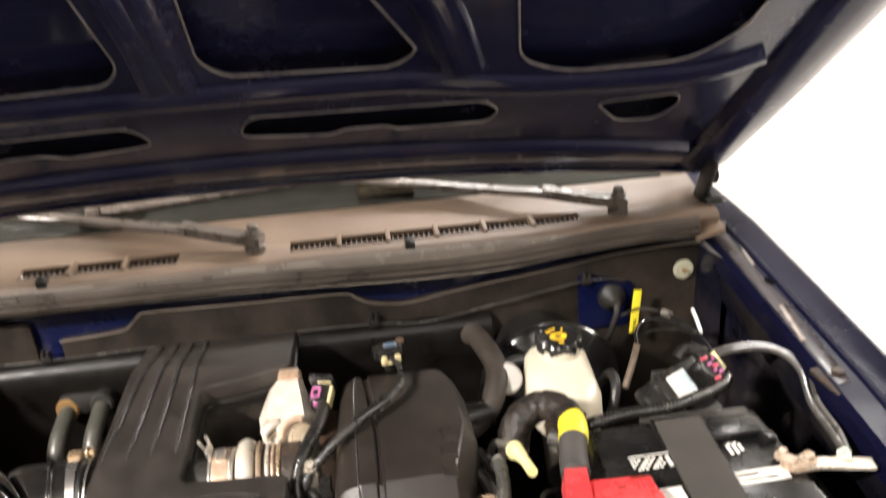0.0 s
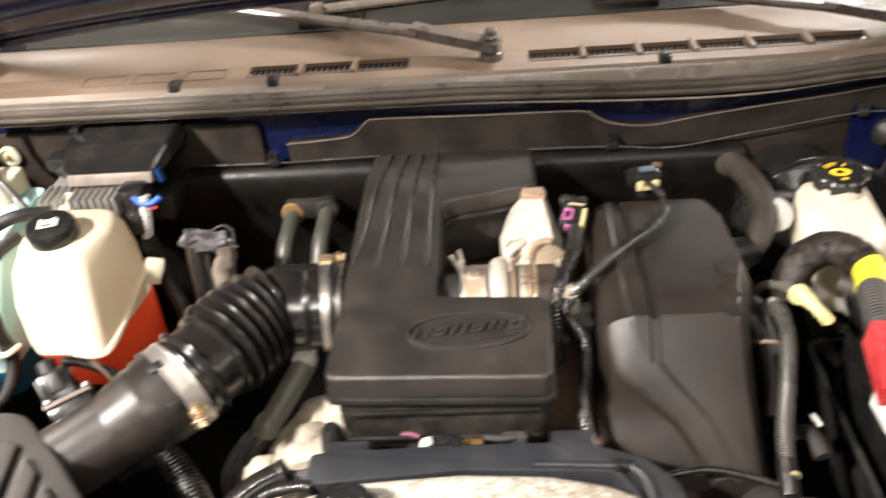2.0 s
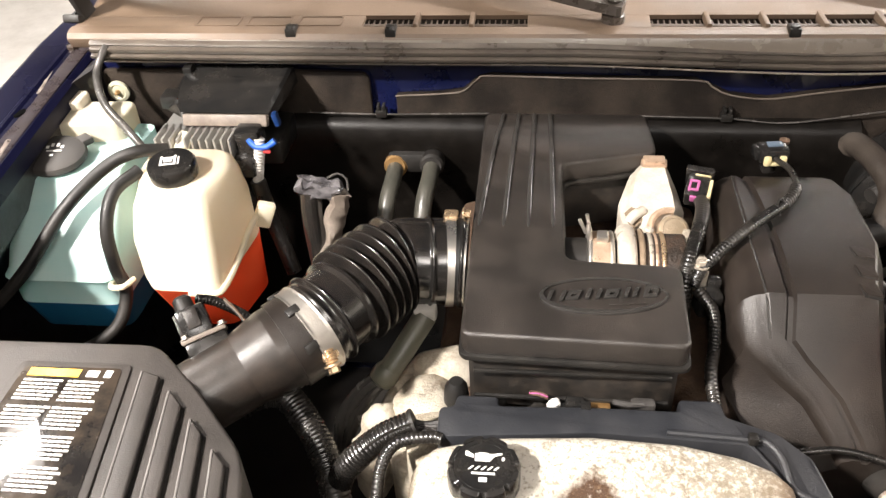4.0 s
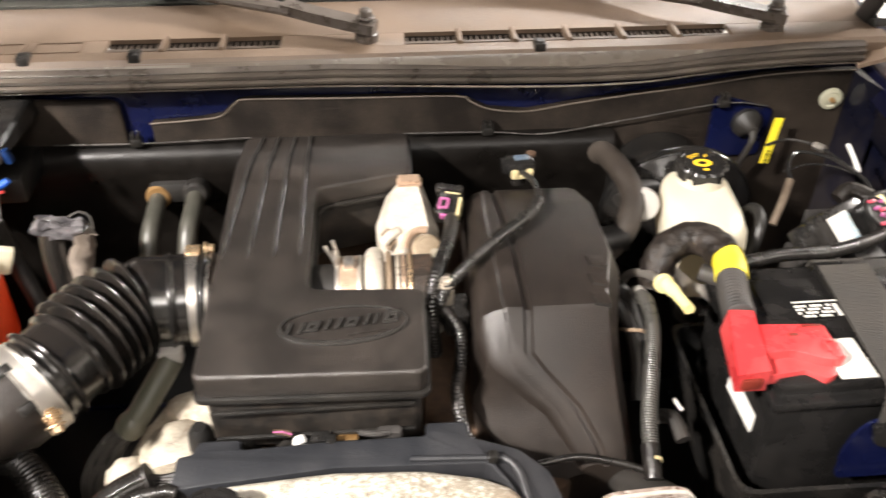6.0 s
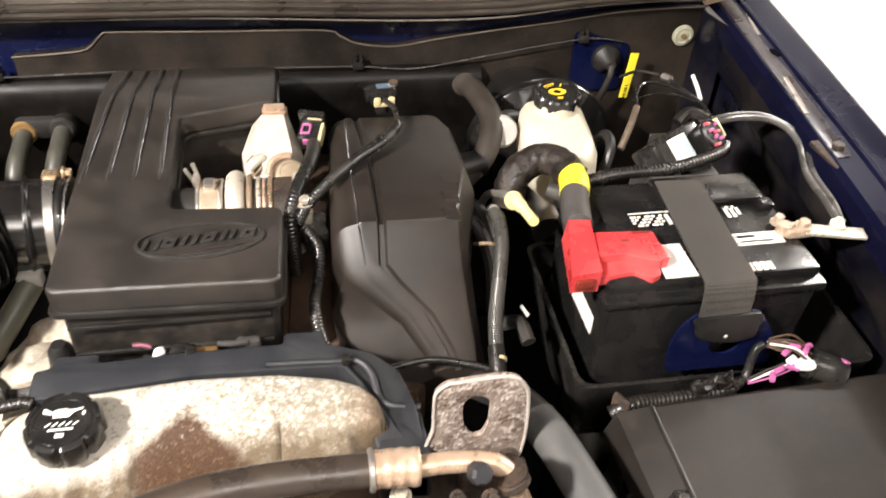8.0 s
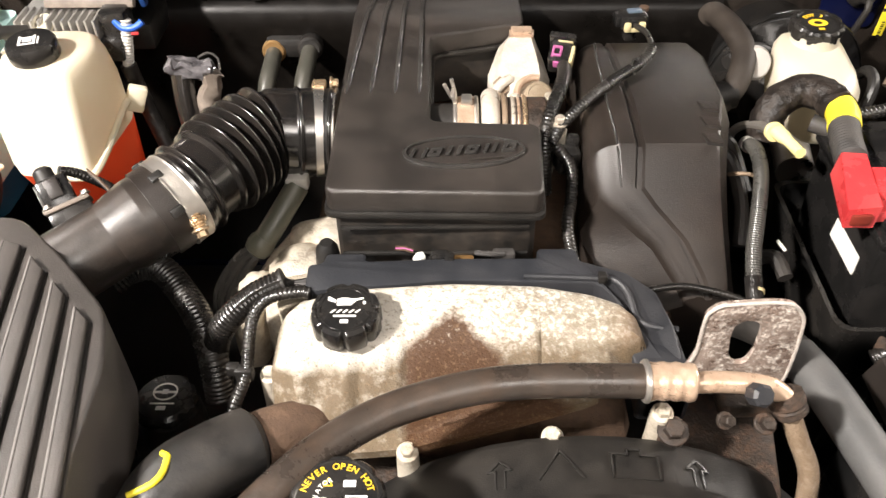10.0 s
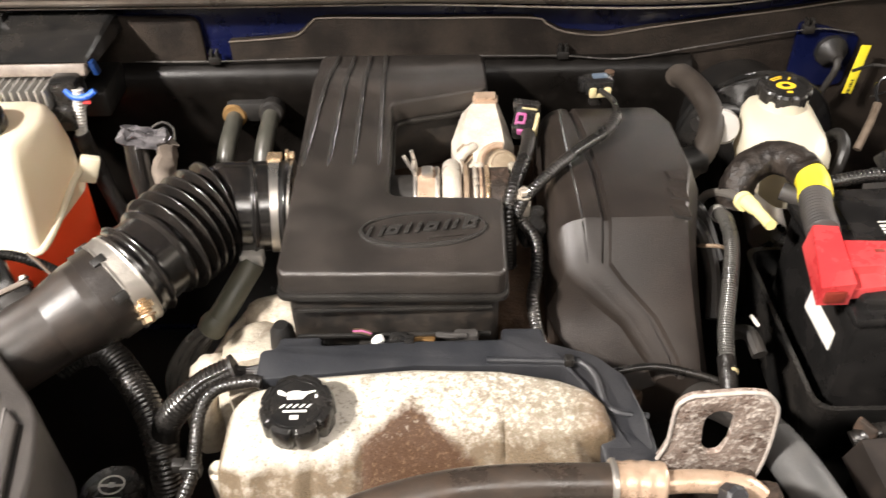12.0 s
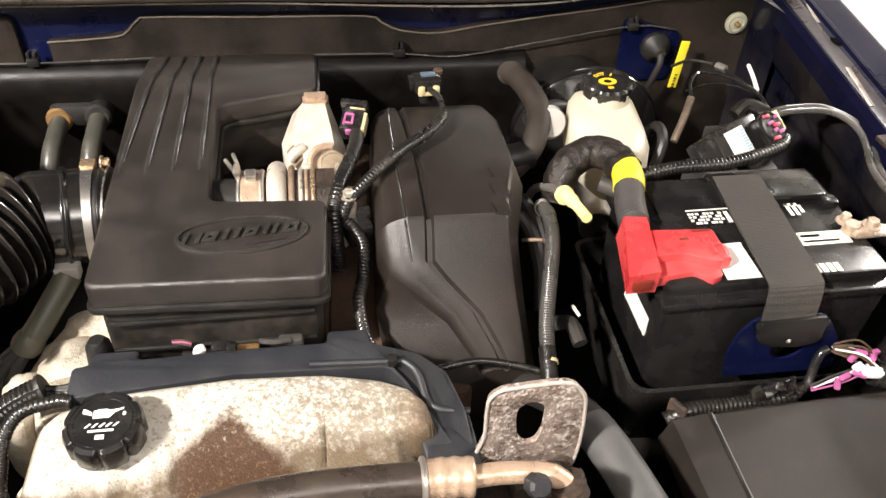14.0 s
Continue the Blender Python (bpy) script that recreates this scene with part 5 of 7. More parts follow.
part("plug_body", moved(merge(box((0, 0, 0), (0.034, 0.024, 0.018), 0.003), box((-0.018, 0.002, 0), (0.008, 0.018, 0.014), 0.002), box((0, 0.004, -0.018), (0.016, 0.016, 0.022), 0.003)), PLUG), GLOSSY, map_plug)
part("plug_window", moved(box((0.002, 0.002, 0.0096), (0.018, 0.010, 0.003), 0.001), PLUG), SMOKE, map_plug, "bluish grey window")
part("lock_clip", moved(merge(box((-0.009, -0.014, -0.004), (0.009, 0.006, 0.013), 0.003), box((0.009, -0.014, -0.004), (0.009, 0.006, 0.013), 0.003), box((0, -0.013, -0.008), (0.022, 0.005, 0.005), 0.001)), PLUG), CREAM, map_plug, "cream lock")
part("plug_seal", moved(lathe([(0.006, 0), (0.006, 0.004), (0.002, 0.005)], Matrix.Translation((0.017, 0.012, 0.005)), 14), PLUG), RUST, map_plug, "small orange-brown seal")
solid("wire_conduit", tube([(0.022, 0.945, 0.982), (0.030, 0.912, 0.988), (0.027, 0.872, 0.990), (0.008, 0.843, 0.988), (-0.024, 0.815, 0.985), (-0.056, 0.788, 0.975), (-0.084, 0.765, 0.958), (-0.094, 0.752, 0.945)], 0.0062, 12, pitch=0.0040, sag=lambda u: 0.55 if u < 0.28 else 1.0), CONDUIT, (0.0, 0.85, 0.95), "black corrugated wiring conduit", "conduit", "wiring conduits", sharp=85)
solid("cable_tie", tube([(0.002, 0.828, 0.984), (-0.002, 0.834, 0.994), (0.004, 0.842, 0.997), (0.010, 0.838, 0.988)], 0.0016, 8), PLASTIC, (0.01, 0.85, 0.97), "thin black cable tie", "cable tie")
solid("wire_conduit", tube([(-0.088, 0.752, 0.940), (-0.074, 0.730, 0.930), (-0.076, 0.695, 0.915), (-0.082, 0.665, 0.905), (-0.078, 0.640, 0.885), (-0.068, 0.628, 0.868)], 0.0062, 12, pitch=0.0040), CONDUIT, (-0.08, 0.7, 0.9), "black corrugated wiring conduit", "conduit", "wiring conduits", sharp=85)
solid("wiring_junction", merge(box((-0.076, 0.752, 0.925), (0.026, 0.022, 0.03), 0.005, pose(0, 0, 0, 10, 0, 20)), box((-0.070, 0.762, 0.943), (0.014, 0.012, 0.012), 0.003)), GLOSSY, (-0.076, 0.75, 0.91), "small black wiring junction", "connector")

# ---------------------------------------------------------------- passenger side: air filter box and intake hose
airbox = thing("air_filter_box", (-0.70, 0.45, 0.45), "black ribbed plastic air filter box with a label", "air filter box")
AIR = [(-0.91, 0.630), (-0.630, 0.634), (-0.566, 0.574), (-0.506, 0.508), (-0.488, 0.445), (-0.484, 0.250), (-0.91, 0.250)]
AIR = rounded(AIR, 0.018, 3)
part("lid", prism(AIR[::-1], 0.835, 0.947, 0.010, 3), AIR_LID, airbox, "greyish black lid")
part("base", prism(rounded([(-0.89, 0.61), (-0.64, 0.612), (-0.55, 0.53), (-0.515, 0.40), (-0.515, 0.27), (-0.89, 0.27)][::-1], 0.018, 3), 0.45, 0.838, 0.004), PLASTIC, airbox)
for (xa, ya), (xb, yb), lean in (((-0.629, 0.593), (-0.609, 0.586), 0.157), ((-0.594, 0.571), (-0.576, 0.553), 0.165), ((-0.562, 0.539), (-0.546, 0.522), 0.19), ((-0.531, 0.507), (-0.515, 0.491), 0.20)):
    low = 0.30
    panel = [(xa, ya), (xa + lean * (ya - low), low), (xb + lean * (yb - low), low), (xb, yb)]
    part("lid_rib", prism(panel, 0.945, 0.9535, 0.0022, 3), AIR_LID, airbox)
    part("rib_shade_line", tube([(xb + 0.0012, yb, 0.9470), (xb + 0.0012 + lean * (yb - 0.42), 0.42, 0.9470), (xb + 0.0012 + lean * (yb - low), low, 0.9470)], 0.0016, 8, 0.03), RUBBER, airbox, "dark line for the shade beside the rib")
    part("rib_edge", tube([(xa + 0.001, ya - 0.003, 0.9533), (xa + 0.001 + lean * (ya - 0.45), 0.45, 0.9533), (xa + 0.001 + lean * (ya - low), low, 0.9533)], 0.0014, 8, 0.03), GLINT, airbox, "pale bead for the glint on the rib edge")
LABEL = [(-0.750, 0.594), (-0.651, 0.596), (-0.622, 0.407), (-0.750, 0.397)]
part("label_frame", prism(rounded(inset(LABEL[::-1], -0.008), 0.008), 0.944, 0.9495, 0.0015), AIR_LID, airbox)
label = part("label", prism(rounded(LABEL[::-1], 0.005), 0.947, 0.9502, 0.0003), LABEL_BLACK, airbox, "glossy black label with unreadable white lines")
ON = Matrix.Translation((-0.015, -0.006, 0.9503))
part("header", bars([(-0.727, 0.588, 0.052, 0.010)], 0.0004, ON), AMBER, label, "amber header bar")
rng = random.Random(5)
lines = [(-0.668, 0.589, 0.012, 0.008), (-0.650, 0.589, 0.007, 0.009)]
for k in range(36):
    if k % 7 != 6:
        y = 0.5815 - 0.0047 * k
        wide = 0.010 * k / 36
        for x, end in ((-0.727, -0.690 + 0.006 * rng.random()), (-0.682, -0.652 + wide + 0.007 * rng.random())):
            while x < end - 0.003:
                w = min(0.003 + 0.007 * rng.random(), end - x)
                lines.append((x, y, w, 0.0021))
                x += w + 0.0012
part("print", bars(lines, 0.0004, ON), PAPER, label, "white print lines")
hose = thing("intake_hose", (-0.45, 0.72, 0.87), "glossy black corrugated intake hose with steel clamps", "hose")
AXIS = [(-0.628, 0.572, 0.896), (-0.560, 0.622, 0.913), (-0.500, 0.668, 0.928), (-0.470, 0.705, 0.934), (-0.437, 0.757, 0.936), (-0.412, 0.787, 0.935), (-0.380, 0.797, 0.930), (-0.350, 0.803, 0.927), (-0.318, 0.803, 0.925)]


def even_path(points, step):
    """Points at even distances along a smooth curve, with the way ahead at each, averaged over a short stretch."""
    fine = smooth_path(points, 0.001)
    out, need, far = [], 0.0, 0.0
    for a, b in zip(fine, fine[1:]):
        d = (b - a).length
        while need <= far + d and d > 1e-9:
            out.append((need, a.lerp(b, (need - far) / d)))
            need += step
        far += d
    reach = max(1, int(0.020 / step))
    ways = [(out[min(k + reach, len(out) - 1)][1] - out[max(k - reach, 0)][1]).normalized() for k in range(len(out))]
    return [(far_k, p, w) for (far_k, p), w in zip(out, ways)]


HOSE_LINE = even_path(AXIS, 0.0006)


def turned(a, b, radius, n=40):
    """The hose between two distances along it; radius is a function of the distance."""
    rings, up = [], Vector((0, 0, 1))
    for far, p, w in HOSE_LINE:
        if a <= far <= b:
            up = (up - w * up.dot(w)).normalized()
            side, r = w.cross(up), radius(far)
            rings.append([p + r * (math.cos(math.tau * j / n) * side + math.sin(math.tau * j / n) * up) for j in range(n)])
    return loft(rings)


def peak(far, at_far, wide):
    return math.exp(-((far - at_far) / wide) ** 2)


DISCS = [0.2395, 0.2535, 0.2665, 0.2795, 0.2925, 0.3055]


def bellows_radius(far):
    r = 0.0465 + 0.0060 * peak(far, 0.1985, 0.0022) + 0.0050 * max(0.0, min(1.0, (far - 0.222) / 0.003)) * max(0.0, min(1.0, (0.232 - far) / 0.004))
    r -= 0.0050 * max(0.0, min(1.0, (far - 0.231) / 0.004)) * max(0.0, min(1.0, (0.314 - far) / 0.004))
    disc = max(max(0.0, 1 - (abs(far - d) / 0.0034) ** 2.5) for d in DISCS)
    r += 0.0155 * disc
    r += 0.0035 * max(0.0, min(1.0, (far - 0.312) / 0.008)) + 0.0030 * peak(far, 0.3480, 0.0025)
    return r


part("sensor_tube", turned(0.0, 0.165, lambda f: 0.0392 + 0.0070 * max(0.0, min(1.0, (f - 0.105) / 0.035)), 36), INTAKE, hose, "smooth charcoal sensor tube")
part("tube_rim", turned(0.150, 0.168, lambda f: 0.0485, 36), DUCT, hose)
for a in (0.5, 1.35, 2.3):
    far, q, w = HOSE_LINE[int(0.161 / 0.0006)]
    side = w.cross(Vector((0, 0, 1))).normalized()
    spot = q + 0.0490 * (math.cos(a) * side + math.sin(a) * Vector((0, 0, 1)))
    part("rim_tab", box(spot, (0.014, 0.010, 0.006), 0.0015, Matrix((w, (spot - q).normalized().cross(w), (spot - q).normalized())).transposed().to_4x4()), PLASTIC, hose)
part("hose_cuff", turned(0.166, 0.190, lambda f: 0.0478 + 0.002 * peak(f, 0.189, 0.003)), SHINY_RUBBER, hose)
part("hose_clamp", turned(0.1685, 0.1845, lambda f: 0.0502 + 0.0008 * (peak(f, 0.1690, 0.0012) + peak(f, 0.1840, 0.0012)), 44), STEEL, hose, "zinc worm-drive hose clamp")
part("bellows", turned(0.186, 0.366, bellows_radius, 56), SHINY_RUBBER, hose, "deep glossy bellows", sharp=50)
part("hose_clamp", turned(0.3660, 0.3790, lambda f: 0.0515, 44), STEEL, hose, "zinc hose clamp")
part("hose_collar", turned(0.3600, 0.3850, lambda f: 0.0498), RUBBER, hose)
part("hose_collar", turned(0.3835, 0.3900, lambda f: 0.0510 + 0.0015 * peak(f, 0.3865, 0.0020)), SHINY_RUBBER, hose)
part("clamp_ring", turned(0.3890, 0.3925, lambda f: 0.0505), STEEL, hose, "thin steel ring")
part("clamp_screw", merge(box((-0.4625, 0.647, 0.938), (0.018, 0.026, 0.010), 0.003, pose(0, 0, 0, 40, 0, 40)), tube([(-0.470, 0.658, 0.951), (-0.462, 0.645, 0.940), (-0.455, 0.636, 0.928)], 0.0065, 12, pitch=0.003, amp=0.1), bolt((-0.455, 0.635, 0.927), (0.35, -0.6, -0.6), 0.006, 0.008)), BRIGHT_TAN, hose, "tarnished clamp screw")
part("clamp_screw", merge(box((-0.353, 0.826, 0.975), (0.016, 0.014, 0.008), 0.002), bolt((-0.340, 0.828, 0.976), (1, 0, 0), 0.005, 0.008)), BRIGHT_TAN, hose)
sensor = thing("air_flow_sensor", (-0.585, 0.668, 0.93), "black air flow sensor plug on the intake tube", "sensor")
SZ = Vector((-0.45, 0.58, 0.68)).normalized()
SX = (Vector((0.79, 0.58, 0.20)) - SZ * SZ.dot(Vector((0.79, 0.58, 0.20)))).normalized()
S = Matrix.Translation((-0.581, 0.641, 0.936)) @ Matrix((SX, SZ.cross(SX), SZ)).transposed().to_4x4()
part("sensor_body", moved(box((0, 0, 0.002), (0.043, 0.028, 0.020), 0.003), S), GLOSSY, sensor)
part("sensor_flange", moved(box((0, 0, 0.0145), (0.046, 0.031, 0.005), 0.0015), S), PALE_SCUFF, sensor, "pale grey flange")
plug_part = part("sensor_plug", moved(box((-0.004, 0.0, 0.031), (0.030, 0.023, 0.032), 0.003), S), GLOSSY, sensor)
for k in range(3):
    part("plug_rib", moved(box((-0.0195, -0.008 + 0.008 * k, 0.031), (0.004, 0.003, 0.026), 0.0008), S), DUCT, plug_part)
part("plug_latch", moved(box((-0.004, -0.0130, 0.034), (0.014, 0.005, 0.020), 0.0015), S), DUCT, plug_part)
part("plug_boot", moved(lathe([(0.010, 0), (0.0095, 0.012), (0.006, 0.015)], Matrix.Translation((-0.008, 0.006, 0.047)), 16), S), RUBBER, sensor)
for x in (-0.018, 0.020):
    part("sensor_screw", moved(bolt((x, -0.012, 0.017), (0, 0, 1), 0.0035, 0.004), S), STEEL, sensor)
for k, m in enumerate((RUST, PALE_SCUFF, CABLE)):
    part("wire", tube([(-0.578, 0.690, 0.962 - 0.003 * k), (-0.566, 0.684, 0.954 - 0.003 * k), (-0.552, 0.676, 0.940 - 0.003 * k)], 0.0010, 6), m, sensor)
solid("wire_conduit", tube([(-0.604, 0.684, 0.964), (-0.592, 0.692, 0.955), (-0.574, 0.698, 0.938), (-0.556, 0.702, 0.916), (-0.540, 0.706, 0.885), (-0.53, 0.708, 0.85)], 0.0052, 10, pitch=0.004), CONDUIT, (-0.58, 0.7, 0.9), "black corrugated wiring conduit", "conduit", "wiring conduits", sharp=85)

# ---------------------------------------------------------------- coolant tank
tank = thing("coolant_tank", (-0.69, 0.92, 0.70), "milky cream coolant tank half full of red fluid", "coolant tank")


def tank_ring(z, back, bl, br, right, fr, fl, left):
    return [(x, y, z) for x, y in rounded([(fl, left[1]), (fr, left[1] - 0.002), (right[0], right[1]), (br, back), (bl, back), (left[0], back - 0.05)], 0.014, 3)]


R = [tank_ring(0.738, 0.984, -0.755, -0.662, (-0.648, 0.960), -0.672, -0.738, (-0.752, 0.882)), tank_ring(0.746, 0.988, -0.760, -0.656, (-0.642, 0.962), -0.662, -0.745, (-0.762, 0.876)), tank_ring(0.848, 0.990, -0.775, -0.650, (-0.635, 0.953), -0.650, -0.742, (-0.778, 0.824)),
     tank_ring(0.862, 0.990, -0.776, -0.652, (-0.637, 0.950), -0.652, -0.748, (-0.780, 0.828)), tank_ring(0.905, 0.988, -0.777, -0.650, (-0.639, 0.948), -0.658, -0.760, (-0.782, 0.848)), tank_ring(0.940, 0.986, -0.774, -0.656, (-0.643, 0.944), -0.662, -0.756, (-0.776, 0.862)),
     tank_ring(0.956, 0.984, -0.772, -0.662, (-0.648, 0.940), -0.667, -0.748, (-0.770, 0.872)), tank_ring(0.964, 0.976, -0.764, -0.668, (-0.656, 0.932), -0.672, -0.742, (-0.760, 0.880))]
part("shell", loft(R[2:], "last"), COOLANT_TANK, tank, sharp=60)
part("coolant", loft(R[:3], "first"), COOLANT, tank, "wall glowing red with coolant", sharp=60)
part("bracket_tab", box((-0.621, 0.946, 0.882), (0.024, 0.014, 0.036), 0.003, pose(0, 0, 0, 0, 24, 20)), COOLANT_TANK, tank)
part("seam_flange", tube([(-0.690, 0.823, 0.846), (-0.656, 0.824, 0.846), (-0.646, 0.838, 0.850), (-0.639, 0.88, 0.862), (-0.632, 0.930, 0.880), (-0.620, 0.950, 0.890)], 0.0045, 8, 0.006), COOLANT_TANK, tank)
part("neck", lathe([(0.030, 0), (0.028, 0.012), (0.026, 0.018)], pose(-0.712, 0.915, 0.956), 28), COOLANT_TANK, tank)
cap = part("cap", lathe([(0.0295, 0), (0.0305, 0.003), (0.0305, 0.018), (0.028, 0.022), (0.022, 0.0225), (0.001, 0.0225)], pose(-0.712, 0.912, 0.965, 3), 48, 24, 0.012, 0.03), GLOSSY, tank, "black screw cap")
CAPTOP = pose(-0.712, 0.912, 0.965, 3) @ Matrix.Translation((0, 0, 0.0227)) @ pose(0, 0, 0, 0, 0, 14)
part("printed_symbol", bars([(-0.013, -0.010, 0.003, 0.020), (-0.010, 0.004, 0.014, 0.003), (-0.010, -0.010, 0.016, 0.003), (0.004, -0.010, 0.003, 0.020), (-0.008, -0.003, 0.010, 0.006), (0.009, -0.010, 0.002, 0.016)], 0.0004, CAPTOP), WHITE, cap, "white printed symbol")
part("outlet", lathe([(0.010, 0), (0.010, 0.03)], Matrix.Translation((-0.735, 0.985, 0.952)) @ pose(0, 0, 0, -70), 14), COOLANT_TANK, tank)
solid("overflow_hose", tube([(-0.97, 0.80, 0.81), (-0.90, 0.822, 0.875), (-0.852, 0.875, 0.935), (-0.81, 0.925, 0.966), (-0.775, 0.945, 0.977), (-0.742, 0.968, 0.968)], 0.0085, 12), RUBBER, (-0.8, 0.9, 0.93), "black rubber overflow hose over the washer tank", "hose", "rubber hoses")
solid("overflow_hose", tube([(-0.762, 0.92, 0.966), (-0.785, 0.885, 0.955), (-0.792, 0.855, 0.92), (-0.790, 0.842, 0.87), (-0.785, 0.838, 0.83), (-0.80, 0.81, 0.79), (-0.86, 0.78, 0.76)], 0.0085, 12), RUBBER, (-0.79, 0.85, 0.8), "black rubber hose clipped to the tank", "hose", "rubber hoses")
solid("hose_clip", tube([(-0.802, 0.848, 0.842), (-0.797, 0.829, 0.846), (-0.780, 0.828, 0.848), (-0.772, 0.845, 0.848)], 0.004, 8), COOLANT_TANK, (-0.79, 0.84, 0.84), "cream plastic hose clip", "clip")
solid("overflow_hose", tube([(-0.872, 1.150, 1.045), (-0.878, 1.120, 1.035), (-0.885, 1.095, 1.010), (-0.862, 1.055, 0.985), (-0.815, 1.015, 0.965), (-0.79, 1.000, 0.94)], 0.0058, 12), CABLE, (-0.86, 1.05, 0.95), "black washer hose up to the cowl", "hose", "rubber hoses")

# ---------------------------------------------------------------- washer fluid tank
washer = thing("washer_tank", (-0.88, 0.95, 0.70), "pale turquoise washer fluid tank with a grey cap", "washer tank")
W = [rounded([(-0.93, 0.845), (-0.800, 0.845), (-0.795, 1.05), (-0.93, 1.05)], 0.02), rounded([(-0.945, 0.838), (-0.796, 0.838), (-0.790, 1.06), (-0.945, 1.06)], 0.02)]
part("fluid", loft([[(x, y, 0.76) for x, y in W[0]], [(x, y, 0.806) for x, y in W[1]]]), WASHER_FLUID, washer, "wall dark blue with washer fluid")
W2 = [[(x, y, 0.806) for x, y in W[1]], [(x, y, 0.842) for x, y in W[1]], [(x, y, 0.850) for x, y in rounded([(-0.95, 0.832), (-0.795, 0.832), (-0.790, 1.06), (-0.95, 1.06)], 0.02)], [(x, y, 0.858) for x, y in W[1]],
      [(x, y, 0.915) for x, y in rounded([(-0.945, 0.885), (-0.800, 0.895), (-0.797, 1.07), (-0.945, 1.07)], 0.02)], [(x, y, 0.942) for x, y in rounded([(-0.945, 0.925), (-0.812, 0.945), (-0.805, 1.08), (-0.95, 1.075)], 0.02)]]
part("shell", loft(W2), WASHER_TANK, washer, sharp=50)
part("top", prism(rounded([(-0.945, 1.02), (-0.835, 1.03), (-0.835, 1.095), (-0.945, 1.09)], 0.015), 0.93, 0.972, 0.008, 3), WASHER_TOP, washer, "pale moulded top")
part("top", prism(rounded([(-0.955, 1.06), (-0.905, 1.06), (-0.905, 1.10), (-0.955, 1.10)], 0.01), 0.93, 0.985, 0.006, 3), WASHER_TOP, washer)
part("neck", lathe([(0.034, -0.03), (0.031, 0.006)], pose(-0.903, 0.972, 0.945), 28), WASHER_TOP, washer)
cap = part("cap", lathe([(0.039, 0), (0.041, 0.004), (0.039, 0.010), (0.030, 0.013), (0.001, 0.013)], pose(-0.903, 0.968, 0.950, 6, 4), 36), GREY_RUBBER, washer, "grey snap cap")
part("cap_tab", box((-0.880, 1.006, 0.957), (0.022, 0.02, 0.010), 0.003, pose(0, 0, 0, 0, 0, -35)), GREY_RUBBER, cap)
part("printed_symbol", bars([(-0.012, 0.0, 0.004, 0.006), (-0.006, 0.004, 0.004, 0.007), (0.001, 0.004, 0.004, 0.007), (0.007, 0.0, 0.004, 0.006), (-0.010, -0.007, 0.020, 0.003), (-0.004, -0.017, 0.005, 0.004)], 0.0004, pose(-0.903, 0.972, 0.9642, 6, 4, 12)), WHITE, cap, "white printed symbol")

# ---------------------------------------------------------------- engine control module at the firewall
ecu = thing("control_module", (-0.69, 1.08, 0.90), "finned aluminium control module under a black cover", "control module")
part("cover", loft([[(-0.748, 1.040, 0.975), (-0.618, 1.038, 0.975), (-0.610, 1.150, 0.975), (-0.785, 1.150, 0.975), (-0.786, 1.070, 0.975)], [(-0.745, 1.036, 0.986), (-0.620, 1.034, 0.986), (-0.612, 1.148, 1.000), (-0.770, 1.148, 1.000), (-0.768, 1.068, 0.990)],
                    [(-0.740, 1.042, 0.990), (-0.624, 1.040, 0.990), (-0.616, 1.144, 1.004), (-0.764, 1.144, 1.004), (-0.759, 1.068, 0.994)]]), GLOSSY, ecu, "black sloping cover")
part("cover_edge", box((-0.680, 1.029, 0.978), (0.118, 0.012, 0.016), 0.002, pose(0, 0, 0, -25)), PALE_SCUFF, ecu, "pale scuffed front edge")
part("cover_tab", box((-0.770, 1.075, 0.985), (0.028, 0.03, 0.02), 0.004), PLASTIC, ecu)
part("cover_tab", box((-0.762, 1.13, 1.0), (0.014, 0.02, 0.02), 0.003), PLASTIC, ecu)
part("case", box((-0.715, 1.075, 0.945), (0.115, 0.10, 0.045), 0.004), FINS, ecu)
for k in range(11):
    part("fin", box((-0.768 + 0.0102 * k, 1.010, 0.953), (0.0034, 0.044, 0.036), 0.0012), FINS, ecu)
part("mount", box((-0.70, 1.10, 0.91), (0.16, 0.09, 0.04), 0.006), PLASTIC, ecu)
part("case_plug", merge(box((-0.645, 1.015, 0.955), (0.034, 0.035, 0.045), 0.004), box((-0.652, 1.0, 0.928), (0.03, 0.03, 0.03), 0.004)), GLOSSY, ecu, "black multi-pin plug")
part("plug_lever", merge(tube([(-0.642, 1.000, 0.966), (-0.634, 0.996, 0.958), (-0.618, 0.996, 0.957), (-0.606, 1.000, 0.964)], 0.0046, 10)), BLUE_PLASTIC, ecu, "bright blue lock lever")
part("plug_lever", box((-0.606, 1.020, 0.986), (0.008, 0.012, 0.020), 0.003, pose(0, 0, 0, 0, -12)), DEEP_BLUE, ecu, "dark blue lock lever")
part("plug_lock", box((-0.618, 0.995, 0.950), (0.010, 0.004, 0.004), 0.001), RED, ecu, "small red lock")
module_wires = thing("wire_conduit", (-0.64, 1.0, 0.8), "wiring conduit leaving the control module, pale spiral above black tape", "conduit", "wiring conduits")
part("spiral", tube([(-0.628, 1.002, 0.966), (-0.631, 0.999, 0.945), (-0.637, 0.997, 0.915), (-0.640, 0.996, 0.900)], 0.0070, 12, pitch=0.0045, amp=0.12), GREY_PLASTIC, module_wires, "pale spiral sleeve", sharp=85)
part("taped_run", tube([(-0.640, 0.996, 0.903), (-0.634, 0.992, 0.87), (-0.622, 0.982, 0.83), (-0.600, 0.96, 0.77)], 0.0110, 12), TAPE, module_wires)

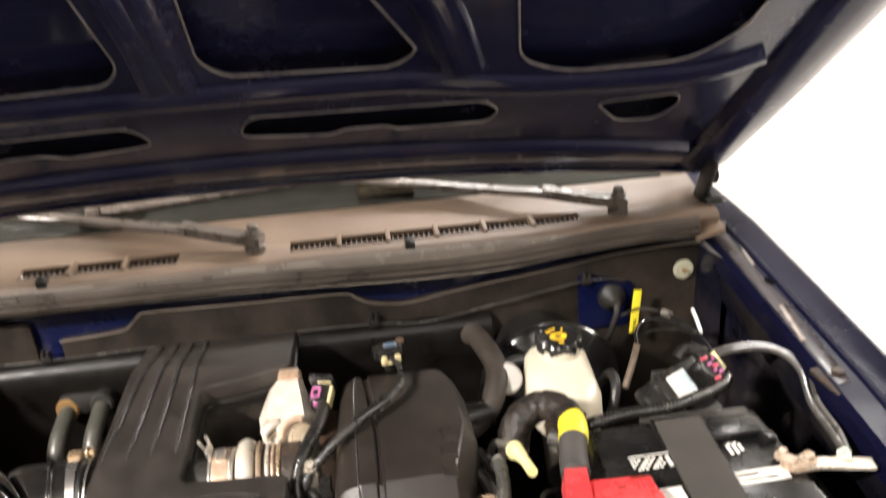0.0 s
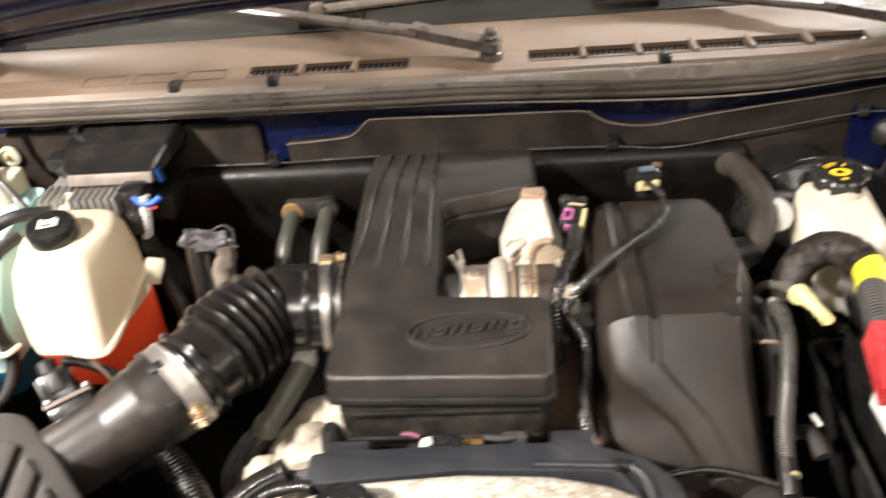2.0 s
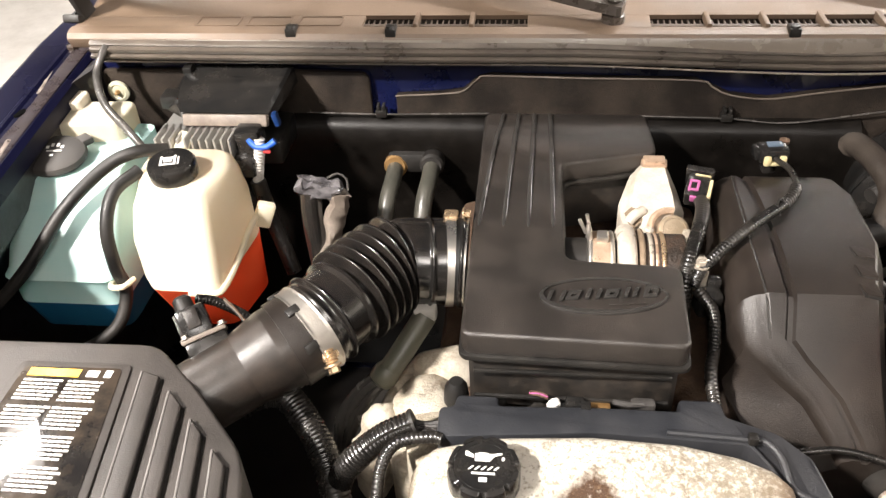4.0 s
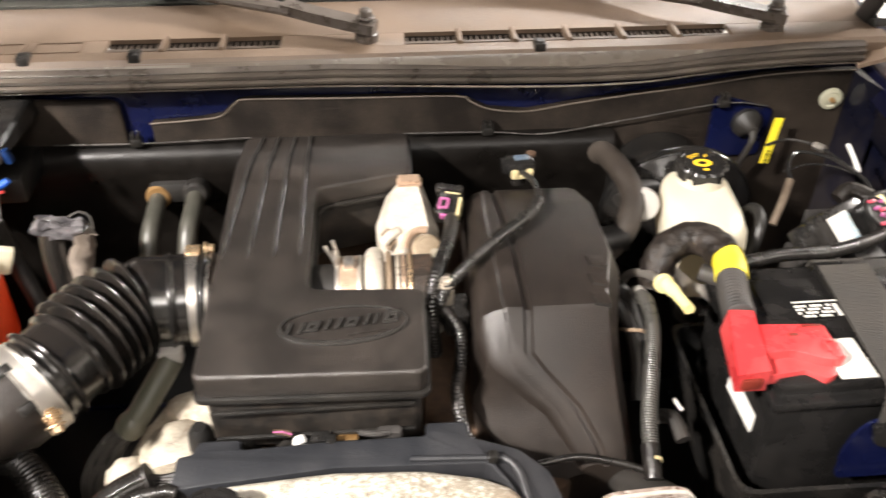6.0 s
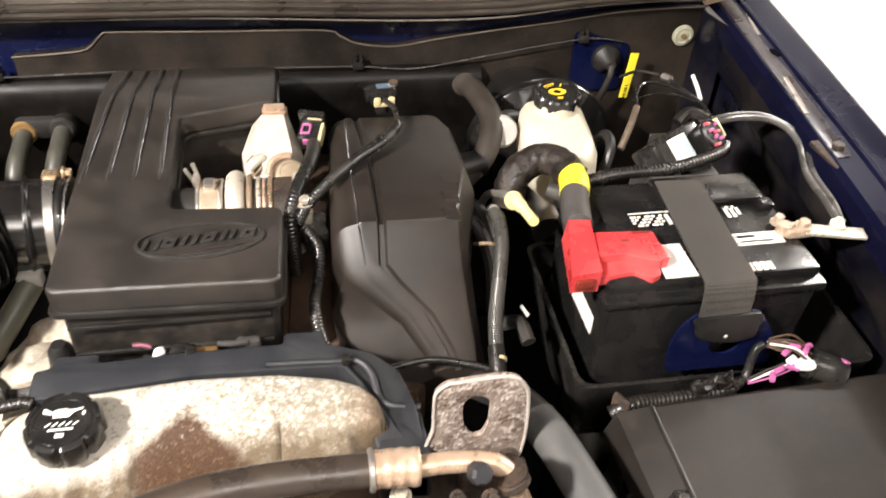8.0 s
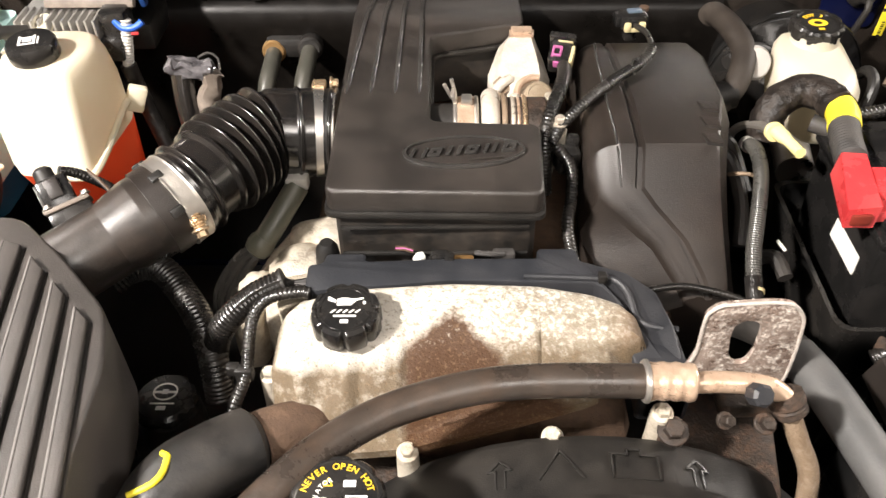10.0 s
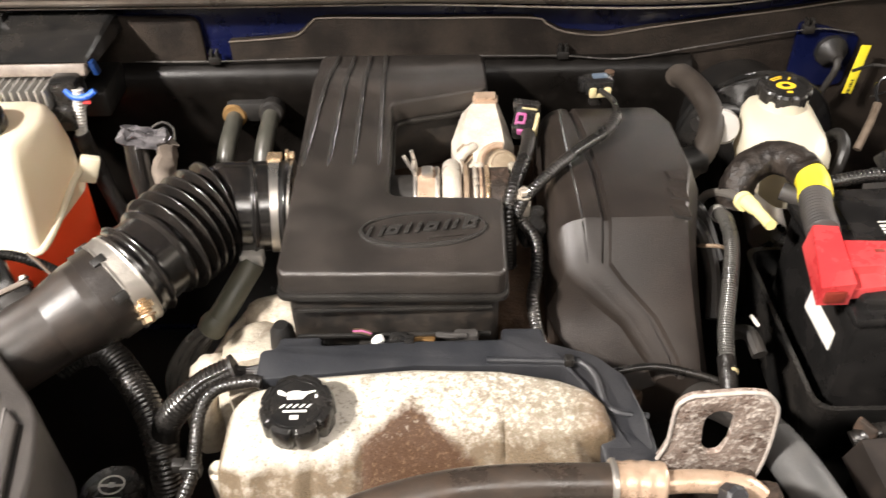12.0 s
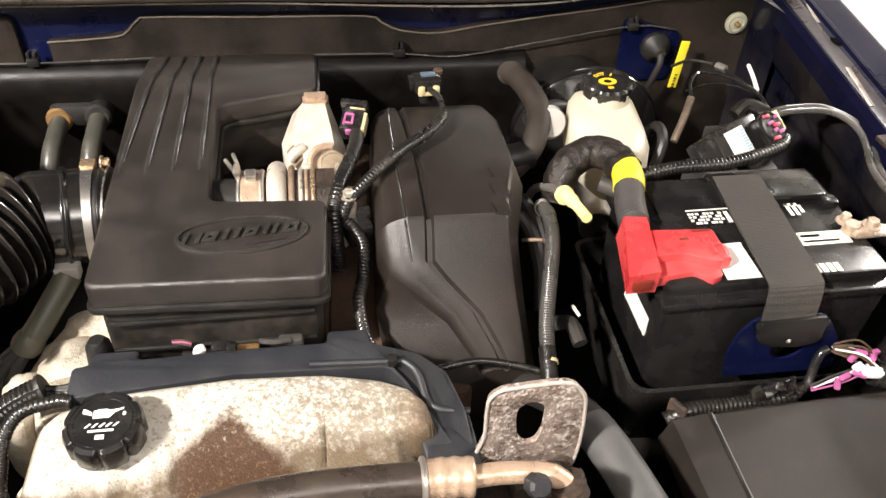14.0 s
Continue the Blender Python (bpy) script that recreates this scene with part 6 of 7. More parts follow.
# ---------------------------------------------------------------- heater hoses, air conditioning pipes and harness
for x, y, z, ringed in ((-0.470, 1.128, 0.850, BRASS), (-0.413, 1.112, 0.862, RUBBER)):
    h = thing("heater_hose", (x, y, z - 0.1), "dark rubber heater hose bending down from the firewall", "hose", "heater hoses")
    part("hose", tube([(x, y, z), (x - 0.001, y - 0.035, z - 0.006), (x - 0.006, y - 0.070, z - 0.025), (x - 0.010, y - 0.105, z - 0.075), (x - 0.010, y - 0.13, z - 0.14)], 0.0125, 16), HEATER, h)
    part("hose_ring", lathe([(0.012, -0.014), (0.018, -0.012), (0.018, 0.010), (0.015, 0.014)], Matrix.Translation((x, y, z)) @ pose(0, 0, 0, 80), 20), ringed, h)
solid("firewall_boot", box((-0.44, 1.128, 0.855), (0.085, 0.02, 0.035), 0.012), RUBBER, (-0.44, 1.12, 0.83), "black rubber boot on the firewall", "boot")
pipes = thing("service_pipes", (-0.525, 0.92, 0.80), "two dark pipes under a crinkled plastic cap", "pipe")
part("pipe", tube([(-0.551, 0.945, 0.920), (-0.549, 0.93, 0.88), (-0.540, 0.91, 0.82), (-0.528, 0.89, 0.74)], 0.0145, 16), SHINY_RUBBER, pipes)
part("pipe", crumple(tube([(-0.512, 0.945, 0.922), (-0.516, 0.940, 0.900), (-0.526, 0.928, 0.868), (-0.535, 0.905, 0.82), (-0.540, 0.88, 0.75)], 0.0130, 16, 0.004), 70, 0.006), PALE_SCUFF, pipes, "crumpled pale wrapping")
crinkle = box((-0.540, 0.948, 0.927), (0.056, 0.030, 0.016), 0.004, pose(0, 0, 0, 0, 8))
bmesh.ops.subdivide_edges(crinkle, edges=crinkle.edges, cuts=4, use_grid_fill=True)
crumple(crinkle, 95, 0.008)
part("pipe_cap", crinkle, CRINKLE, pipes, "crinkled shiny film cap", sharp=18)
part("cap_loop", tube([(-0.528, 0.952, 0.938), (-0.515, 0.956, 0.943), (-0.503, 0.954, 0.936), (-0.502, 0.948, 0.922)], 0.0016, 8), CABLE, pipes)
solid("exhaust_shield", tube([(-0.565, 0.825, 0.828), (-0.548, 0.846, 0.835), (-0.525, 0.865, 0.835)], 0.017, 12, pitch=0.011, amp=0.06), RUST, (-0.53, 0.83, 0.84), "rusty corrugated pipe shield", "pipe", sharp=85)

breather = thing("breather_hose", (-0.41, 0.75, 0.80), "olive rubber breather hose below the intake hose", "hose")
part("hose", tube([(-0.378, 0.751, 0.890), (-0.393, 0.733, 0.872), (-0.412, 0.711, 0.850), (-0.424, 0.702, 0.838)], 0.0135, 16), OLIVE_RUBBER, breather)
part("hose_bulge", lathe([(0.006, -0.014), (0.0135, -0.010), (0.0160, -0.002), (0.0155, 0.005), (0.0135, 0.010)], Matrix.Translation((-0.421, 0.704, 0.841)) @ along((0.60, 0.42, 0.62)), 24), OLIVE_RUBBER, breather)
part("nipple", merge(box((-0.378, 0.752, 0.895), (0.026, 0.016, 0.018), 0.004), tube([(-0.385, 0.745, 0.886), (-0.370, 0.765, 0.905)], 0.008, 10)), GREY_PLASTIC, breather, "pale plastic nipple")
for k in range(6):
    a = k * 1.05
    part("wire", tube([(-0.418 + 0.008 * math.cos(a), 0.704 + 0.006 * math.sin(a), 0.842), (-0.442 + 0.011 * math.cos(a), 0.700 + 0.008 * math.sin(a), 0.820), (-0.467 + 0.011 * math.cos(a), 0.686, 0.780 + 0.006 * math.sin(a)), (-0.478, 0.67, 0.73)], 0.0050, 8), HARNESS, breather, "glossy bundled wire")
split = thing("split_conduit", (-0.4, 0.58, 0.8), "thick black split conduit with wires leaving its end", "conduit")
RUN = [(-0.372, 0.598, 0.888), (-0.398, 0.589, 0.880), (-0.421, 0.580, 0.864), (-0.441, 0.577, 0.838), (-0.455, 0.585, 0.80), (-0.468, 0.60, 0.75)]
part("sleeve", tube(RUN, 0.0135, 18, pitch=0.0044, amp=0.04), CONDUIT, split, sharp=85)
part("slit", tube([(x + 0.002, y - 0.008, z + 0.0115) for x, y, z in RUN], 0.0014, 6), TAPE, split)
part("sleeve_end", lathe([(0.0105, 0.0), (0.0150, 0.0), (0.0150, 0.003), (0.0105, 0.003)], Matrix.Translation((-0.3725, 0.598, 0.888)) @ along((0.9, 0.30, 0.28)), 20), RUBBER, split)
for k in range(4):
    part("wire", tube([(-0.378, 0.590 + 0.004 * k, 0.884 + 0.003 * (k % 2)), (-0.360, 0.592 + 0.003 * k, 0.884), (-0.342, 0.590 + 0.004 * k, 0.882 + 0.002 * k)], 0.0036, 8), (RUBBER, TAPE, GREY_RUBBER, RUBBER)[k], split)
solid("wire_conduit", tube([(-0.340, 0.574, 0.897), (-0.352, 0.576, 0.897), (-0.382, 0.571, 0.893), (-0.396, 0.555, 0.882), (-0.399, 0.528, 0.862), (-0.400, 0.511, 0.850), (-0.411, 0.488, 0.830), (-0.418, 0.471, 0.81), (-0.42, 0.445, 0.78)], 0.0062, 12, pitch=0.0045), CONDUIT, (-0.39, 0.5, 0.78), "black corrugated wiring conduit", "conduit", "wiring conduits", sharp=85)
solid("wire_clamp", merge(box((-0.402, 0.514, 0.850), (0.018, 0.012, 0.016), 0.003), box((-0.413, 0.516, 0.853), (0.012, 0.010, 0.012), 0.002)), PLASTIC, (-0.402, 0.514, 0.835), "small black plastic harness clamp", "clip")
solid("wire_conduit", tube([(-0.575, 0.650, 0.838), (-0.553, 0.662, 0.845), (-0.525, 0.664, 0.844), (-0.495, 0.636, 0.834), (-0.470, 0.602, 0.822), (-0.455, 0.572, 0.80), (-0.45, 0.55, 0.76)], 0.0155, 16, pitch=0.0050), CONDUIT, (-0.48, 0.58, 0.75), "black corrugated wiring conduit", "conduit", "wiring conduits", sharp=85)

solid("wire_plug", merge(box((-0.560, 0.664, 0.852), (0.020, 0.014, 0.012), 0.003, pose(0, 0, 0, 0, 0, 30)), box((-0.545, 0.672, 0.856), (0.012, 0.008, 0.012), 0.002, pose(0, 0, 0, 0, 20, 30))), GREY_PLASTIC, (-0.56, 0.664, 0.845), "pale plug on the conduit under the intake tube", "connector", "electrical plugs")
steer = thing("power_steering_reservoir", (-0.512, 0.553, 0.70), "black power steering reservoir with printed cap", "reservoir")
part("body", lathe([(0.034, -0.12), (0.036, -0.03), (0.034, 0.0)], pose(-0.512, 0.553, 0.742), 28), PLASTIC, steer)
cap = part("cap", lathe([(0.030, 0), (0.033, 0.004), (0.033, 0.014), (0.029, 0.018), (0.001, 0.018)], pose(-0.512, 0.553, 0.742), 64, 8, 0.08, 0.029), GLOSSY, steer)
part("printed_symbol", merge(plate(ring(0, 0.006, 0.0135, 0.0115, 32), [ring(0, 0.006, 0.0118, 0.0098, 32)], 0.0004, pose(-0.512, 0.553, 0.7605)), bars([(-0.012, 0.004, 0.024, 0.0028), (-0.003, 0.003, 0.006, 0.006), (-0.013, -0.0105, 0.026, 0.0018), (-0.005, -0.018, 0.010, 0.0050)], 0.0004, pose(-0.512, 0.553, 0.7605))), GREY_PLASTIC, cap, "white printed symbol")

# ---------------------------------------------------------------- battery with its strap and terminals
BT = Matrix.Translation((0.327, 0.690, 0.0)) @ pose(0, 0, 0, 0, 0, 1.0)
tray = thing("battery_tray", (0.36, 0.70, 0.55), "black plastic battery tray", "tray")


def wall_ring(w0, w1, d0, d1, z):
    return [(x, y, z) for x, y in rounded([(w0, d0), (w1, d0), (w1, d1), (w0, d1)], 0.02)]


part("tray_wall", loft([wall_ring(0.200, 0.520, 0.590, 0.80, 0.74), wall_ring(0.186, 0.536, 0.572, 0.815, 0.842), wall_ring(0.191, 0.531, 0.577, 0.810, 0.842), wall_ring(0.206, 0.514, 0.596, 0.794, 0.752)], caps=False), GLOSSY, tray)
part("tray_floor", box((0.36, 0.695, 0.745), (0.32, 0.21, 0.012), 0.003), GLOSSY, tray)
part("tray_leg", merge(box((0.28, 0.70, 0.55), (0.05, 0.16, 0.40), 0.006), box((0.50, 0.70, 0.55), (0.18, 0.14, 0.40), 0.006)), PLASTIC, tray)
battery = thing("car_battery", (0.327, 0.690, 0.752), "black car battery with red terminal cover and worn labels", "battery")
part("case", moved(box((0, 0, 0.842), (0.226, 0.165, 0.18), 0.006, taper=(1.05, 1.06)), BT), BATTERY_BLACK, battery, "black ribbed case")
part("top", moved(merge(box((0, 0, 0.936), (0.248, 0.184, 0.012), 0.004), box((0, 0.004, 0.948), (0.236, 0.170, 0.016), 0.005)), BT), BATTERY_BLACK, battery, "glossy black lid")
part("vent_cover", moved(merge(box((0.045, 0.058, 0.960), (0.12, 0.050, 0.010), 0.003), box((-0.045, 0.035, 0.9565), (0.09, 0.06, 0.003), 0.001)), BT), BATTERY_BLACK, battery)
part("handle_ear", moved(box((0.105, 0.028, 0.957), (0.018, 0.016, 0.012), 0.003), BT), BATTERY_BLACK, battery)
for row in ((-0.057, -0.078, 0.036, 0.052), (0.040, -0.038, 0.058, 0.020)):
    part("top_label", moved(bars([row], 0.0006, Matrix.Translation((0, 0, 0.9562))), BT), PAPER, battery, "worn white label")
PRINT = [(-0.060 + 0.0042 * k, 0.004 + 0.0050 * r, 0.0026 + 0.001 * ((k * 3 + r) % 2), 0.0030) for k in range(9) for r in range(4) if (k * 5 + 3 * r) % 4] + [(-0.060, 0.026, 0.062, 0.0016), (-0.020, 0.004, 0.0045, 0.018), (-0.012, 0.004, 0.0045, 0.018), (-0.012, 0.004, 0.012, 0.0040), (0.052, 0.008, 0.0040, 0.020), (0.059, 0.008, 0.0040, 0.020), (0.052, 0.024, 0.014, 0.0040), (0.066, 0.012, 0.0035, 0.012), (0.000, 0.040, 0.075, 0.0018)]
PRINT += [(0.037 + 0.0075 * k, -0.078, 0.0055, 0.0125) for k in range(4)] + [(0.046, -0.034, 0.040, 0.003), (0.046, -0.026, 0.022, 0.004)]
for row in PRINT:
    part("print_bar", moved(bars([row], 0.0006, Matrix.Translation((0, 0, 0.9585 if row[1] > 0 else 0.9562))), BT), PAPER, battery, "worn white print")
part("side_label", moved(box((-0.1165, -0.030, 0.895), (0.0015, 0.062, 0.055), 0, pose(0, 0, 0, 0, 3, 0)), BT), PAPER, battery, "white side label")
part("terminal_post", merge(lathe([(0.009, 0), (0.008, 0.016)], pose(0.430, 0.670, 0.952), 18), bolt((0.428, 0.682, 0.960), (0.1, 0, 1), 0.0055, 0.010)), CRUST, battery, "corroded terminal post")
part("terminal_clamp", merge(box((0.444, 0.667, 0.961), (0.032, 0.020, 0.010), 0.003), bolt((0.449, 0.666, 0.966), (0, 0, 1), 0.0065, 0.008)), CRUST, battery, "corroded steel clamp")
part("terminal_bar", moved(box((0, 0, 0), (0.066, 0.018, 0.004), 0.001), Matrix.Translation((0.482, 0.656, 0.964)) @ pose(0, 0, 0, 0, 0, -13)), ALU, battery, "bare metal terminal bar")

part("cable_lug", crumple(lathe([(0.007, -0.004), (0.008, 0.003), (0.005, 0.008), (0.001, 0.009)], pose(0.489, 0.664, 0.966), 20), 160, 0.006), VERDIGRIS, battery, "green corroded cable lug")
boot = thing("terminal_cover", (0.235, 0.655, 0.955), "red plastic positive terminal cover", "terminal cover")
part("cover_tower", soften(loft([[(0.171, 0.612, 0.946), (0.200, 0.612, 0.946), (0.208, 0.690, 0.950), (0.184, 0.690, 0.950)], [(0.170, 0.611, 0.969), (0.201, 0.612, 0.972), (0.211, 0.692, 0.979), (0.187, 0.690, 0.977)]]), 0.0060, 4), RED, boot)
part("cover_mouth", box((0.185, 0.6105, 0.957), (0.020, 0.004, 0.013), 0.003, pose(0, 0, 0, 0, 0, 2)), MOUTH, boot, "dark inside of the cover")
part("cover_wing", merge(prism(rounded([(0.200, 0.634), (0.232, 0.637), (0.252, 0.626), (0.268, 0.621), (0.275, 0.640), (0.275, 0.670), (0.204, 0.674)], 0.005), 0.952, 0.972, 0.005, 3), prism(rounded([(0.196, 0.614), (0.240, 0.620), (0.254, 0.608), (0.266, 0.612), (0.270, 0.660), (0.200, 0.662)], 0.004), 0.950, 0.962, 0.003, 2)), RED, boot)
part("cover_latch", merge(box((0.2715, 0.634, 0.966), (0.012, 0.020, 0.016), 0.003), box((0.268, 0.645, 0.9735), (0.011, 0.003, 0.003), 0.001), box((0.2635, 0.638, 0.9735), (0.003, 0.014, 0.003), 0.001), box((0.2725, 0.638, 0.9735), (0.003, 0.014, 0.003), 0.001)), RED, boot)
part("cover_pin", box((0.240, 0.657, 0.9720), (0.009, 0.004, 0.0012), 0.0003), MOUTH, boot)
part("cover_slot", box((0.262, 0.668, 0.9720), (0.020, 0.0024, 0.0012), 0.0003), MOUTH, boot)
cable = thing("positive_cable", (0.20, 0.78, 0.95), "thick taped battery cable with a yellow band", "cable")
part("conduit", tube([(0.199, 0.688, 0.969), (0.206, 0.722, 0.967), (0.215, 0.754, 0.966)], 0.0155, 16, pitch=0.005, amp=0.05), GREY_RUBBER, cable, sharp=85)
part("yellow_band", tube([(0.214, 0.750, 0.966), (0.219, 0.768, 0.967), (0.221, 0.787, 0.966)], 0.0172, 20), YELLOW, cable, "bright yellow band")
part("taped_bend", crumple(tube([(0.221, 0.784, 0.966), (0.213, 0.812, 0.966), (0.192, 0.826, 0.962), (0.168, 0.820, 0.952), (0.158, 0.812, 0.938), (0.155, 0.805, 0.915)], 0.0190, 24, 0.003), 110, 0.0024), BEND_TAPE, cable, "wrinkled black tape")
part("grey_sleeve", tube([(0.195, 0.785, 0.948), (0.218, 0.772, 0.946), (0.240, 0.778, 0.946)], 0.010, 12), GREY_RUBBER, cable)

strap = thing("battery_strap", (0.335, 0.68, 0.90), "dark woven strap over the battery", "strap")
part("webbing", ribbon([(0.345, 0.790, 0.940), (0.344, 0.778, 0.961), (0.341, 0.740, 0.964), (0.337, 0.660, 0.962), (0.334, 0.604, 0.962), (0.333, 0.592, 0.956), (0.332, 0.586, 0.935), (0.331, 0.581, 0.905)], 0.056, 0.0024), WEBBING, strap)
part("hook_plate", prism(rounded([(0.306, 0.898), (0.322, 0.890), (0.352, 0.886), (0.374, 0.892), (0.372, 0.928), (0.296, 0.925)], 0.006), 0, 0.004, 0.001, m=Matrix.Translation((0, 0.583, 0)) @ FLIP), PLASTIC, strap, "dark steel hook plate")
part("rivet", lathe([(0.003, 0), (0.001, 0.002)], Matrix.Translation((0.338, 0.578, 0.898)) @ pose(0, 0, 0, 90), 10), STEEL, strap)
solid("battery_bracket", plate(rounded([(0.286, 0.842), (0.408, 0.842), (0.400, 0.885), (0.386, 0.908), (0.372, 0.926), (0.300, 0.926), (0.287, 0.908), (0.282, 0.880)], 0.008), [ring(0.346, 0.880, 0.018, 0.017)], 0.003, Matrix.Translation((0, 0.588, 0)) @ FLIP), NAVY, (0.335, 0.588, 0.845), "navy painted battery hold-down bracket", "bracket")

for k, d in enumerate((0.0, 0.009)):
    solid("ground_cable", tube([(0.490 + d * 0.5, 0.668, 0.970), (0.497 + d, 0.705, 0.968), (0.507 + d, 0.764, 0.965), (0.525 + d, 0.820, 0.970), (0.520 + d * 0.6, 0.852, 0.975), (0.500, 0.870 + d, 0.977), (0.456, 0.872 + d, 0.977), (0.425, 0.868 + d, 0.972)], 0.0042 - 0.0006 * k, 10), CABLE, (0.5, 0.78, 0.96), "grey ground cable bending to the battery", "cable", "ground cables")

# ---------------------------------------------------------------- brake booster, reservoir and nearby hoses
booster = thing("brake_booster", (0.29, 1.07, 0.68), "round black brake booster on the firewall", "brake booster")
part("drum", lathe([(0.02, -0.085), (0.075, -0.080), (0.095, -0.060), (0.116, -0.050), (0.121, -0.044), (0.121, -0.036), (0.106, -0.030), (0.090, -0.01), (0.085, 0.06)], Matrix.Translation((0.262, 1.085, 0.838)) @ pose(0, 0, 0, -90) @ Matrix.Diagonal((0.90, 0.90, 1, 1)), 48), LACQUER, booster)
part("drum_rim", lathe([(0.1215, -0.046), (0.1235, -0.043), (0.1235, -0.037), (0.1215, -0.034)], Matrix.Translation((0.262, 1.085, 0.838)) @ pose(0, 0, 0, -90) @ Matrix.Diagonal((0.90, 0.90, 1, 1)), 48), LACQUER, booster)
part("master_cylinder", tube([(0.265, 1.03, 0.80), (0.25, 0.95, 0.82), (0.235, 0.86, 0.82)], 0.024, 16), STEEL, booster)
reservoir = thing("brake_fluid_reservoir", (0.245, 0.91, 0.85), "ivory brake fluid reservoir with a black cap", "reservoir")
B = [[(0.262, 0.985), (0.300, 0.965), (0.292, 0.865), (0.262, 0.832), (0.222, 0.838), (0.192, 0.905), (0.198, 0.965)]]
B = rounded(B[0][::-1], 0.014, 3)
part("shell", loft([[(0.245 + (x - 0.245) * k, 0.905 + (y - 0.905) * k + s, z) for x, y in B] for z, k, s in ((0.872, 0.72, -0.006), (0.880, 0.86, -0.004), (0.898, 0.93, -0.002), (0.930, 0.92, 0.004), (0.944, 0.84, 0.018), (0.950, 0.66, 0.034))]), BRAKE_TANK, reservoir, sharp=50)
part("neck", lathe([(0.030, 0), (0.029, 0.02)], pose(0.253, 0.962, 0.942), 28), BRAKE_TANK, reservoir)
cap = part("cap", lathe([(0.030, 0), (0.0325, 0.003), (0.0325, 0.016), (0.030, 0.019), (0.026, 0.019), (0.0255, 0.0165), (0.001, 0.0165)], pose(0.253, 0.966, 0.956, 3), 64, 8, 0.09, 0.029), GLOSSY, reservoir, "black lobed cap")
CAPTOP = pose(0.253, 0.966, 0.956, 3) @ Matrix.Translation((0, 0, 0.0168))
part("printed_symbol", merge(plate(ring(0, 0.0, 0.012, 0.008), [ring(0, 0, 0.0055, 0.004)], 0.0004, CAPTOP), bars([(-0.003, -0.0165, 0.007, 0.004)], 0.0004, CAPTOP)), AMBER, cap, "amber printed ring")
part("printed_word", arc_letters("DOT 3", 0.0085, 0.0175, 95, CAPTOP, 17), AMBER, cap, "amber letters")
solid("vent_bottle", lathe([(0.012, 0), (0.0215, 0.004), (0.0215, 0.022), (0.018, 0.028), (0.001, 0.029)], Matrix.Translation((0.172, 0.950, 0.926)) @ pose(0, 0, 0, 60, 0, 6), 28), GREY_PLASTIC, (0.184, 0.945, 0.9), "small round pale grey plastic cap", "cap")
vac = thing("vacuum_hose", (0.15, 0.95, 0.88), "thick grey curved vacuum hose to the brake booster", "hose")
part("hose", tube([(0.143, 1.048, 0.940), (0.146, 1.036, 0.950), (0.155, 0.985, 0.955), (0.162, 0.943, 0.945), (0.150, 0.909, 0.925), (0.130, 0.893, 0.905), (0.105, 0.885, 0.89)], 0.0152, 18), BROWN_RUBBER, vac)
part("rear_hose", tube([(0.16, 0.985, 0.905), (0.20, 1.01, 0.91), (0.24, 1.03, 0.89)], 0.010, 12), RUBBER, vac)
part("hose_elbow", tube([(0.085, 0.905, 0.908), (0.115, 0.895, 0.91), (0.145, 0.90, 0.912)], 0.018, 16), PLASTIC, vac)

dip = thing("transmission_dipstick", (0.15, 0.74, 0.90), "pale yellow dipstick handle on a thin tube", "dipstick")
part("handle", merge(tube([(0.150, 0.762, 0.952), (0.154, 0.740, 0.956), (0.158, 0.712, 0.960)], 0.0062, 14, sag=lambda u: 1.25 if u < 0.35 else 0.95), lathe([(0.0105, 0), (0.0105, 0.007)], Matrix.Translation((0.149, 0.770, 0.948)) @ along((0.1, -0.9, 0.2)), 18)), PALE_YELLOW, dip, "pale yellow handle")
part("tube", tube([(0.149, 0.772, 0.948), (0.142, 0.80, 0.935), (0.135, 0.84, 0.90), (0.13, 0.86, 0.84)], 0.005, 10), STEEL, dip, "steel tube")
braid = thing("fuel_hose", (0.11, 0.70, 0.86), "grey braided hose running down to the engine", "hose")
part("hose", tube([(0.130, 0.776, 0.925), (0.131, 0.755, 0.932), (0.126, 0.715, 0.930), (0.114, 0.670, 0.918), (0.103, 0.630, 0.900), (0.099, 0.600, 0.884)], 0.0078, 16, pitch=0.0026, amp=0.04), BRAID, braid, sharp=85)
part("hose_end", tube([(0.134, 0.792, 0.915), (0.130, 0.774, 0.925)], 0.009, 12), GREY_PLASTIC, braid)
part("fitting", tube([(0.099, 0.604, 0.886), (0.098, 0.590, 0.880), (0.097, 0.575, 0.872)], 0.0088, 12), TAPE, braid, "taped hose end")
part("fitting_ring", tube([(0.100, 0.592, 0.881), (0.0995, 0.589, 0.880)], 0.0084, 12), CREAM, braid)
solid("hose_clip", tube([(0.128, 0.722, 0.918), (0.114, 0.716, 0.930), (0.102, 0.722, 0.926), (0.100, 0.735, 0.915)], 0.0022, 8), STAINED, (0.11, 0.72, 0.92), "small tarnished brown wire hose clip", "clip")
for run in ([(0.12, 0.66, 0.86), (0.135, 0.645, 0.875), (0.140, 0.62, 0.870)], [(0.09, 0.80, 0.91), (0.115, 0.78, 0.90), (0.125, 0.74, 0.87), (0.12, 0.70, 0.84)], [(0.10, 0.84, 0.90), (0.125, 0.82, 0.895), (0.14, 0.77, 0.86)]):
    solid("wire", tube(run, 0.008, 10), RUBBER, run[1], "black sheathed wire beside the hose", "wire", "black wires")
solid("paper_tag", merge(prism([(0.139, 0.662), (0.142, 0.664), (0.146, 0.648), (0.143, 0.646)], 0.882, 0.8835, 0)), PAPER, (0.14, 0.65, 0.878), "scrap of white paper tag", "tag")

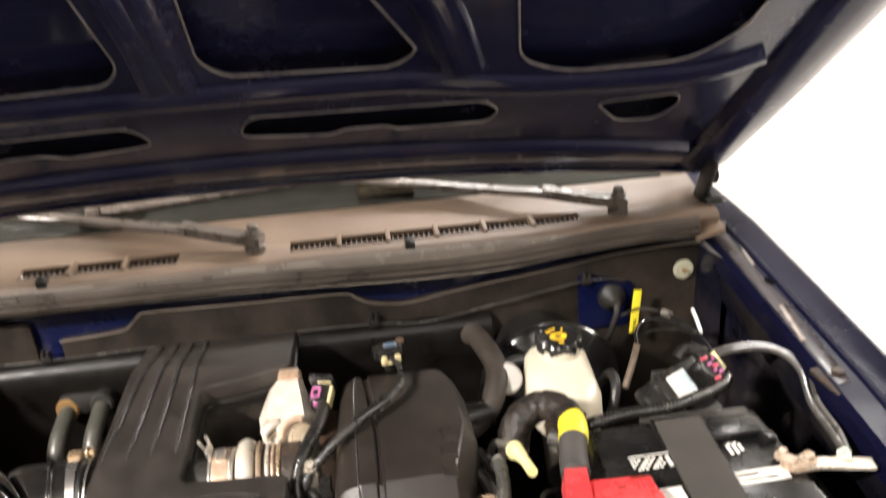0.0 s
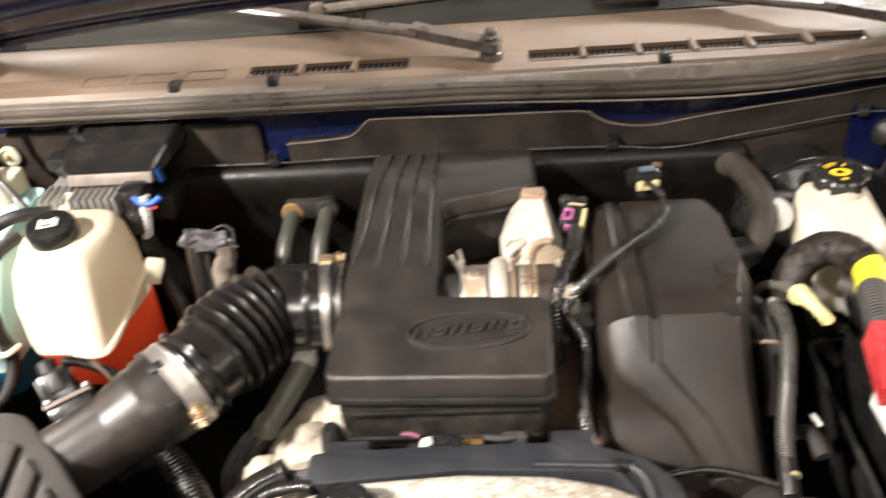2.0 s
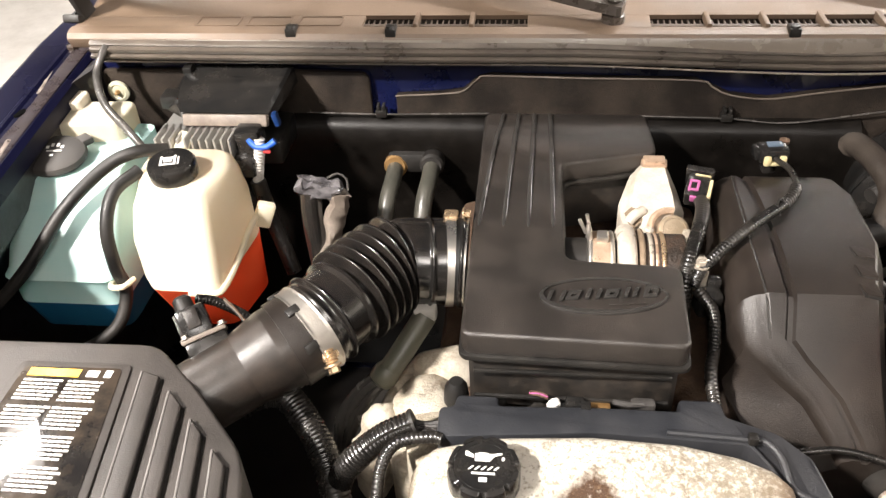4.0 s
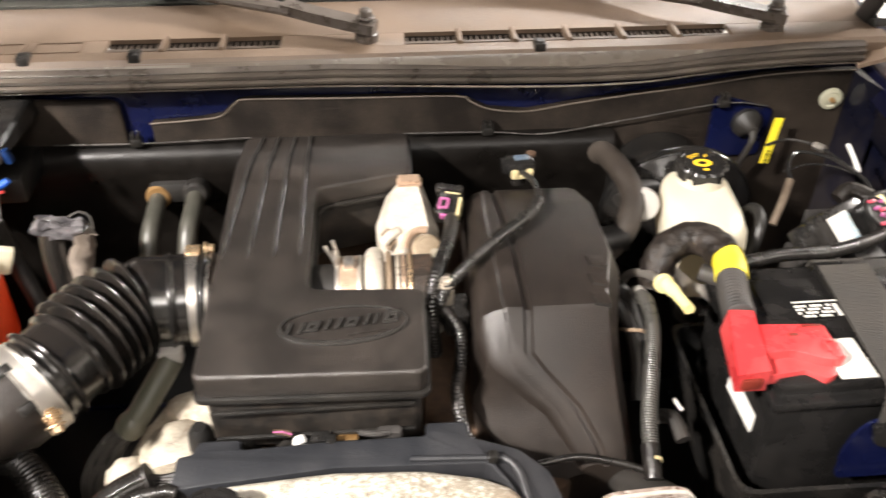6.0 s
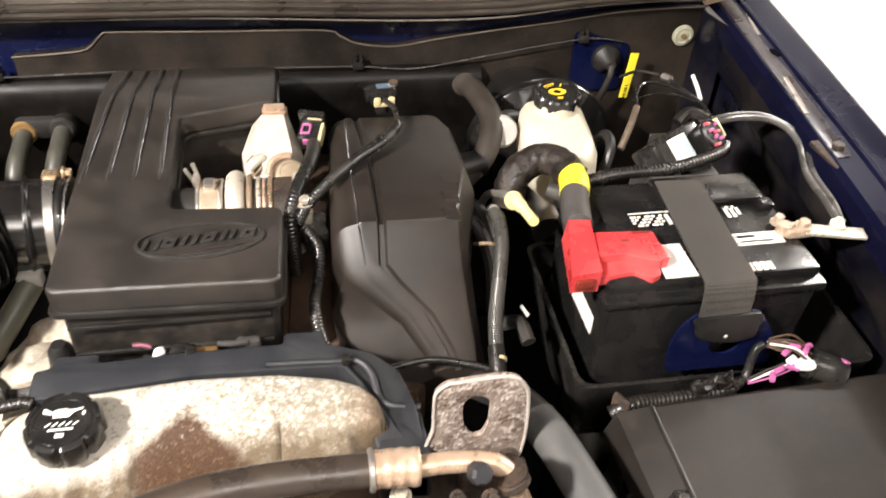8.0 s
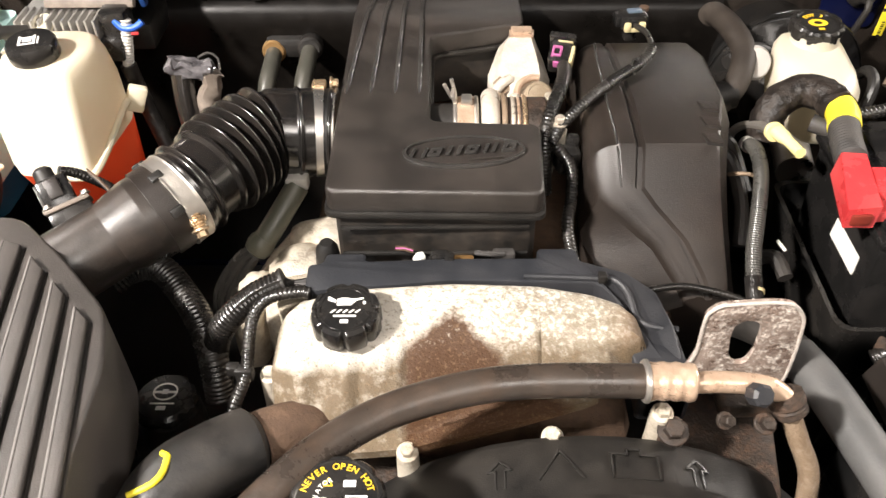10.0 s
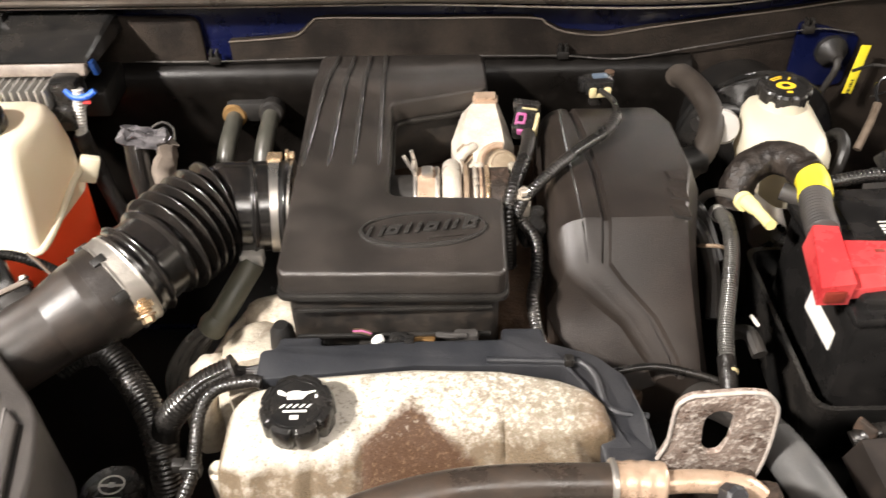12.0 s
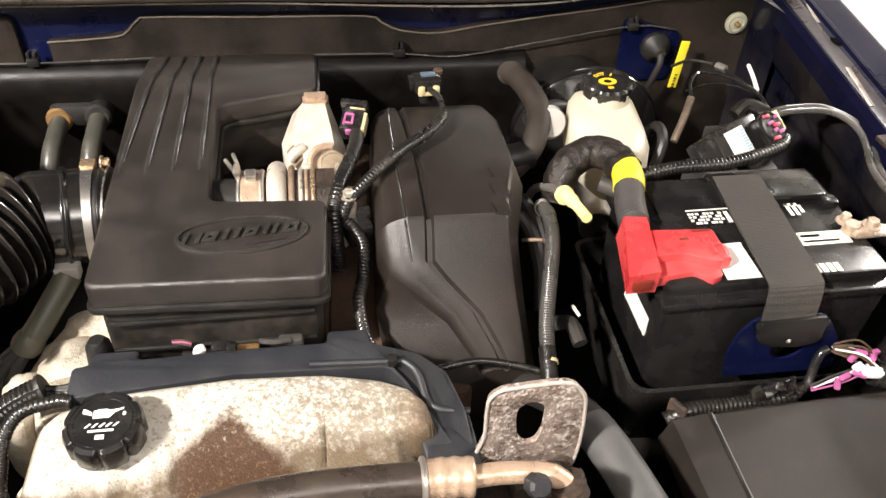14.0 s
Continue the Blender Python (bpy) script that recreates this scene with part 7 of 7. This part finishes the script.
# ---------------------------------------------------------------- firewall fittings
wire = thing("hood_release_cable", (0.0, 1.14, 0.92), "thin cable clipped along the firewall", "cable")
part("cable", tube([(-0.60, 1.139, 0.930), (-0.488, 1.138, 0.929), (-0.40, 1.139, 0.930), (-0.330, 1.140, 0.931)], 0.0012, 8), CABLE, wire)
part("cable", tube([(-0.115, 1.139, 0.930), (0.005, 1.138, 0.928), (0.09, 1.140, 0.921), (0.20, 1.140, 0.938), (0.345, 1.139, 0.961), (0.41, 1.139, 0.955)], 0.0012, 8), CABLE, wire)
for x, z in ((-0.488, 0.930), (0.005, 0.929), (0.345, 0.961)):
    part("cable_clip", merge(box((x, 1.142, z), (0.016, 0.014, 0.012), 0.002), box((x - 0.004, 1.142, z + 0.009), (0.004, 0.012, 0.010), 0.001), box((x + 0.004, 1.142, z + 0.009), (0.004, 0.012, 0.010), 0.001)), PLASTIC, wire)
pass_plate = thing("pass_through_plate", (0.385, 1.145, 0.92), "navy painted plate with a rubber boot on the firewall", "plate")
part("plate", prism(rounded([(0.336, 0.868), (0.418, 0.868), (0.426, 0.945), (0.35, 0.968), (0.333, 0.968)], 0.010), 0, 0.006, 0.002, m=Matrix.Translation((0, 1.152, 0)) @ FLIP), NAVY, pass_plate)
part("boot", lathe([(0.023, 0), (0.022, 0.008), (0.010, 0.020), (0.007, 0.030)], Matrix.Translation((0.388, 1.147, 0.925)) @ pose(0, 0, 0, 90), 24), RUBBER, pass_plate)
part("boot_wire", tube([(0.388, 1.120, 0.924), (0.387, 1.112, 0.915), (0.381, 1.115, 0.885), (0.376, 1.12, 0.86)], 0.005, 10), RUBBER, pass_plate)
tag = thing("warning_tag", (0.422, 1.118, 0.86), "yellow printed tag hanging at the firewall", "tag")
part("tag_strip", box((0.4195, 1.118, 0.908), (0.0135, 0.0015, 0.076), 0.0005, pose(0, 0, 0, 0, 4)), YELLOW, tag)
part("print", moved(bars([(-0.0022, -0.033 + 0.0034 * k, 0.0044, 0.0012 + 0.0006 * (k % 3)) for k in range(8)], 0.0004), Matrix.Translation((0.4195, 1.1172, 0.90)) @ pose(0, 0, 0, 0, 4) @ FLIP), LABEL_BLACK, tag, "dark print")
for x in (0.508, -0.890):
    g = thing("firewall_grommet", (x, 1.148, 0.958), "round cream rubber grommet in the firewall", "grommet", "firewall grommets")
    part("disc", lathe([(0.0165, 0), (0.0165, 0.004), (0.012, 0.006), (0.0095, 0.004), (0.006, 0.005), (0.001, 0.005)], Matrix.Translation((x, 1.150, 0.958)) @ pose(0, 0, 0, 90), 28), GROMMET, g)
    part("pin", lathe([(0.004, 0.004), (0.003, 0.012), (0.001, 0.013)], Matrix.Translation((x, 1.150, 0.958)) @ pose(0, 0, 0, 90), 12), BRASS, g)

# ---------------------------------------------------------------- module behind the battery
module = thing("pressure_module", (0.40, 0.84, 0.88), "black sensor module with a white label and magenta plug", "sensor")
MB = Matrix.Translation((0.384, 0.850, 0.950)) @ pose(0, 0, 0, 38, -6, 26)
part("module_body", moved(merge(box((-0.004, 0, 0), (0.072, 0.050, 0.030), 0.004), box((-0.046, 0.006, -0.006), (0.030, 0.034, 0.020), 0.005)), MB), GLOSSY, module)
part("module_label", moved(box((-0.010, -0.004, 0.0154), (0.030, 0.040, 0.0008), 0), MB), PAPER, module, "white label")
part("label_print", moved(bars([(-0.004 + 0.0008 * (k % 3), -0.018 + 0.0034 * k, 0.008 - 0.0015 * (k % 2), 0.0020) for k in range(10)], 0.0004, Matrix.Translation((0, 0, 0.0159))), MB), PALE_BLUE, module, "faded blue print")
part("plug", moved(box((0.036, -0.004, 0.012), (0.026, 0.040, 0.030), 0.007), MB), GLOSSY, module)
part("plug_socket", moved(lathe([(0.0165, 0), (0.0165, 0.004), (0.0145, 0.006), (0.0125, 0.0045), (0.001, 0.0045)], Matrix.Translation((0.033, -0.003, 0.0262)) @ Matrix.Diagonal((0.85, 1.2, 1, 1)), 26), MB), PLASTIC, module)
for k in range(7):
    part("plug_lock", moved(box((0.029 + 0.009 * (k % 2) + 0.002 * (k % 3), -0.0175 + 0.0048 * k, 0.0315), (0.010 - 0.002 * (k % 3), 0.0042, 0.003), 0.001, pose(0, 0, 0, 0, 0, 12 * (k % 3) - 10)), MB), PINK if k % 3 else MOUTH_RED, module, "red-pink lock")
part("plug_tab", moved(box((0.052, 0.0, 0.012), (0.006, 0.026, 0.026), 0.001), MB), PALE_YELLOW, module, "cream tab")
part("bracket", merge(box((0.375, 0.880, 0.930), (0.040, 0.004, 0.05), 0.001), box((0.40, 0.815, 0.92), (0.035, 0.03, 0.05), 0.003), box((0.39, 0.85, 0.88), (0.10, 0.06, 0.06), 0.004)), GREY_RUBBER, module, "dark grey bracket")
part("cable_wrap", tube([(0.425, 0.875, 0.975), (0.405, 0.888, 0.978), (0.390, 0.882, 0.968)], 0.009, 10), TAPE, module)
solid("wire_conduit", tube([(0.440, 0.842, 0.958), (0.425, 0.823, 0.962), (0.387, 0.804, 0.963), (0.340, 0.792, 0.962), (0.287, 0.792, 0.960), (0.242, 0.786, 0.956)], 0.0076, 14, pitch=0.0050), CONDUIT, (0.33, 0.79, 0.95), "black corrugated conduit behind the battery", "conduit", "wiring conduits", sharp=85)
lines_ = thing("brake_lines", (0.37, 0.95, 0.90), "thin bent steel brake lines", "pipe")
part("sleeve", tube([(0.353, 0.930, 0.966), (0.340, 0.910, 0.950), (0.324, 0.890, 0.928)], 0.0048, 12), PIPE, lines_, "dull steel sleeve")
part("line", tube([(0.353, 0.930, 0.966), (0.360, 0.955, 0.970), (0.380, 0.985, 0.968), (0.400, 0.990, 0.967), (0.425, 0.975, 0.966), (0.443, 0.935, 0.966), (0.446, 0.90, 0.962)], 0.0024, 10), GLOSSY, lines_)
part("line", tube([(0.365, 1.030, 0.955), (0.392, 1.032, 0.962), (0.418, 1.012, 0.965), (0.430, 0.985, 0.966), (0.445, 0.945, 0.964)], 0.0022, 10), GLOSSY, lines_)
part("line", tube([(0.362, 0.965, 0.955), (0.395, 0.972, 0.960), (0.425, 0.962, 0.962), (0.446, 0.940, 0.962)], 0.0014, 8), GLOSSY, lines_)
part("line_tip", tube([(0.462, 1.004, 0.967), (0.458, 0.978, 0.964), (0.453, 0.952, 0.960)], 0.0028, 10), WHITE, lines_, "white marked end")
part("line_nut", tube([(0.420, 1.010, 0.965), (0.426, 0.996, 0.967)], 0.0052, 6), STEEL, lines_)
part("line", tube([(0.31, 0.95, 0.90), (0.318, 0.93, 0.925), (0.315, 0.90, 0.92), (0.30, 0.88, 0.88)], 0.007, 10), RUBBER, lines_)

# ---------------------------------------------------------------- fuse box and the loose plug in front of the battery
fuse = thing("fuse_box", (0.39, 0.43, 0.45), "black plastic fuse box with a smooth sloping lid", "fuse box")
part("lid", loft([[(x, y, z - 0.03) for x, y, z in ((0.206, 0.537, 0.845), (0.56, 0.553, 0.845), (0.56, 0.27, 0.83), (0.222, 0.27, 0.83))], [(0.214, 0.535, 0.845), (0.56, 0.550, 0.845), (0.56, 0.27, 0.83), (0.230, 0.27, 0.83)],
                  [(0.244, 0.531, 0.856), (0.545, 0.541, 0.860), (0.545, 0.27, 0.845), (0.252, 0.27, 0.845)], [(0.248, 0.527, 0.859), (0.541, 0.537, 0.863), (0.541, 0.274, 0.848), (0.256, 0.274, 0.848)]]), FUSE_LID, fuse, "smooth black lid", sharp=20)
part("lid_ridge", tube([(0.2465, 0.529, 0.859), (0.2485, 0.45, 0.856), (0.254, 0.30, 0.849)], 0.0026, 8), PLASTIC, fuse)
part("base", box((0.385, 0.41, 0.63), (0.33, 0.26, 0.37), 0.01), GLOSSY, fuse)
part("latch", merge(box((0.238, 0.420, 0.846), (0.016, 0.028, 0.022), 0.003, pose(0, 0, 0, 0, 12, 0)), box((0.232, 0.416, 0.838), (0.014, 0.012, 0.026), 0.003)), GLOSSY, fuse, "glossy black latch")
part("latch", box((0.214, 0.45, 0.79), (0.016, 0.03, 0.04), 0.003), GLOSSY, fuse)
solid("wire_conduit", tube([(0.212, 0.543, 0.834), (0.232, 0.545, 0.843), (0.266, 0.552, 0.837), (0.311, 0.556, 0.833), (0.355, 0.558, 0.838)], 0.0085, 14, pitch=0.0055), CONDUIT, (0.28, 0.54, 0.86), "thick black corrugated conduit along the fuse box", "conduit", "wiring conduits", sharp=85)
solid("conduit_clip", box((0.222, 0.545, 0.846), (0.007, 0.022, 0.022), 0.004, pose(0, 0, 0, 0, 0, 30)), GRIME, (0.22, 0.528, 0.835), "dull metal clip round the conduit", "clip")
plug = thing("loose_plug", (0.40, 0.558, 0.86), "black plug with bright magenta and white wires", "connector")
part("plug_shell", merge(tube([(0.436, 0.556, 0.868), (0.450, 0.549, 0.866), (0.466, 0.541, 0.862)], 0.0165, 18, sag=lambda u: 1.0 if u < 0.7 else 0.8), tube([(0.432, 0.558, 0.869), (0.436, 0.556, 0.868)], 0.0180, 18)), GLOSSY, plug)
part("conduit_end", tube([(0.352, 0.552, 0.846), (0.366, 0.560, 0.852), (0.371, 0.568, 0.866), (0.377, 0.574, 0.880), (0.384, 0.575, 0.885)], 0.0048, 12), GLOSSY, plug)
rng = random.Random(11)
for k in range(18):
    a, b = rng.random(), rng.random()
    high = k % 3 > 0
    p = Vector((0.385 + 0.004 * a, 0.571 + 0.006 * b, 0.884 + 0.006 * a)) if high else Vector((0.362 + 0.008 * a, 0.548 + 0.006 * b, 0.852 + 0.006 * b))
    e = Vector((0.424 + 0.010 * a, 0.552 + 0.016 * b, 0.866 + 0.014 * a))
    q = p.lerp(e, 0.5) + Vector((0.004 * (a - 0.5), 0.006 * (b - 0.5), 0.006 + 0.004 * a if high else -0.002))
    part("wire", tube([p, q, e], 0.0011, 6), (WHITE, RUST, RUST, PINK, CABLE, RUST, CABLE, WHITE, RUST)[k % 9], plug)
for k, (x, y, z, turn) in enumerate(((0.404, 0.562, 0.884, 30), (0.414, 0.566, 0.886, -20), (0.424, 0.560, 0.886, 50), (0.431, 0.568, 0.882, 10), (0.408, 0.549, 0.874, -35), (0.396, 0.552, 0.868, 20), (0.388, 0.548, 0.862, 60))):
    part("plug_lock", box((x, y, z), (0.013, 0.006, 0.005), 0.0015, pose(0, 0, 0, 12 * (k % 3), 0, turn)), PINK, plug, "magenta lock")
part("plug_seal", merge(box((0.420, 0.548, 0.876), (0.022, 0.010, 0.010), 0.003, pose(0, 0, 0, 0, 0, -10)), box((0.408, 0.555, 0.878), (0.010, 0.008, 0.008), 0.002, pose(0, 0, 0, 20, 0, 30))), WHITE, plug, "white seal")
part("plug_mark", box((0.4655, 0.547, 0.8775), (0.007, 0.010, 0.002), 0.0006, pose(0, 0, 0, -20, 20)), PINK, plug, "small magenta mark")
solid("plastic_wrap", crumple(tube([(0.306, 0.556, 0.845), (0.322, 0.556, 0.852), (0.340, 0.557, 0.853), (0.358, 0.558, 0.850)], 0.0070, 14, 0.003), 120, 0.008), SHINY_RUBBER, (0.36, 0.56, 0.86), "crumpled dark plastic wrap round wires", "wrap", sharp=18)

# ---------------------------------------------------------------- front of the engine
ac = thing("refrigerant_hose", (-0.15, 0.42, 0.90), "black rubber hose with a crimped aluminium end", "hose")
part("hose", tube([(-0.40, 0.262, 0.90), (-0.362, 0.295, 0.936), (-0.327, 0.336, 0.945), (-0.299, 0.366, 0.946), (-0.262, 0.393, 0.947), (-0.220, 0.412, 0.947), (-0.170, 0.425, 0.947), (-0.116, 0.430, 0.946), (-0.044, 0.430, 0.945)], 0.0142, 20), AC_HOSE, ac)
part("ferrule", tube([(-0.046, 0.430, 0.945), (-0.028, 0.430, 0.945), (-0.008, 0.429, 0.944)], 0.0155, 20, pitch=0.0105, amp=0.035), COPPERY, ac, "crimped aluminium ferrule", sharp=85)
part("ferrule", lathe([(0.0165, 0), (0.0178, 0.0015), (0.0178, 0.004), (0.0155, 0.005)], Matrix.Translation((-0.049, 0.430, 0.945)) @ along((1, 0, 0)), 24), STEEL, ac)
part("pipe", tube([(-0.010, 0.429, 0.944), (0.012, 0.430, 0.944), (0.036, 0.429, 0.943), (0.054, 0.426, 0.941), (0.064, 0.421, 0.935)], 0.0090, 16), COPPERY, ac, "tarnished aluminium pipe")
part("pipe", tube([(0.064, 0.421, 0.935), (0.071, 0.416, 0.920), (0.081, 0.406, 0.898), (0.094, 0.394, 0.868), (0.100, 0.384, 0.82)], 0.0085, 16), STAINED, ac, "brown-stained lower pipe")
part("pipe_union", merge(lathe([(0.010, -0.010), (0.0145, -0.009), (0.0150, -0.002), (0.0120, 0.0), (0.0140, 0.002), (0.0140, 0.008), (0.0105, 0.010)], Matrix.Translation((0.0675, 0.4190, 0.930)) @ along((0.42, -0.35, -0.84)), 20), box((0.074, 0.428, 0.930), (0.014, 0.010, 0.016), 0.003)), GRIME, ac, "grimy pipe union")
part("valve_cap", lathe([(0.008, 0), (0.0095, 0.002), (0.0095, 0.014), (0.007, 0.017)], Matrix.Translation((0.036, 0.417, 0.946)) @ along((0.2, -0.70, 0.7)), 8), RAIL, ac, "black valve cap")
part("pipe_nut", merge(bolt((0.050, 0.410, 0.915), (0, -0.5, 0.8), 0.006, 0.012), bolt((0.024, 0.424, 0.900), (0.3, -0.6, 0.7), 0.005, 0.01)), GRIME, ac, "rusty nut")
bracket = thing("lifting_bracket", (0.05, 0.495, 0.86), "rust-flecked steel lifting bracket with an oval hole", "bracket")
BRACKET = [(-0.006, 0.858), (0.050, 0.845), (0.100, 0.850), (0.1025, 0.880), (0.1015, 0.915), (0.098, 0.950), (0.086, 0.967), (0.070, 0.970), (0.024, 0.966), (0.0145, 0.956), (0.0145, 0.925), (0.0155, 0.905), (0.008, 0.878)]
EYELET = [(0.0405, 0.925), (0.0405, 0.940), (0.048, 0.948), (0.060, 0.946), (0.0655, 0.936), (0.0660, 0.908), (0.061, 0.891), (0.051, 0.889), (0.0435, 0.902)]
part("plate", plate(rounded(BRACKET, 0.010), [rounded(EYELET, 0.008)], 0.006, Matrix.Translation((0, 0.498, 0)) @ FLIP, bev=0.0016), RUSTY, bracket)
part("bracket_rim", tube([(x, 0.4925, z) for x, z in [*rounded(BRACKET, 0.010)[4:], rounded(BRACKET, 0.010)[0]]], 0.0018, 8, 0.006), WORN_RIM, bracket, "bare bright edge")
part("bracket_bolt", bolt((0.088, 0.488, 0.858), (0, -0.8, 0.4), 0.007, 0.005), GRIME, bracket, "grimy bolt")
mount = thing("bracket_mount", (0.03, 0.45, 0.72), "grimy cast accessory bracket with bolts", "bracket")
part("casting", soften(merge(prism(rounded([(-0.03, 0.40), (0.09, 0.40), (0.11, 0.52), (0.0, 0.52)], 0.01), 0.72, 0.810, 0.006), box((0.060, 0.470, 0.866), (0.05, 0.03, 0.02), 0.006)), 0.001, 1), GRIME, mount)
part("post", lathe([(0.012, 0.80), (0.011, 0.872)], Matrix.Translation((-0.012, 0.432, 0)), 14), GRIME, mount)
for c in ((-0.012, 0.432, 0.872), (0.03, 0.44, 0.810)):
    part("mount_bolt", bolt(c, (0, -0.3, 1), 0.009, 0.011), GRIME, mount)
big = thing("radiator_hose", (0.14, 0.45, 0.80), "thick grey sleeved hose along the engine", "hose")
part("sleeve", tube([(0.127, 0.528, 0.858), (0.138, 0.490, 0.862), (0.152, 0.430, 0.862), (0.167, 0.365, 0.860), (0.188, 0.285, 0.850)], 0.0200, 22), GREY_SLEEVE, big)
part("hose", tube([(0.085, 0.62, 0.815), (0.105, 0.575, 0.845), (0.120, 0.545, 0.856), (0.130, 0.520, 0.860)], 0.0185, 20), RUBBER, big)
solid("support_edge", tube([(0.165, 0.338, 0.892), (0.20, 0.352, 0.885), (0.25, 0.368, 0.872), (0.31, 0.372, 0.866)], 0.0055, 8, flat=0.5), RUST, (0.24, 0.36, 0.86), "rusty bent metal edge", "bracket")

upper = thing("radiator_hose", (-0.43, 0.37, 0.82), "thick dark radiator hose elbow with a yellow mark", "hose")
part("hose", tube([(-0.330, 0.455, 0.845), (-0.366, 0.430, 0.862), (-0.400, 0.405, 0.872), (-0.432, 0.378, 0.872), (-0.448, 0.345, 0.858), (-0.452, 0.310, 0.825), (-0.452, 0.285, 0.78)], 0.0335, 24, sag=lambda u: 0.75 if u < 0.22 else 1.0), RUBBER, upper)
part("hose", tube([(-0.322, 0.462, 0.838), (-0.350, 0.442, 0.855), (-0.372, 0.426, 0.863)], 0.0275, 20), RUST, upper, "rusty neck")
part("hose_clamp", tube([(-0.4510, 0.330, 0.848), (-0.4515, 0.322, 0.838), (-0.452, 0.316, 0.831)], 0.0352, 28), BRASS, upper, "tarnished clamp")
part("paint_mark", merge(tube([(-0.430, 0.386, 0.9062), (-0.430, 0.372, 0.9062), (-0.437, 0.362, 0.9035), (-0.456, 0.355, 0.8975)], 0.0028, 8), tube([(-0.430, 0.386, 0.9062), (-0.436, 0.389, 0.9050)], 0.0026, 8)), YELLOW, upper, "yellow paint mark")

shroud = thing("fan_shroud", (-0.09, 0.36, 0.50), "black curved plastic fan shroud with raised symbols", "fan shroud")


def arch(r, y, n=28):
    return [(-0.085 + r * math.cos(math.pi * k / n), y, 0.622 + r * math.sin(math.pi * k / n)) for k in range(n + 1)]


def arch_ring(y, r_out, r_in):
    return arch(r_out, y) + arch(r_in, y)[::-1]


part("barrel", loft([arch_ring(0.432, 0.240, 0.232), arch_ring(0.428, 0.250, 0.232), arch_ring(0.420, 0.2545, 0.232), arch_ring(0.365, 0.2575, 0.232), arch_ring(0.362, 0.268, 0.232), arch_ring(0.355, 0.270, 0.232), arch_ring(0.335, 0.270, 0.232)]), PLASTIC, shroud)
part("panel", box((-0.10, 0.318, 0.70), (0.80, 0.024, 0.30), 0.006), PLASTIC, shroud)
part("panel_edge", prism(rounded([(-0.36, 0.30), (0.20, 0.30), (0.14, 0.345), (-0.30, 0.345)], 0.02), 0.82, 0.868, 0.008), PLASTIC, shroud)


def on_barrel(x, y):
    a = math.asin((x + 0.085) / 0.2562)
    return Matrix.Translation((x, y, 0.622 + 0.2562 * math.cos(a))) @ pose(0, 0, 0, 1.5, math.degrees(a), 0)


def line_shape(points, w=0.0016):
    return merge(*[box(((Vector(a) + Vector(b)) / 2).to_3d(), ((Vector(a) - Vector(b)).length + w, w, 0.0024), 0, pose(0, 0, 0, 0, 0, math.degrees(math.atan2(b[1] - a[1], b[0] - a[0])))) for a, b in zip(points, points[1:])])


ARROW = [(-0.004, -0.012), (-0.004, 0.004), (-0.010, 0.004), (0, 0.013), (0.010, 0.004), (0.004, 0.004), (0.004, -0.012)]
part("arrow_symbol", moved(line_shape(ARROW), on_barrel(-0.162, 0.392)), PLASTIC, shroud)
part("arrow_symbol", moved(line_shape(ARROW), on_barrel(0.004, 0.396)), PLASTIC, shroud)
part("triangle_symbol", moved(line_shape([(-0.018, -0.012), (0, 0.014), (0.018, -0.012)]), on_barrel(-0.112, 0.396)), PLASTIC, shroud)
part("square_symbol", moved(line_shape([(-0.02, -0.012), (0.02, -0.012), (0.02, 0.010), (0.006, 0.010), (0.006, 0.015), (-0.006, 0.015), (-0.006, 0.010), (-0.02, 0.010), (-0.02, -0.012)]), on_barrel(-0.050, 0.396)), PLASTIC, shroud)
radiator = thing("radiator", (-0.2, 0.29, 0.45), "black radiator tank with a filler neck", "radiator")
part("tank", box((-0.18, 0.285, 0.66), (0.78, 0.05, 0.42), 0.012), GLOSSY, radiator)
part("filler_neck", lathe([(0.026, 0), (0.026, 0.06)], pose(-0.283, 0.322, 0.865), 24), GLOSSY, radiator)
rcap = part("radiator_cap", lathe([(0.027, 0), (0.027, 0.001)], pose(-0.283, 0.324, 0.9245, 4), 24), GLOSSY, radiator, "black cap with yellow warning print")
part("cap_body", lathe([(0.030, 0), (0.0345, 0.003), (0.0355, 0.008), (0.0355, 0.022), (0.033, 0.026), (0.030, 0.0265), (0.029, 0.0255), (0.001, 0.0255)], pose(-0.283, 0.324, 0.925, 4), 72, 10, 0.07, 0.0325), GLOSSY, rcap)
CT = pose(-0.283, 0.324, 0.925, 4) @ Matrix.Translation((0, 0, 0.0258))
part("warning_word", arc_letters("NEVER OPEN HOT", 0.0072, 0.0248, 90, CT, 11), AMBER, rcap, "yellow letters")
part("warning_word", arc_letters("RADIATOR", 0.0048, 0.0150, 165, CT, 15), WHITE, rcap, "white letters")
part("warning_symbol", merge(moved(line_shape([(-0.003, 0), (0, 0.006), (0.003, 0), (-0.003, 0)], 0.0008), CT @ Matrix.Translation((-0.007, 0.010, -0.001)))), AMBER, rcap)
part("printed_symbol", bars([(-0.006, -0.018, 0.012, 0.002), (-0.006, -0.009, 0.012, 0.002), (-0.006, -0.018, 0.0016, 0.010), (0.0045, -0.018, 0.0016, 0.010), (0.004, 0.009, 0.009, 0.005), (0.006, 0.001, 0.016, 0.0014), (0.007, -0.002, 0.013, 0.0014), (-0.017, -0.001, 0.010, 0.0016)], 0.0004, CT), WHITE, rcap, "white printed symbols")
